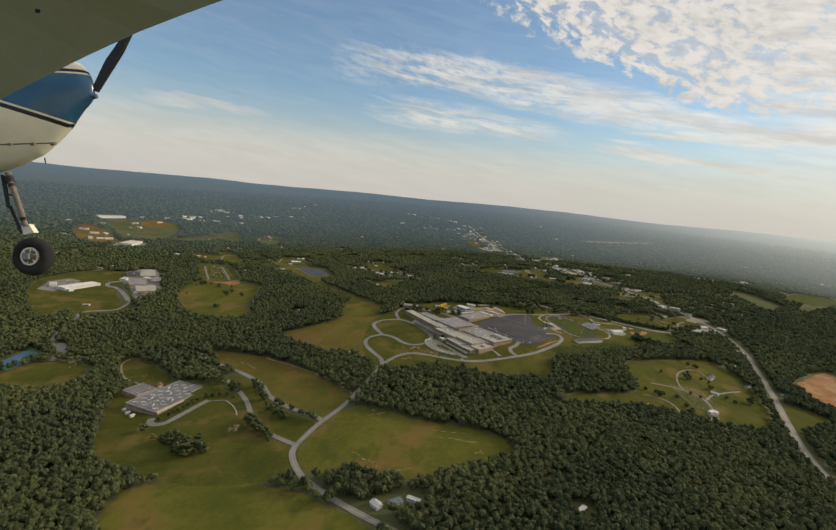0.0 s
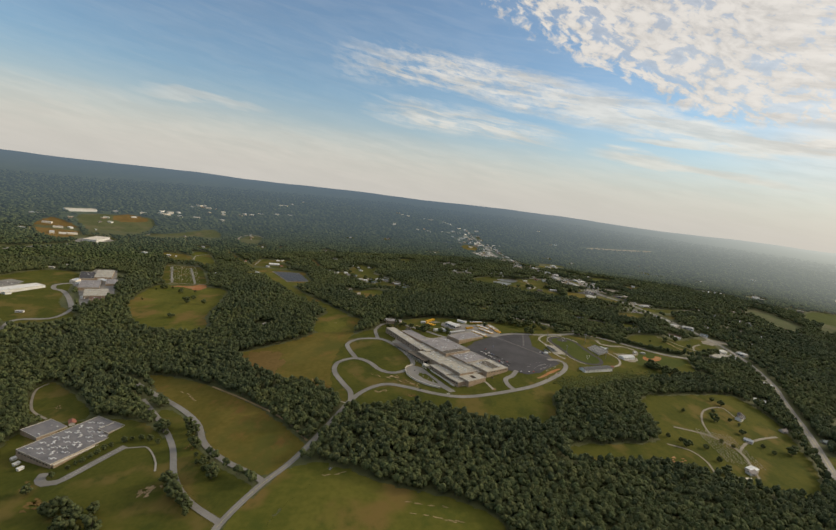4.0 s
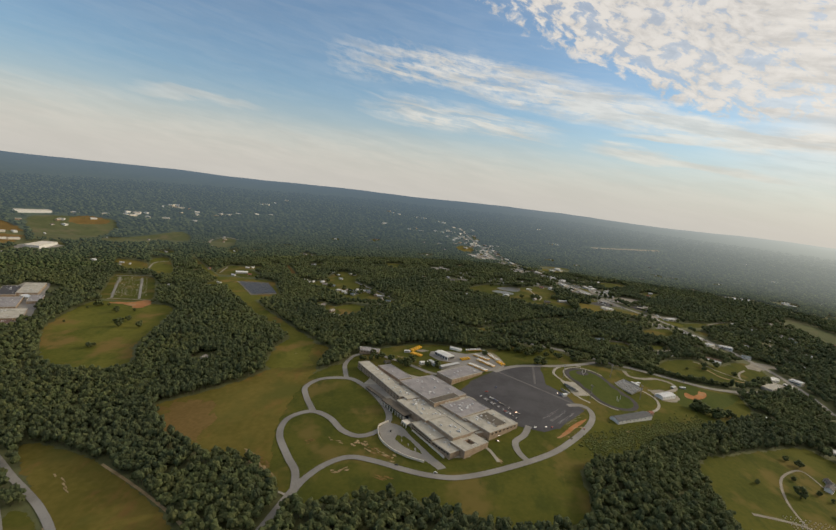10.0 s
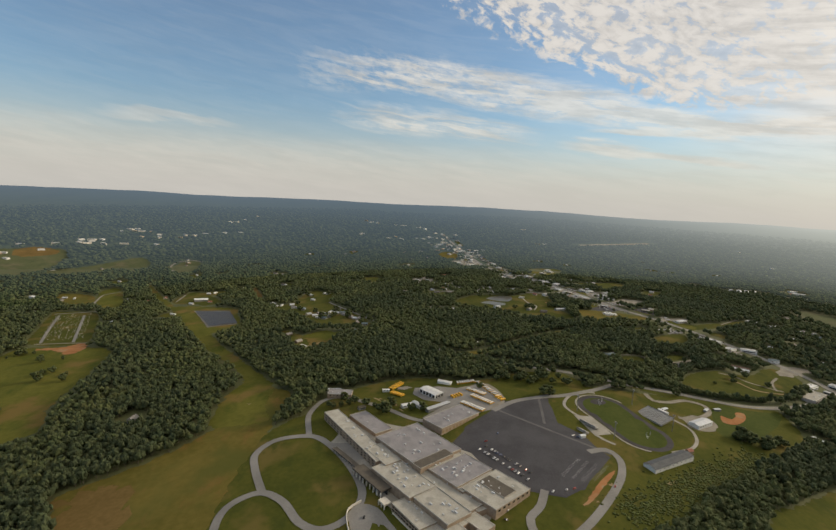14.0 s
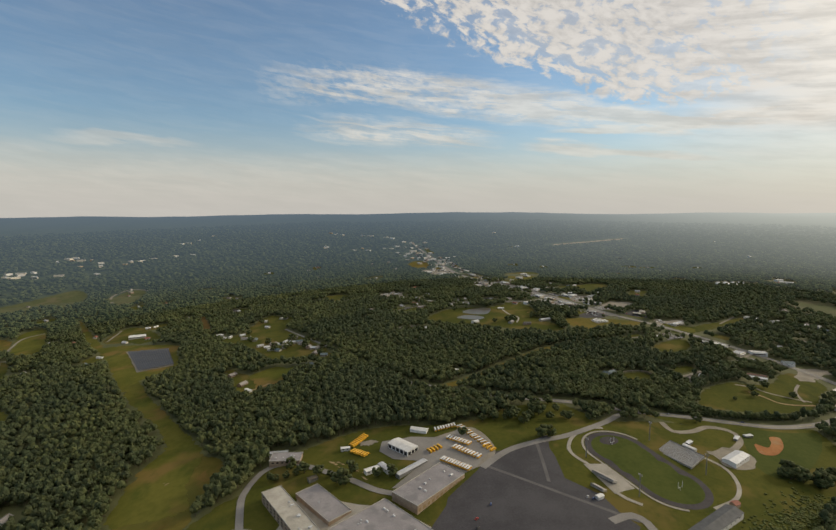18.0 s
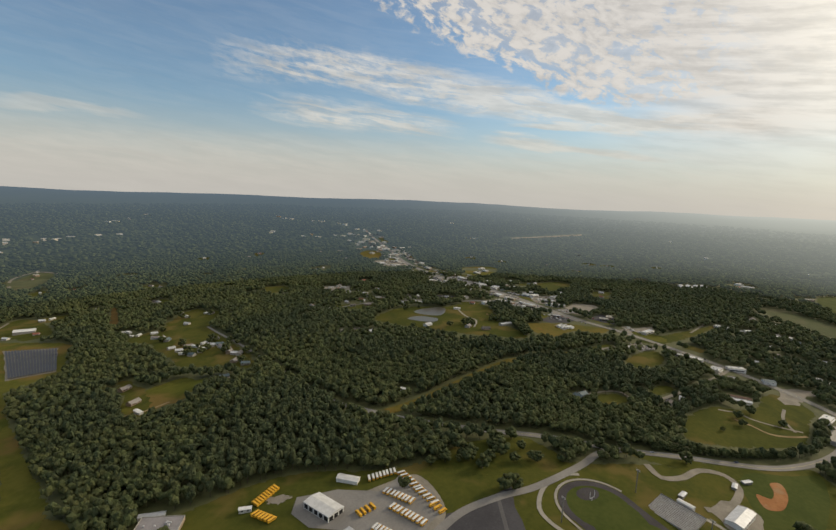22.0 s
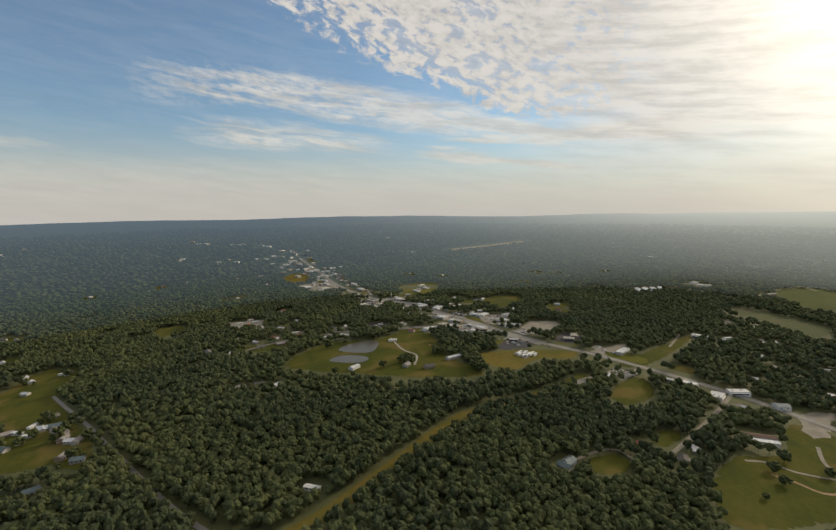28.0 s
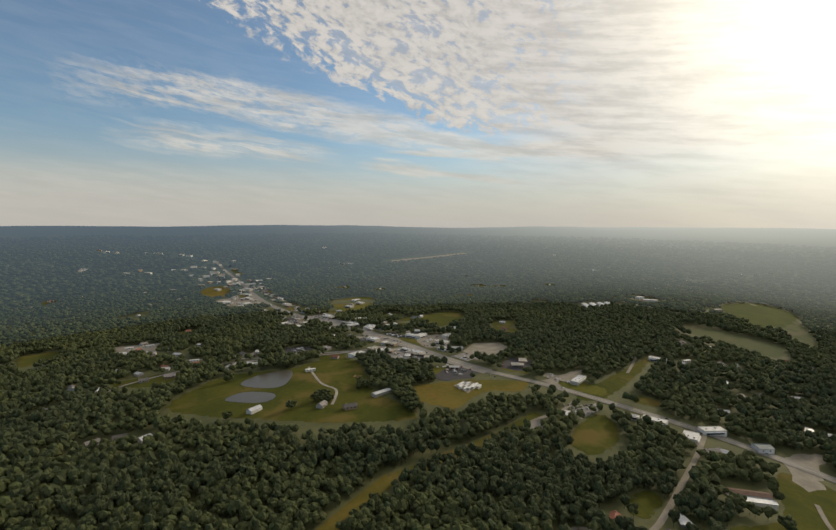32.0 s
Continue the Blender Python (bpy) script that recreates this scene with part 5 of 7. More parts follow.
# ---------------------------------------------------------------- cars
def car(paint, label):
    ob = thing("car", label, "car", 0, 0, 0, 0, "parked cars")
    part("body", boxes("body", [(-2.0, 2.0, -0.8, 0.8, 0.35, 0.9)], paint, 0.15), ob)
    part("cabin", boxes("cabin", [(-1.3, 0.8, -0.7, 0.7, 0.9, 1.4)], M_GLASS, 0.25), ob)
    part("roof", boxes("roof", [(-1.0, 0.5, -0.6, 0.6, 1.38, 1.46)], paint, 0.05), ob)
    for x in (-1.2, 1.2):
        for s in (-1, 1):
            part("wheel", boxes("wheel", [(x - 0.3, x + 0.3, s * 0.75 - 0.1, s * 0.75 + 0.1, 0, 0.6)], M_TYRE, 0.15), ob)
    return ob


CARS = [car(m, l) for m, l in zip(M_CARS, ("white car parked on asphalt", "silver car parked on asphalt", "black car parked on asphalt", "red car parked on asphalt", "dark blue car parked on asphalt"))]
car_used = set()


def put_car(x, y, a, lift=0.55):
    k = random.choice((0, 0, 1, 1, 2, 2, 3, 4))
    m = pose(x, y, gz(x, y) + lift - 0.1, 0, 0, a)
    if k in car_used:
        copy_thing(CARS[k], m)
    else:
        CARS[k].matrix_basis = m
        car_used.add(k)


random.seed(5)
for x0, y0, x1, y1, n in ((170, 1018, 214, 962, 17), (178, 1024, 219, 974, 15), (232, 948, 262, 955, 4), (290, 1052, 300, 1046, 3)):
    for i in range(n):
        if random.random() < 0.8:
            t = (i + random.uniform(-0.15, 0.15)) / n
            put_car(x0 + (x1 - x0) * t, y0 + (y1 - y0) * t, 40 + random.uniform(-4, 4))
for x, y, a in ((48, 915, 80), (170, 915, -40), (176, 908, -40), (58, 850, 10), (197, 1051, 70), (180, 1034, 30), (-40, 650, 60), (100, 840, 5), (300, 960, 50), (470, 1206, -15), (560, 1189, -8), (760, 1460, -62), (800, 1372, -70), (700, 1570, -50), (600, 1775, -60), (180, 920, 50)):
    put_car(x, y, a, 0.65)
for k in range(46):
    t = random.random()
    x, y = 520 + 170 * (1 - t) + random.choice((-28, 26, 34)), 1960 - 380 * (1 - t)
    put_car(x, y, random.uniform(0, 180), 0.6)

# ---------------------------------------------------------------- car park light lines
for n, (x0, y0, x1, y1) in enumerate(((206, 1112, 321, 1018), (262, 1078, 275, 1150))):
    ribbon("pavement_drive_lane" + "_ab"[n] + "", [(x0, y0), ((x0 + x1) / 2, (y0 + y1) / 2 - 2), (x1, y1)], 3.4, M_LANE, "worn grey lane across the car park", "lane", lift=0.6)
stall = boxes("stall_line", [(-2.2, 2.2, -0.07, 0.07, 0, 0.02)], M_PAINT)
stalls = thing("parking_lines", "white painted parking stall lines", "parking lines", 250, 1000, 0, 0)
for row in range(4):
    for i in range(15):
        x, y = 250 + row * 9.5 + i * 1.95, 974 - row * 3.2 + i * 2.1
        part("stall_line", stall, stalls, m=stalls.matrix_world.inverted() @ pose(x, y, gz(x, y) + 0.50, 0, 0, -42))
side_stalls = thing("parking_lines", "white stall lines of a narrow school car park", "parking lines", -315, 650, 0, 0)
for i in range(24):
    x, y = -322.5 + i * 0.98, 632 + i * 2.45
    part("stall_line", stall, side_stalls, m=side_stalls.matrix_world.inverted() @ pose(x, y, gz(x, y) + 0.50, 0, 0, -20))

# ---------------------------------------------------------------- smaller school
small_school = thing("elementary_school", "low brick school with a wide grey roof full of units", "school", -358, 695, gz(-358, 695))
zs = gr(-358, 695, 5)
ms = block(small_school, -363, 705, 100, 58, 70.5, zs - 14, zs, roof=M_ROOFS, units=10, seed=31)
skylight = boxes("roof_ridge", [(-3.6, 1.2, -0.6, 0.6, 0, 0.8), (0.2, 1.2, 0.6, 3.4, 0, 0.8), (1.2, 4.2, 2.4, 3.4, 0, 0.8)], M_TIN, 0.2)
for i in range(5):
    for j in range(6):
        part("roof_ridge", skylight, small_school, "pale rooftop duct", m=ms @ pose(-40 + j * 15 + (i % 2) * 5, -20 + i * 10, zs, 0, 0, (90, 90, 0, 90, 90)[(i * 2 + j) % 5]))
wall_windows(small_school, ms, 50, 27, "s", [zs - 2.4], 22, 2.6, 1.6)
wall_windows(small_school, ms, 50, 27, "w", [zs - 2.4], 10, 2.6, 1.6)
block(small_school, -421, 728, 36, 34, 67, gr(-417, 716, -6), gr(-417, 716, 5), roof=M_ROOFS, units=2, seed=32)
block(small_school, -339, 736, 24, 18, 70.5, zs - 10, zs + 1.6, roof=M_ROOFS, seed=33)
block(small_school, -335.5, 693, 92, 4, 70.5, zs - 14, zs - 1.2, roof=M_COPING, seed=34)
ribbon("pavement_school_row", [(-352, 640), (-349, 629), (-338, 621), (-327, 624), (-319, 640), (-311, 660), (-304, 677), (-296, 694)], 10, M_ASPHALT, "narrow curved car park beside the school", "car park")
ribbon("path_school_walk", [(-293, 690), (-280, 692), (-271, 693), (-256, 680), (-240, 659), (-233, 644)], 2, M_CONCRETE, "pale concrete walk", "path", lift=0.7)
for x, y in ((-407, 665), (-396, 655), (-384, 646)):
    shed("utility_box", "white rooftop-height utility unit beside the school", x, y, 6, 4, 70, 2.5, M_WHITE, M_WHITE, 0.3, "utility unit", group="utility units")

patch("pavement_tennis", [(-730, 812), (-728, 890), (-685, 862), (-686, 782)], M_COURTG, "green tennis court surround", "tennis court", lift=0.6, curved=False)
for i in range(2):
    for j in range(2):
        patch("pavement_court", in_frame([(-8, -15), (8, -15), (8, 15), (-8, 15)], (-717 + i * 20, 822 + j * 34 - i * 6), -8), M_COURT, "blue tennis court", "tennis court", lift=0.8, curved=False)

# ---------------------------------------------------------------- solar field
solar_post = boxes("post", [(-0.12, 0.12, -0.12, 0.12, -0.5, 1.6)], M_STEEL)
for i in range(17):
    u = (i + 0.5) / 17
    ax, ay, bx_, by_ = -443 + 90 * u, 1749 - 8 * u, -349 + 58 * u, 1591 + 19 * u
    length, yaw = math.hypot(bx_ - ax, by_ - ay), math.degrees(math.atan2(by_ - ay, bx_ - ax))
    cx, cy = (ax + bx_) / 2, (ay + by_) / 2
    tilt = math.degrees(math.atan2(gz(bx_, by_) - gz(ax, ay), length))
    table = thing("solar_panel_row", "long row of dark blue solar panels on steel posts", "solar panels", cx, cy, gz(cx, cy) + 1.0, yaw, "solar panel rows")
    for j in range(3):
        part("panel", boxes("panel", [(-length / 6 + 0.4, length / 6 - 0.4, -1.45, 1.45, 0, 0.12)], M_PANEL), table, m=pose((j - 1) * length / 3, 0, 1.7 + math.tan(radians(tilt)) * (j - 1) * length / 3, 14, -tilt, 0))
        part("post", solar_post, table, m=pose((j - 1) * length / 3, 0, math.tan(radians(tilt)) * (j - 1) * length / 3))

# ---------------------------------------------------------------- houses
M_RUST = surface("weathered_rust_roof", (0.10, 0.062, 0.045), (0.16, 0.10, 0.075), 0.3, 8, 0.9)
HOUSE_LOOKS = ((M_SIDING, M_SHINGLE, "house with pale siding and a grey shingle roof"), (M_SIDING, M_TIN, "house with pale siding and a light metal roof"),
               (M_BRICK, M_SHINGLE, "brick house with a dark shingle roof"), (M_SIDING, M_REDROOF, "house with a rust-red roof"), (M_WHITE, M_WHITE, "white mobile home with a white roof"), (M_SIDING, M_BLUEROOF, "house with a blue-grey roof"))


def house(look_, la, lb, h, rise):
    wall, roof, label = HOUSE_LOOKS[look_]
    ob = thing("house", label, "house", 0, 0, 0, 0)
    part("wall", boxes("wall", [(-la / 2, la / 2, -lb / 2, lb / 2, -3, h)], wall), ob)
    v = [(s * la / 2, y_, z_) for s in (-1, 1) for y_, z_ in ((-lb / 2, h), (lb / 2, h), (0, h + rise - 0.2))]
    part("gable_wall", mesh_from("gable_wall", v[:3], [(0, 2, 1)], wall), ob)
    part("gable_wall", mesh_from("gable_wall", v[3:], [(0, 1, 2)], wall), ob)
    part("roof", gable("roof", la / 2, lb / 2, h, rise, 0.5, roof), ob)
    for i in range(3):
        for s, r in ((-1, 0), (1, 180)):
            part("window", window_mesh(1.2, 1.2), ob, m=pose((i - 1) * la * 0.3, s * lb / 2, h * 0.6, 0, 0, r))
    part("door", boxes("door", [(-0.5, 0.5, -lb / 2 - 0.12, -lb / 2 + 0.05, 0, 2.0)], M_ROOFD), ob)
    if look_ != 4:
        part("chimney", boxes("chimney", [(la * 0.28, la * 0.28 + 0.9, -0.4, 0.4, h, h + rise + 0.9)], M_BRICK, 0.05), ob)
        part("porch", boxes("porch", [(-la * 0.2, la * 0.2, -lb / 2 - 2.0, -lb / 2, h - 0.5, h - 0.3), (-la * 0.2, -la * 0.2 + 0.15, -lb / 2 - 1.95, -lb / 2 - 1.8, 0, h - 0.5), (la * 0.2 - 0.15, la * 0.2, -lb / 2 - 1.95, -lb / 2 - 1.8, 0, h - 0.5)], roof), ob)
    return ob


HOUSES = [house(0, 13, 8, 3.0, 2.4), house(1, 12, 8, 3.0, 2.0), house(2, 15, 9, 3.2, 2.6), house(3, 11, 7, 2.8, 2.2), house(4, 14, 5, 2.8, 0.6), house(5, 13, 9, 3.2, 2.4)]
house_used = set()


def put_house(x, y, k=None, turn=None, clear=16):
    k = random.choice((0, 0, 1, 1, 2, 3, 4, 4, 5)) if k is None else k
    turn = random.uniform(0, 180) if turn is None else turn
    m = pose(x, y, gz(x, y) + 0.35, 0, 0, turn)
    HULLS.append((x, y, clear))
    if k in house_used:
        copy_thing(HOUSES[k], m)
    else:
        HOUSES[k].matrix_basis = m
        house_used.add(k)


random.seed(11)
HAMLET = ((-247, 1785), (-232, 1786), (-205, 1789), (-163, 1729), (-121, 1650), (-111, 1669), (-92, 1616), (-83, 1633), (-78, 1647), (-70, 1661), (-57, 1663), (-73, 1703), (-177, 1914), (-140, 1939), (-79, 1896), (-31, 1609), (-12, 1592), (-13, 1555), (6, 1536), (-51, 1645), (-123, 1534), (60, 1711))
for x, y in HAMLET:
    put_house(x, y)
for x, y, k in ((-275, 1817, 4), (-260, 1815, 4), (-201, 1951, 1), (-159, 1847, 1), (-88, 1682, 4), (-71, 1666, 1), (-98, 1666, 4), (-109, 1629, 4), (-139, 1669, 1), (-20, 1597, 1), (-37, 1627, 0), (-192, 1753, 0), (-179, 1748, 1), (-890, 1930, 1), (-860, 1925, 4), (-880, 1900, 0)):
    put_house(x, y, k)
put_house(-16, 1486, 5, 30)
FARMS = ((-147, 1487), (-116, 1431), (-99, 1398), (161, 1663), (186, 1660), (229, 1371), (180, 1915), (146, 1957), (258, 1900), (304, 1856), (344, 1854), (257, 1941), (393, 1632), (421, 1611))
FARMS = FARMS + ((314, 1863), (410, 1772), (190, 1873), (210, 1643), (224, 1868), (215, 1929), (144, 2133), (167, 2151), (138, 2091), (162, 2100), (179, 2125), (258, 2029), (268, 2057), (750, 1386), (737, 1390), (851, 1451))
for x, y in FARMS:
    put_house(x, y)
EDGE = ((-15, 451), (4, 456), (23, 461), (618, 939), (506, 749), (743, 906), (569, 847), (198, 461), (706, 1030), (717, 1026), (676, 915), (648, 1103), (956, 1465), (1002, 1448), (574, 1312), (953, 1513), (924, 1474))
for x, y in EDGE:
    put_house(x, y)
put_house(551, 1343, 3, 40)
put_house(460, 1334, 5, 20)
put_house(452, 1328, 5, 110)
FAR_WEST = ((-599, 1919), (-492, 1967), (-489, 1835), (-578, 2300), (-491, 1672), (-599, 1658), (-276, 1140), (-399, 747), (-109, 2651), (102, 2511), (137, 2693), (-169, 2800), (206, 2730), (-69, 2900), (11, 2069), (203, 2012), (174, 2071), (149, 2073), (-300, 2100), (-350, 2300), (-420, 2050), (-150, 2250), (-60, 2150), (-500, 2500))
for x, y in FAR_WEST:
    put_house(x, y, clear=24)
for k in range(60):          # homes scattered through the far woods
    a, r = random.uniform(-0.62, 0.62), random.uniform(1700, 2900)
    x, y = r * math.sin(a) + 60, r * math.cos(a) + 100
    put_house(x, y, clear=20)
    if k % 2:
        patch("ground_yard", [(x + random.uniform(0.6, 1.3) * 30 * math.cos(b), y + random.uniform(0.6, 1.3) * 34 * math.sin(b)) for b in np.arange(7) * 0.9], M_LAWN, "grassy yard round a house in the wood", "lawn", ragged=1.5)
for k in range(34):          # townhouses and lane houses near the ponds
    x, y = random.choice(((185, 2045), (220, 1960), (120, 1900), (330, 1900), (1180, 1520), (1000, 1560), (1090, 1660), (620, 2020)))
    put_house(x + random.uniform(-45, 45), y + random.uniform(-45, 45), clear=15)

# ---------------------------------------------------------------- shops and sheds along the highway
def shop(la, lb, h, wall, roof, label, seed):
    ob = thing("shop", label, "shop", 0, 0, 0, 0)
    a, b = la / 2, lb / 2
    part("wall", boxes("wall", [(-a, a, -b, b, -3, h - 0.3)], wall), ob)
    part("roof", boxes("roof", [(-a + 0.3, a - 0.3, -b + 0.3, b - 0.3, h - 0.3, h)], roof), ob)
    part("coping", frame_ring("coping", a + 0.05, b + 0.05, h - 0.3, h + 0.4, 0.35, M_COPING), ob)
    part("shop_front", boxes("shop_front", [(-a * 0.8, a * 0.8, -b - 0.1, -b + 0.1, 0.5, 2.6)], M_GLASS), ob, "dark glass front")
    part("awning", boxes("awning", [(-a * 0.85, a * 0.85, -b - 1.6, -b - 0.05, 2.8, 3.1)], roof, 0.05), ob)
    r = random.Random(seed)
    for _ in range(2):
        part("roof_unit", r.choice(UNITS), ob, m=pose(r.uniform(-0.7, 0.7) * a, r.uniform(-0.6, 0.6) * b, h))
    return ob


SHOPS = [shop(18, 11, 4.2, M_BRICK, M_ROOF, "brick shop with a flat grey roof", 1), shop(26, 12, 4.6, M_WHITE, M_WHITE, "white commercial building with a bright roof", 2),
         shop(12, 9, 3.8, M_SIDING, M_SHINGLE, "small shop with a dark roof", 3), shop(22, 15, 5, M_COPING, M_TIN, "tan store with a metal roof", 4), shop(15, 7, 3.4, M_WHITE, M_TIN, "small white metal building", 5),
         shop(34, 10, 4.2, M_SIDING, M_TIN, "long grey metal shed", 6), shop(44, 26, 6, M_WHITE, M_WHITE, "large store with a pale metal roof", 7),
         shop(56, 19, 5, M_SIDING, M_ROOF, "long building with a grey flat roof beside the highway", 8)]
shop_used = set()


FAR_SHOPS = []
for la, lb, h, wall, roof, label in ((24, 13, 4.4, M_WHITE, M_WHITE, "white commercial building among far woods"), (34, 16, 5, M_COPING, M_TIN, "long pale store among far woods"), (20, 12, 4.2, M_BRICK, M_ROOF, "brick building with a flat roof")):
    ob = thing("store", label, "store", 0, 0, 0, 0)
    part("wall", boxes("wall", [(-la / 2, la / 2, -lb / 2, lb / 2, -3, h - 0.3)], wall), ob)
    part("roof", boxes("roof", [(-la / 2 + 0.3, la / 2 - 0.3, -lb / 2 + 0.3, lb / 2 - 0.3, h - 0.3, h)], roof), ob)
    part("coping", frame_ring("coping", la / 2 + 0.05, lb / 2 + 0.05, h - 0.3, h + 0.4, 0.35, M_COPING), ob)
    FAR_SHOPS.append(ob)
far_used = set()


def put_store(x, y, clear=30):
    k = random.choice((0, 0, 1, 1, 2))
    m = pose(x, y, gz(x, y) + 1.0, 0, 0, random.uniform(0, 180))
    HULLS.append((x, y, clear))
    if k in far_used:
        copy_thing(FAR_SHOPS[k], m)
    else:
        FAR_SHOPS[k].matrix_basis = m
        far_used.add(k)


HIGHWAY = smooth_line([(350, 3420), (357, 3337), (385, 3155), (412, 2987), (445, 2609), (479, 2318), (521, 2147), (566, 1977), (590, 1840), (612, 1730), (640, 1660), (690, 1580), (735, 1500), (774, 1430), (805, 1360), (825, 1300), (831, 1226)], 8.0)


for hx, hy in HIGHWAY[::2]:          # low verge on the near side of the highway
    if 1240 < hy < 1720:
        HULLS.extend([(hx - 7, hy - 12, 13), (hx - 14, hy - 25, 11)])


def beside(x, y, least=21.0):
    """Moves a site off the highway."""
    d = np.hypot(HIGHWAY[:, 0] - x, HIGHWAY[:, 1] - y)
    i = int(d.argmin())
    if d[i] >= least:
        return x, y
    f = least / max(d[i], 0.5)
    return HIGHWAY[i, 0] + (x - HIGHWAY[i, 0]) * f, HIGHWAY[i, 1] + (y - HIGHWAY[i, 1]) * f


def put_shop(x, y, k=None, turn=None, clear=17):
    x, y = beside(x, y)
    k = random.randrange(5) if k is None else k
    turn = (-60 if random.random() < 0.6 else 30) + random.uniform(-6, 6) if turn is None else turn
    m = pose(x, y, gz(x, y) + 0.5, 0, 0, turn)
    HULLS.append((x, y, clear))
    if k in shop_used:
        copy_thing(SHOPS[k], m)
    else:
        SHOPS[k].matrix_basis = m
        shop_used.add(k)


random.seed(21)
STRIP = ((317, 2335), (366, 2336), (412, 2350), (452, 2307), (476, 2198), (505, 2160), (527, 2103), (577, 2002), (548, 2093), (573, 1913), (578, 1848), (650, 1816), (595, 1786), (547, 1808), (529, 1834), (909, 1388), (925, 1372), (934, 1612), (821, 1257), (832, 1290), (790, 1118))
for x, y in STRIP:
    put_shop(x, y)
for x, y, k, turn in ((554, 2035, 1, 10), (640, 1882, 1, 35), (773, 1434, 1, -22), (761, 1237, 7, 33), (790, 1277, 1, 26), (601, 1686, 4, -30), (541, 1758, 2, -28), (562, 1768, 4, 60), (589, 1768, 0, -30), (595, 1744, 0, -30), (566, 1738, 2, -30), (645, 1502, 4, 30), (694, 1660, 0, -35), (714, 1674, 0, 55), (683, 1856, 3, 20), (537, 1813, 1, 15)):
    put_shop(x, y, k, turn)
MORE = ((325, 2614), (345, 2632), (498, 1816), (551, 1895), (527, 1808), (552, 2219), (552, 2376), (512, 2406), (486, 2683), (422, 2721), (500, 2593), (661, 1934), (707, 1918), (722, 1908), (657, 1784), (586, 1805), (719, 1474), (741, 1459), (742, 1417), (908, 1375), (462, 1880), (660, 2380), (640, 2340), (700, 2470), (690, 2400), (430, 2610), (395, 2560), (455, 2500), (400, 2800), (330, 2850), (440, 2840))
LARGE = ((653, 1922, 5, -32), (648, 1775, 5, -30), (333, 2606, 6, 5), (544, 2198, 3, -60), (477, 2958, 6, 10), (494, 1813, 1, 20))
done = list(STRIP) + [q[:2] for q in LARGE]
for x, y in MORE:
    if all(math.hypot(x - a, y - b) > 17 for a, b in done):
        put_shop(x, y, random.choice((0, 1, 2, 3, 4)))
        done.append((x, y))
put_shop(595, 2102, 6, 30)
put_shop(606, 2181, 1, 30)
put_shop(739, 1582, 5, 28)
for k in range(72):          # small buildings on both sides of the highway
    t = random.random() ** 0.8 * 5.999
    pts = ((690, 1585), (612, 1730), (566, 1977), (521, 2147), (479, 2318), (445, 2609), (415, 2990))
    i = int(t)
    x, y = pts[i][0] + (pts[i + 1][0] - pts[i][0]) * (t - i), pts[i][1] + (pts[i + 1][1] - pts[i][1]) * (t - i)
    s = random.choice((-1, 1)) * random.uniform(22, 75)
    x, y = x + s, y + s * 0.35
    if y > 1760 and all(math.hypot(x - a, y - b) > 15 for a, b in done):
        put_shop(x, y, random.choice((0, 1, 2, 3, 4, 4)), clear=13)
        done.append((x, y))
for x, y, k, turn in LARGE:
    put_shop(x, y, k, turn, 22)
ribbon("road_pond_lane", [(231, 1966), (284, 1933), (335, 1899), (391, 1873), (469, 1853), (534, 1836), (583, 1870)], 6, M_ASPHALT, "narrow asphalt lane above the ponds", clear=6)
ribbon("path_pond_drive", [(412, 1793), (411, 1713), (422, 1675), (405, 1631)], 3.5, M_CONCRETE, "pale gravel drive across the pasture", "drive", clear=3)
for name, line, mat, label in (("mall", [(320, 2683), (439, 2674), (437, 2543), (348, 2524)], M_GRAVEL, "pale paved car park of a large store"),
                               ("bank", [(505, 2261), (561, 2146), (533, 2090), (499, 2166)], M_ASPHALT, "grey paved lot beside the highway"),
                               ("church", [(404, 1932), (439, 1907), (427, 1859), (396, 1880)], M_DARKTOP, "dark paved church car park"),
                               ("row", [(562, 2000), (598, 1873), (563, 1842), (551, 1913)], M_GRAVEL, "pale gravel lot beside the highway"),
                               ("yard", [(545, 1809), (597, 1807), (582, 1749), (545, 1749)], M_ASPHALT, "grey paved yard among shops"),
                               ("dealer", [(626, 1870), (678, 1890), (662, 1815), (617, 1804)], M_GRAVEL, "gravel sales lot")):
    patch("pavement_" + name, line, mat, label, "yard", ragged=1.0)
for name, line, mat in (("town_lot", [(634, 2499), (750, 2541), (759, 2456), (646, 2255), (601, 2314)], M_MEADOW), ("back_lot", [(732, 2084), (839, 2125), (817, 2029), (717, 1954)], M_LAWN)):
    patch("ground_" + name, line, mat, "open grassy lots behind the shops", "field", ragged=3)
rl = random.Random(77)
parked = {M_WHITE: [], M_STEEL: [], M_RUST: []}


def park(x, y):
    """A far parked car: body and cabin."""
    if np.hypot(HIGHWAY[:, 0] - x, HIGHWAY[:, 1] - y).min() < 14:
        return
    a, b = rl.choice(((2.2, 0.9), (0.9, 2.2), (2.6, 1.0)))
    z = gz(x, y) + 0.6
    parked[rl.choice((M_WHITE, M_WHITE, M_WHITE, M_STEEL, M_STEEL, M_RUST))] += [(x - a, x + a, y - b, y + b, z - 0.4, z + 0.8), (x - a * 0.6, x + a * 0.5, y - b * 0.85, y + b * 0.85, z + 0.8, z + 1.4)]


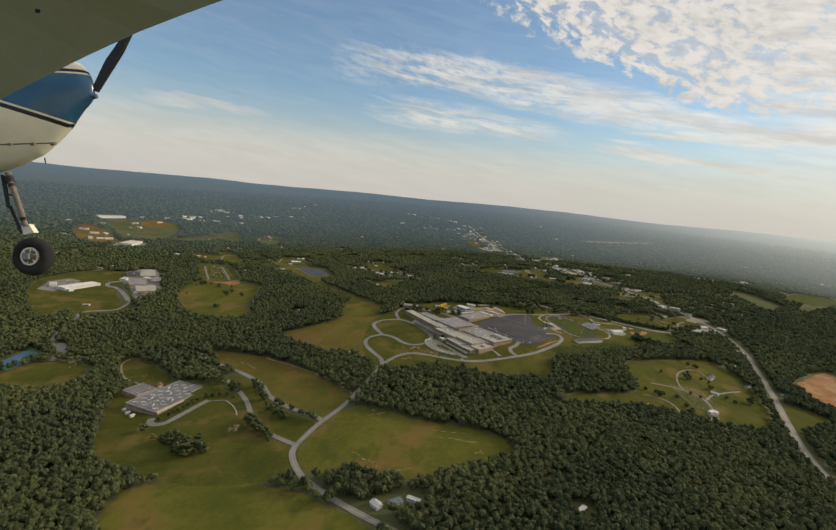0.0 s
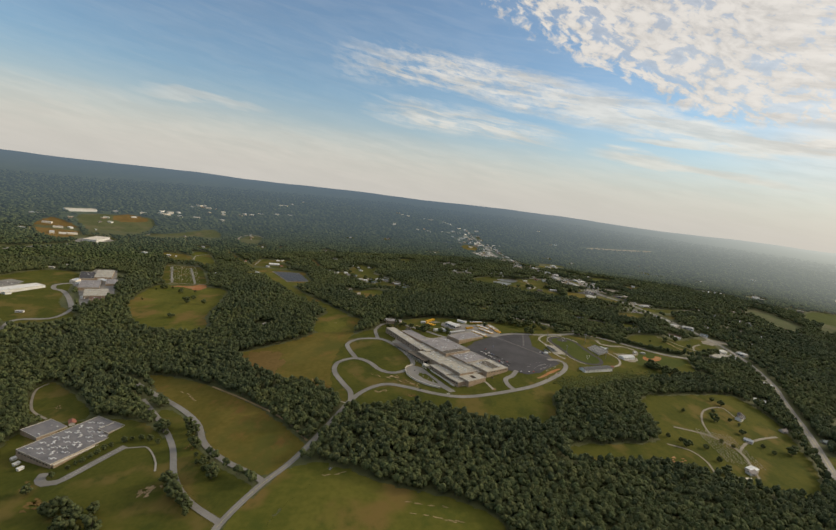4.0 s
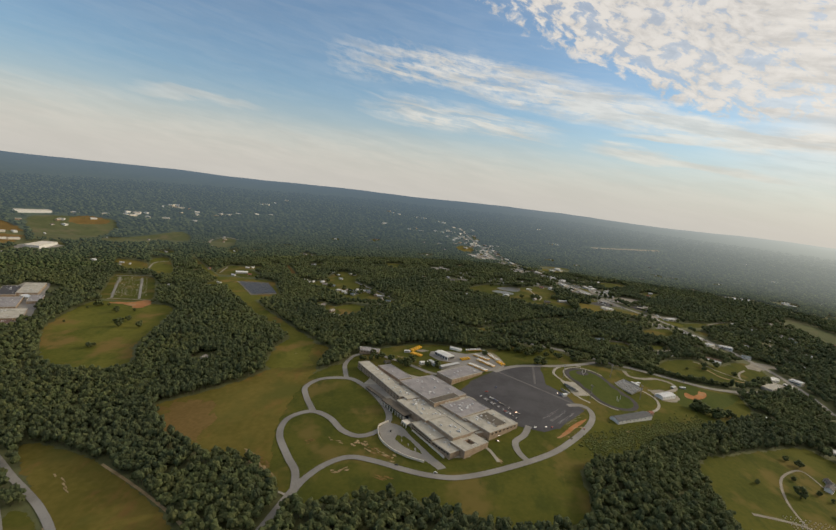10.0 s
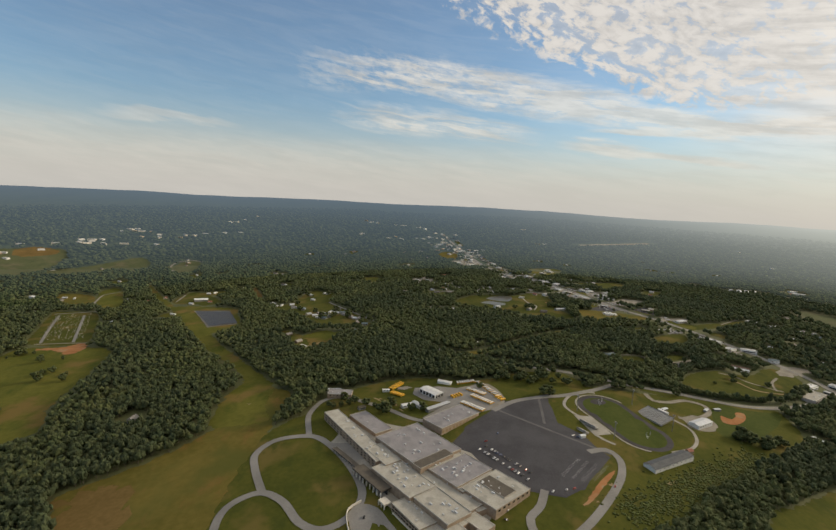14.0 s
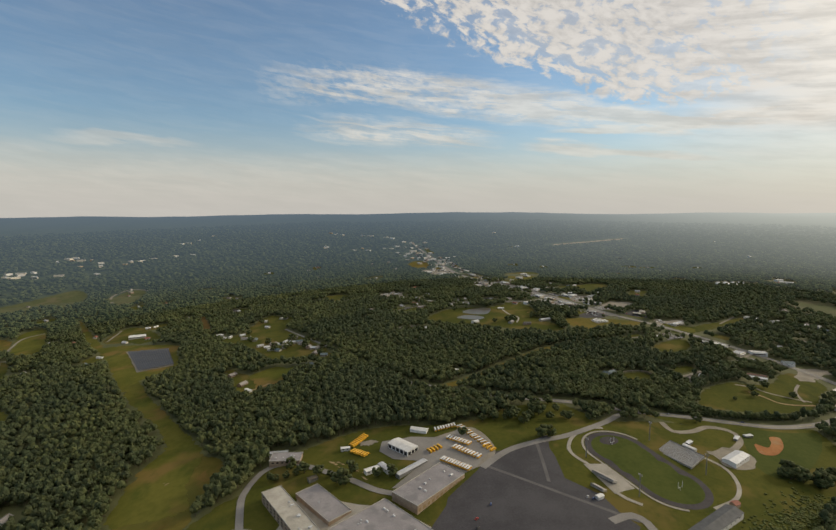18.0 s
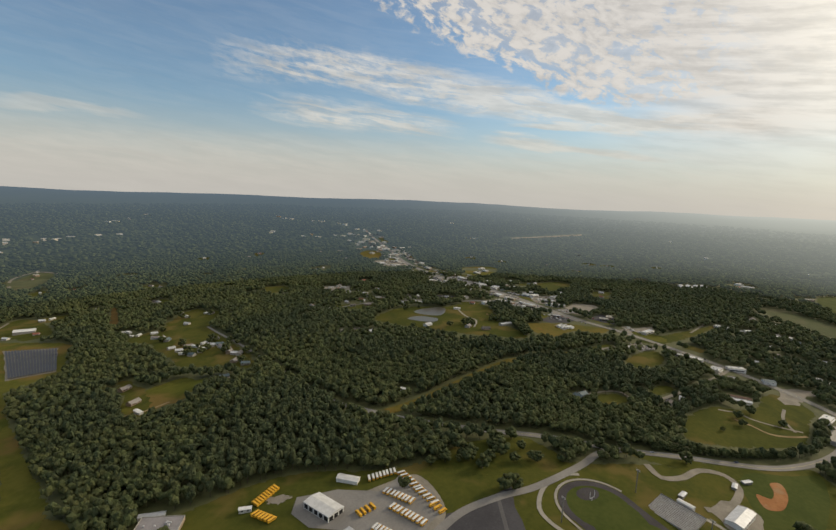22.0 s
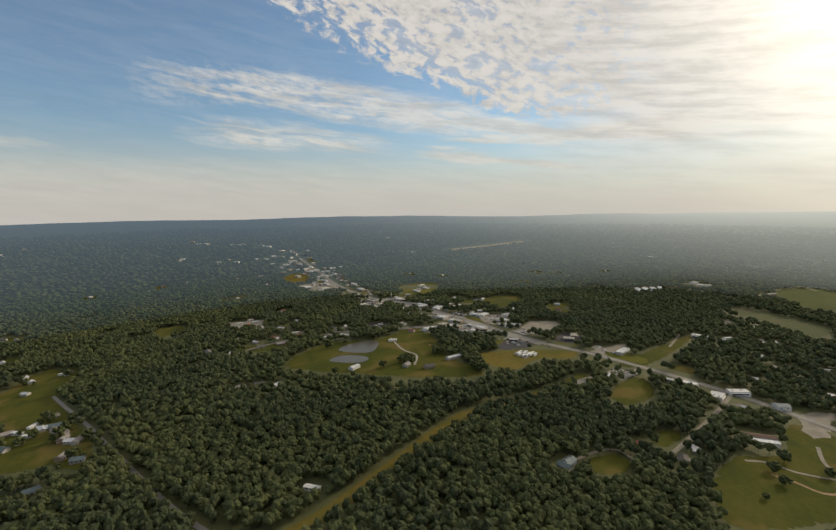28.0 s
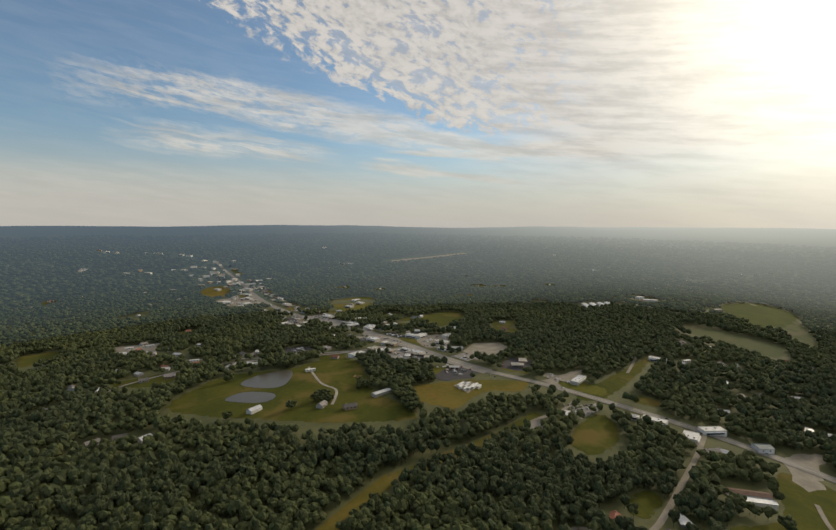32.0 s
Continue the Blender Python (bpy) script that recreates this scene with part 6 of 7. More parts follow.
for k in range(46):          # uneven lots and verges on both sides of the highway
    i = rl.randrange(8, len(HIGHWAY) - 30)
    p, q = HIGHWAY[i], HIGHWAY[i + 1]
    along = math.atan2(q[1] - p[1], q[0] - p[0])
    s = rl.choice((-1, 1)) * rl.uniform(26, 52)
    cx, cy = p[0] - s * math.sin(along), p[1] + s * math.cos(along)
    a, b = rl.uniform(14, 34), rl.uniform(9, 19)
    pts = [(cx + u * a * math.cos(along) - v * b * math.sin(along), cy + u * a * math.sin(along) + v * b * math.cos(along)) for u, v in ((-1, -1), (1, -0.9), (0.9, 1), (-1, 0.8))]
    paved = rl.random() < 0.6
    mat = rl.choice((M_GRAVEL, M_ASPHALT, M_DARKTOP)) if paved else rl.choice((M_LAWN, M_MEADOW, M_MEADOW))
    patch("pavement_lot" if paved else "ground_lot", pts, mat, "paved lot beside the highway" if paved else "mown verge beside the highway", "yard" if paved else "lawn", ragged=0.8, curved=not paved)
    if paved:
        for _ in range(rl.randrange(5, 16)):
            u, v = rl.choice((-0.6, 0.0, 0.6)) * a, rl.choice((-0.55, 0.55)) * b
            park(cx + u * math.cos(along) - v * math.sin(along) + rl.uniform(-6, 6), cy + u * math.sin(along) + v * math.cos(along) + rl.uniform(-2, 2))
for cx, cy, rx, ry in ((385, 2610, 40, 50), (525, 2165, 20, 40), (570, 1910, 15, 45), (570, 1778, 20, 22), (645, 1845, 22, 30), (598, 1682, 18, 22), (416, 1895, 14, 20)):
    for _ in range(24):
        park(cx + rl.uniform(-rx, rx), cy + rl.uniform(-ry, ry))
for mat, word in ((M_WHITE, "white"), (M_STEEL, "grey"), (M_RUST, "dark red")):
    tagged(new("parked_cars", boxes("parked_cars", parked[mat], mat)), word + " cars parked on lots along the highway", "cars", kind="stuff")
shed("poultry_house", "long barn with a pale metal roof", 692, 1324, 36, 7, -40, 2.4, M_SIDING, M_TIN, 0.8, "barn")
shed("poultry_house", "long barn with a dark rusty roof", 697, 1331, 36, 9, -40, 3.4, M_SIDING, M_RUST, 1.2, "barn")
for i in range(4):
    shed("poultry_house", "long pale poultry house", 1150 + i * 22, 1985 - i * 4, 80, 13, 60, 3.0, M_WHITE, M_TIN, 2.0, "barn", group="poultry houses")
shed("blue_workshop", "workshop with a white and blue metal roof", 804, 1379, 16, 13, -25, 4.5, M_WHITE, M_BLUEROOF, 1.8, windows=2)
shed("pond_barn", "pale barn above a dark paved lot", -480, 1880, 36, 22, 20, 5, M_SIDING, M_WHITE, 2.5, "barn")
shed("pond_cabin", "white-roofed cabin beside a farm pond", 320, 1657, 16, 9, 35, 3.5, M_WHITE, M_TIN, 2.0, "cabin")
shed("farm_shed", "long grey farm shed", 469, 1636, 26, 8, 20, 3.5, M_SIDING, M_TIN, 1.4, "barn")
shed("chapel", "small white chapel in the park", 605, 924, 14, 9, 40, 4, M_WHITE, M_SHINGLE, 3.0, "chapel", windows=3)
shed("mausoleum", "pale open-roofed mausoleum block", 512, 757, 16, 10, 30, 4, M_COPING, M_TIN, 0.6, "mausoleum")
shed("park_shelter", "low pale stone park shelter", 482, 729, 22, 3, 5, 2.5, M_COPING, M_COPING, 0.3, "shelter")
shed("long_trailer", "long narrow dark trailer on grass", 602, 1325, 15, 3, 50, 2.6, M_STEEL, M_TIN, 0.3, "trailer")
shed("garden_shed", "small white garden shed", 573, 1314, 5, 4, 20, 2.2, M_WHITE, M_WHITE, 0.6, "shed")
shed("garden_shed", "small white garden shed", 533, 1299, 4, 3, 60, 2.2, M_WHITE, M_TIN, 0.6, "shed")
shed("radio_hut", "small farm building in trees", 603, 1319, 18, 5, 70, 3, M_WHITE, M_WHITE, 0.6, "shed")
for i in range(11):
    x, y = 572 + (i % 4) * 7 + random.uniform(-2, 2), 1606 + (i // 4) * 8 + random.uniform(-2, 2)
    shed("trailer", "white box trailer parked in rows", x, y, 9, 2.6, 35 + random.uniform(-8, 8), 3.2, M_WHITE, M_WHITE, 0.1, "trailer", group="box trailers")

# vehicles of the sales lot
for i in range(22):
    put_car(662 + (i % 6) * 7 + random.uniform(-1, 1), 1500 + (i // 6) * 8 + random.uniform(-1, 1), random.uniform(0, 180), 0.6)

# far settlements: long pale roofs in the woods
random.seed(31)
TOWN_END = ((324, 3144), (286, 3280), (256, 3314), (181, 3266), (220, 3253), (356, 3332), (371, 2991), (415, 3109), (521, 2984), (469, 2956), (878, 3576), (-100, 3652), (62, 3604), (205, 3563), (1843, 2914), (-1574, 2500), (-1289, 2787), (-1219, 2998), (-908, 3374), (-797, 3570), (-136, 3700), (-1121, 2974), (-1007, 3013), (-1355, 2742), (340, 3400), (300, 3420), (420, 3390), (-60, 3640), (110, 3600), (240, 3540), (-880, 3390), (-1180, 3010), (-1250, 2990), (-1320, 2760), (1611, 2160), (2247, 2217), (2200, 2260), (332, 3180), (300, 3120), (360, 3090), (395, 3020), (280, 3060), (345, 2990), (410, 2950), (330, 3260), (370, 3200), (250, 3140), (310, 3000), (440, 2900), (20, 3240), (95, 3230), (-130, 3300), (868, 3200), (-853, 3129), (-966, 3020), (-133, 3330), (60, 3290), (900, 3190), (-780, 3160))
for x, y in TOWN_END:
    put_store(x, y)
FAR = ((193, 2900), (280, 2950), (395, 2940), (425, 2816), (470, 2693), (357, 2880), (375, 2519), (-1529, 2300), (-1446, 2400), (-1306, 2700), (-1177, 2760), (-1050, 2800), (-1001, 1299), (-950, 1332), (-935, 1270), (-913, 1523), (-785, 1364), (-828, 1466), (-765, 1304), (-889, 1442), (-860, 1420), (1365, 1979), (1395, 2039), (1409, 1826), (1900, 2250), (1740, 2560))
for x, y in FAR:
    put_store(x, y, 40)
put_shop(-1036, 1546, 4, 20)
put_shop(-1022, 1587, 3, 20)
put_shop(-812, 1162, 4, 15)
for x, y in ((-1432, 2097), (-1405, 2130), (-1379, 1995), (-1350, 2012), (-1329, 2034), (-1507, 2136), (-1445, 2421), (-1388, 2360), (-1482, 2554), (-1643, 2236), (-1642, 2288), (-1469, 1969), (-1393, 2635), (-1332, 2693), (-1309, 2741), (-1245, 2721), (-1280, 3010), (-848, 3462), (-932, 3068), (-1377, 2524), (-975, 1924), (-792, 2530), (-1297, 2959), (-1261, 3034), (-1172, 2903), (-1097, 2924), (-1011, 2963)):
    put_store(x, y, 24)
patch("ground_west_clay", [(-1520, 2086), (-1569, 2241), (-1497, 2230), (-1405, 2168), (-1313, 2045), (-1314, 1942), (-1400, 1952)], M_CLAY2, "red graded ground round large sheds", "clay lot", ragged=5)
patch("ground_west_green", [(-1526, 2332), (-1514, 2442), (-1332, 2576), (-1230, 2436), (-1208, 2242), (-1300, 2119), (-1393, 2187)], M_HAZEGRASS, "dull green pasture far off", "field", ragged=5)
patch("ground_west_brown", [(-1445, 2468), (-1424, 2555), (-1318, 2550), (-1308, 2477), (-1382, 2407)], M_CLAY2, "brown earth on a far slope", "field", ragged=4)
ribbon("road_west_far", [(-1281, 1641), (-1254, 1763), (-1232, 1836), (-1222, 1955)], 12, M_ASPHALT, "far asphalt road between woods", clear=10)
patch("pavement_west_far", [(-1270, 1960), (-1240, 1930), (-1170, 1950), (-1180, 2070), (-1265, 2090)], M_ASPHALT, "paved ground round a far warehouse", "yard", curved=False)
for cx, cy, la, lb, turn, words in ((-1218, 2014, 104, 48, 98, "large pale warehouse with a flat roof in far woods"), (-1586, 2445, 130, 30, 53, "long white factory in far woods")):
    far_hall = thing("warehouse", words, "warehouse", cx, cy, gz(cx, cy))
    block(far_hall, cx, cy, la, lb, turn, gz(cx, cy) - 6, gz(cx, cy) + 9, wall=M_WHITE, roof=M_COPING, units=4, seed=int(la))
    HULLS.append((cx, cy, 75))
patch("ground_west_pasture", [(-856, 1060), (-990, 1200), (-1060, 1330), (-1040, 1500), (-984, 1540), (-925, 1508), (-870, 1400), (-790, 1250), (-700, 1170), (-740, 1110), (-790, 1100), (-840, 1120)], M_LAWN, "wide lawns round a large school", "field", ragged=1.5)
patch("pavement_west", [(-881, 1422), (-942, 1600), (-881, 1613), (-714, 1331), (-719, 1260), (-728, 1225), (-760, 1270), (-813, 1343)], M_ASPHALT, "grey paved school ground", "yard", curved=False)
patch("pavement_west_lot", [(-1004, 1244), (-1038, 1331), (-1018, 1385), (-979, 1378), (-950, 1290), (-960, 1246)], M_ASPHALT, "car park beside a white warehouse", "car park", curved=False)
ribbon("road_west_loop", [(-745, 1225), (-798, 1289), (-850, 1340), (-882, 1352), (-903, 1388), (-881, 1418), (-850, 1390)], 11, M_ASPHALT, "looping school drive")
ribbon("road_west_hill", [(-760, 1050), (-784, 1101), (-775, 1124), (-734, 1142), (-727, 1175), (-741, 1232)], 9, M_ASPHALT, "asphalt drive on a hill")
ribbon("path_west_row", [(-985, 1260), (-1015, 1370)], 5, M_DARKTOP, "dark lane through a car park", "path", clear=0)
west_school = thing("middle_school", "large school with several flat grey and pale roofs", "school", -830, 1420, gz(-830, 1420))
for cx, cy, la, lb, turn, h, roof, n in ((-896, 1496, 92, 34, -57, 7, M_DARKTOP, 4), (-868, 1530, 108, 42, -62, 8, M_ROOF, 6), (-828, 1408, 88, 46, -60, 7, M_ROOFG, 6), (-762, 1335, 74, 52, -58, 7, M_ROOF, 6), (-800, 1455, 60, 26, -60, 6, M_ROOFG, 3), (-735, 1290, 34, 24, -58, 6, M_RUST, 2)):
    g_ = gz(cx, cy)
    mz = block(west_school, cx, cy, la, lb, turn, g_ - 4, g_ + h, roof=roof, units=n, seed=int(cy))
    wall_windows(west_school, mz, la / 2, lb / 2, "s", [g_ + h * 0.55], 10, 2.8, 1.5)
warehouse = thing("warehouse", "long white flat-roofed warehouse beside a car park", "warehouse", -938, 1312)
g_ = gz(-938, 1312)
block(warehouse, -938, 1312, 100, 34, 70, g_ - 4, g_ + 7, wall=M_WHITE, roof=M_WHITE, units=3, seed=88)
for k in range(36):
    u, v = k % 12, k // 12
    put_car(-1020 + v * 22 + u * 1.5 + random.uniform(-1, 1), 1268 + u * 8 + v * 6 + random.uniform(-1, 1), 160 + random.uniform(-4, 4), 0.6)
patch("ground_softball_field", [(-690, 740), (-660, 831), (-582, 830), (-556, 770), (-602, 726)], M_LAWN, "small ball field", "lawn", ragged=1)
patch("ground_gap", [(-47, 2217), (9, 2222), (30, 2155), (-20, 2125)], M_LAWN, "far green gap in the wood", "field", ragged=2)
ribbon("road_west_drive", [(-650, 838), (-664, 877), (-690, 905), (-716, 925), (-745, 985)], 9, M_ASPHALT, "curved asphalt drive")
ribbon("road_west_fork", [(-664, 877), (-628, 859), (-590, 850)], 8, M_ASPHALT, "asphalt drive fork")
patch("pavement_west_pad", [(-704, 917), (-690, 924), (-664, 903), (-653, 877), (-669, 884)], M_ASPHALT, "paved turning pad", "pavement")
scar("earth_west_bank", [(-640, 850), (-610, 840), (-585, 815)], 12, M_SAND, "washed sandy earth below a drive", 18, 41)
ribbon("road_airstrip", [(1100, 3177), (1510, 3190)], 26, M_CONCRETE, "pale airstrip", "airstrip", clear=40)
for n, line in enumerate((((640, 1655), (612, 1730), (590, 1840), (566, 1977)), ((566, 1977), (521, 2147), (479, 2318)), ((479, 2318), (445, 2609), (430, 2760)))):
    ribbon("pavement_strip_" + "abc"[n], line, (24, 21, 19)[n], M_ASPHALT, "paved lots along the highway", "yard", clear=9)

# ---------------------------------------------------------------- headstones
stones = []
for i in range(220):
    x, y = 486 + (i % 11) * 5.5 + random.uniform(-1, 1), 770 + (i // 11) * 4.2 + random.uniform(-0.8, 0.8)
    z = gz(x, y) + 0.3
    stones.append((x - 0.5, x + 0.5, y - 0.2, y + 0.2, z, z + 1.0))
tagged(new("headstones", boxes("headstones", stones, M_COPING, 0.1)), "rows of pale headstones on grass", "headstones", kind="stuff")

graves = []
for i in range(260):
    u, v = random.uniform(0, 1), random.uniform(0, 1)
    x, y = -785 + 78 * u + 112 * v, 1735 - 215 * v + 22 * u
    z = gz(x, y) + 0.5
    graves.append((x - 0.5, x + 0.5, y - 0.25, y + 0.25, z, z + 0.9))
tagged(new("cemetery_stones", boxes("cemetery_stones", graves, M_COPING, 0.1)), "pale headstones on a cemetery lawn", "headstones", kind="stuff")

# far leaves fade into painted, glowing haze by distance, paler on the sun's side
hm = bpy.data.materials.new("painted_haze_woods")
hm.use_nodes = True
k = Nodes(hm.node_tree)
pos = k.n("ShaderNodeTexCoord").outputs["Object"]
px_, py_ = k.n("ShaderNodeSeparateXYZ", ins={0: pos}).outputs[:2]
squash = k.n("ShaderNodeMapping", ins={0: pos, "Scale": (1.0, 0.45, 1.0)}).outputs[0]
woods = k.math("ADD", k.math("MULTIPLY", k.noise(squash, 0.006, 5.0, 0.6), 0.6), k.math("MULTIPLY", k.noise(pos, 0.035, 3.0), 0.4))
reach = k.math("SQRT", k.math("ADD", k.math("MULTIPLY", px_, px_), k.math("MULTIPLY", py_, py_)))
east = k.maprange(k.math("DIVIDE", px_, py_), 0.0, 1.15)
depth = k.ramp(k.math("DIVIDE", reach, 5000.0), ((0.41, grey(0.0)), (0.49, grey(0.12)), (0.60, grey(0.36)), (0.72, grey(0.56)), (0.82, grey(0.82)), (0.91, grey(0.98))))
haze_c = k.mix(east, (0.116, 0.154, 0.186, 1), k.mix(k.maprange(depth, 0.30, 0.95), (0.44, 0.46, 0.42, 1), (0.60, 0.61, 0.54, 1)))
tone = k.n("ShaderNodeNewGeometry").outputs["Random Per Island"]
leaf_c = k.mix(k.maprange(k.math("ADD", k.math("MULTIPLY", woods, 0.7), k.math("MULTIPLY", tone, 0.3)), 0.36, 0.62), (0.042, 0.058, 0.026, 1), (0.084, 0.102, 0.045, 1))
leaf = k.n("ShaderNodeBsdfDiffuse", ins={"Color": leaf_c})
haze_glow = k.n("ShaderNodeEmission", ins={"Color": haze_c, "Strength": 1.0})
both = k.n("ShaderNodeMixShader", ins={0: depth, 1: leaf.outputs[0], 2: haze_glow.outputs[0]})
k.t.links.new(both.outputs[0], k.n("ShaderNodeOutputMaterial").inputs[0])

# ---------------------------------------------------------------- woods


def lump(level_):
    """Unit ball as arrays; level 0 is the coarsest."""
    bm = bmesh.new()
    bmesh.ops.create_icosphere(bm, subdivisions=level_, radius=1.0)
    bm.verts.ensure_lookup_table()
    v = np.array([q.co[:] for q in bm.verts])
    f = np.array([[q.index for q in face.verts] for face in bm.faces])
    bm.free()
    return v, f


OCTA = (np.array([(1, 0, 0), (0, 1, 0), (-1, 0, 0), (0, -1, 0), (0, 0, 1), (0, 0, -1)], float),
        np.array([(0, 1, 4), (1, 2, 4), (2, 3, 4), (3, 0, 4), (1, 0, 5), (2, 1, 5), (3, 2, 5), (0, 3, 5)]))


def clump_template(rng, lobes, spread=0.5, coarse=False):
    """Unit crown: a dome with smaller lumps of leaves round and on it. Returns vertices and triangles."""
    v0, f0 = OCTA if coarse else lump(1)
    vs, fs = [], []
    for i in range(lobes):
        if lobes == 1:
            c, r = np.zeros(3), 1.0
        elif i == 0:
            c, r = np.array([0.0, 0.0, rng.uniform(-0.05, 0.12)]), rng.uniform(0.66, 0.80)
        else:
            a, q = (i + rng.uniform(-0.35, 0.35)) * 6.283 / (lobes - 1), spread * rng.uniform(0.8, 1.1)
            c, r = np.array([math.cos(a) * q, math.sin(a) * q, rng.uniform(-0.30, 0.34)]), rng.uniform(0.34, 0.50)
        turn = np.linalg.qr(rng.normal(size=(3, 3)))[0]
        v = (v0 @ turn) * r * rng.uniform(0.72, 1.24, (len(v0), 1)) * np.array([1, 1, 1.15 if lobes > 1 else 1.0]) + c
        fs.append(f0 + sum(len(q) for q in vs))
        vs.append(v)
    return np.concatenate(vs), np.concatenate(fs)


def trunk_template():
    v = np.array([(math.cos(a) * r, math.sin(a) * r, z) for z, r in ((0.0, 1.0), (1.0, 0.55)) for a in np.arange(4) * math.pi / 2])
    f = np.array([t for i in range(4) for t in ((i, (i + 1) % 4, 4 + (i + 1) % 4), (i, 4 + (i + 1) % 4, 4 + i))])
    return v, f


def free_of_trees(pts):
    ok = np.ones(len(pts), bool)
    for poly in OPEN:
        lo, hi = poly.min(0) - 3, poly.max(0) + 3
        c = np.where(ok & (pts > lo).all(1) & (pts < hi).all(1))[0]
        if len(c):
            ok[c[inside(pts[c], poly)]] = False
    for line, w in CLEAR:
        lo, hi = line.min(0) - w, line.max(0) + w
        c = np.where(ok & (pts > lo).all(1) & (pts < hi).all(1))[0]
        for k in range(0, len(c), 4000):
            q = c[k:k + 4000]
            d = ((pts[q][:, None] - line[None]) ** 2).sum(-1).min(1)
            ok[q[d < w * w]] = False
    for x, y, r in HULLS:
        ok &= (pts[:, 0] - x) ** 2 + (pts[:, 1] - y) ** 2 > r * r
    return ok


def seen_side(p):
    x, y = p[:, 0], p[:, 1]
    return (x > -0.97 * y - 90) & ((x < 0.97 * y + 90) | (x < 240 + 2.5 * (y - 1020)))


def wood(name, label, rng, spacing, lo, hi, lobes, height, material, share, trunks, templates=10, coarse=False):
    """A stand of trees between two distances from the start of the flight, as one mesh."""
    xs = np.arange(-4300, 4300, spacing)
    px, py = np.meshgrid(xs, np.arange(330, 4400, spacing))
    p = np.stack([px.ravel(), py.ravel()], 1) + rng.uniform(-0.48, 0.48, (px.size, 2)) * spacing
    reach = np.minimum(np.hypot(p[:, 0], p[:, 1] - 100), np.hypot(p[:, 0] - 200, p[:, 1] - 950) + 500)
    p = p[(reach >= lo) & (reach < hi) & seen_side(p)]
    p = p[free_of_trees(p)]
    if share == "all":          # open stands
        p = p[rng.random(len(p)) < 0.62]
    kinds = np.array([noise.noise((x * 0.006, y * 0.006, 3.0)) for x, y in p])
    pick = kinds + rng.normal(0, 0.18, len(p)) > 0.12
    p = p if share == "all" else p[pick if share == "pine" else ~pick]
    n = len(p)
    h = rng.normal(height, height * (0.09 if coarse else 0.13), n).clip(height * 0.5, height * 1.5)
    w = h * (rng.uniform(0.15, 0.21, n) if share == "pine" else rng.uniform(0.21, 0.36, n))
    w = np.maximum(w, spacing * 0.72)
    base = land(p[:, 0], p[:, 1])
    vs, fs, mi = [], [], []
    count = 0
    shapes = [clump_template(rng, lobes, 0.60 if lobes < 5 else 0.66, coarse) for _ in range(templates)]
    which = rng.integers(0, templates, n)
    for k, (v, f) in enumerate(shapes):
        q = np.where(which == k)[0]
        if not len(q):
            continue
        a = rng.uniform(0, 6.283, len(q))
        ca, sa = np.cos(a)[:, None], np.sin(a)[:, None]
        tall = h[q, None] * 0.40
        x = (v[None, :, 0] * ca - v[None, :, 1] * sa) * w[q, None] + p[q, None, 0]
        y = (v[None, :, 0] * sa + v[None, :, 1] * ca) * w[q, None] + p[q, None, 1]
        z = v[None, :, 2] * tall + (base[q] + h[q] * 0.60)[:, None]
        vs.append(np.stack([x, y, z], -1).reshape(-1, 3))
        fs.append((f[None] + (count + np.arange(len(q)) * len(v))[:, None, None]).reshape(-1, 3))
        mi.append(np.zeros(len(q) * len(f)))
        count += len(q) * len(v)
    if trunks:
        v, f = trunk_template()
        r = h[:, None] * 0.016
        x, y = v[None, :, 0] * r + p[:, None, 0], v[None, :, 1] * r + p[:, None, 1]
        z = v[None, :, 2] * h[:, None] * 0.6 + base[:, None] - 0.3
        vs.append(np.stack([x, y, z], -1).reshape(-1, 3))
        fs.append((f[None] + (count + np.arange(n) * len(v))[:, None, None]).reshape(-1, 3))
        mi.append(np.ones(n * len(f)))
    ob = new(name, mesh_np(name, np.concatenate(vs), np.concatenate(fs), [material, M_BARK], np.concatenate(mi), smooth=coarse))
    return tagged(ob, label, "woodland", kind="stuff")


rng = np.random.default_rng(7)
wood("broadleaf_wood_near", "dense green broadleaf wood in full summer leaf", rng, 7.4, 0, 1100, 5, 13, M_LEAF, "leaf", True, 18)
wood("pine_wood_near", "dark dense pine wood", rng, 6.6, 0, 1100, 4, 15, M_PINE, "pine", True, 18)
wood("broadleaf_wood_middle", "broadleaf wood in full leaf", rng, 8.4, 1100, 1900, 2, 13, M_LEAF, "leaf", False, 16)
wood("pine_wood_middle", "dark pine wood", rng, 8.0, 1100, 1900, 2, 14, M_PINE, "pine", False, 16)
# far stands carry the painted haze glow as well
wood("broadleaf_wood_far", "distant broadleaf wood in painted haze", rng, 13.0, 1900, 2450, 2, 14, hm, "leaf", False, 10, True)
wood("pine_wood_far", "distant pine wood in painted haze", rng, 13.0, 1900, 2450, 2, 15, hm, "pine", False, 10, True)

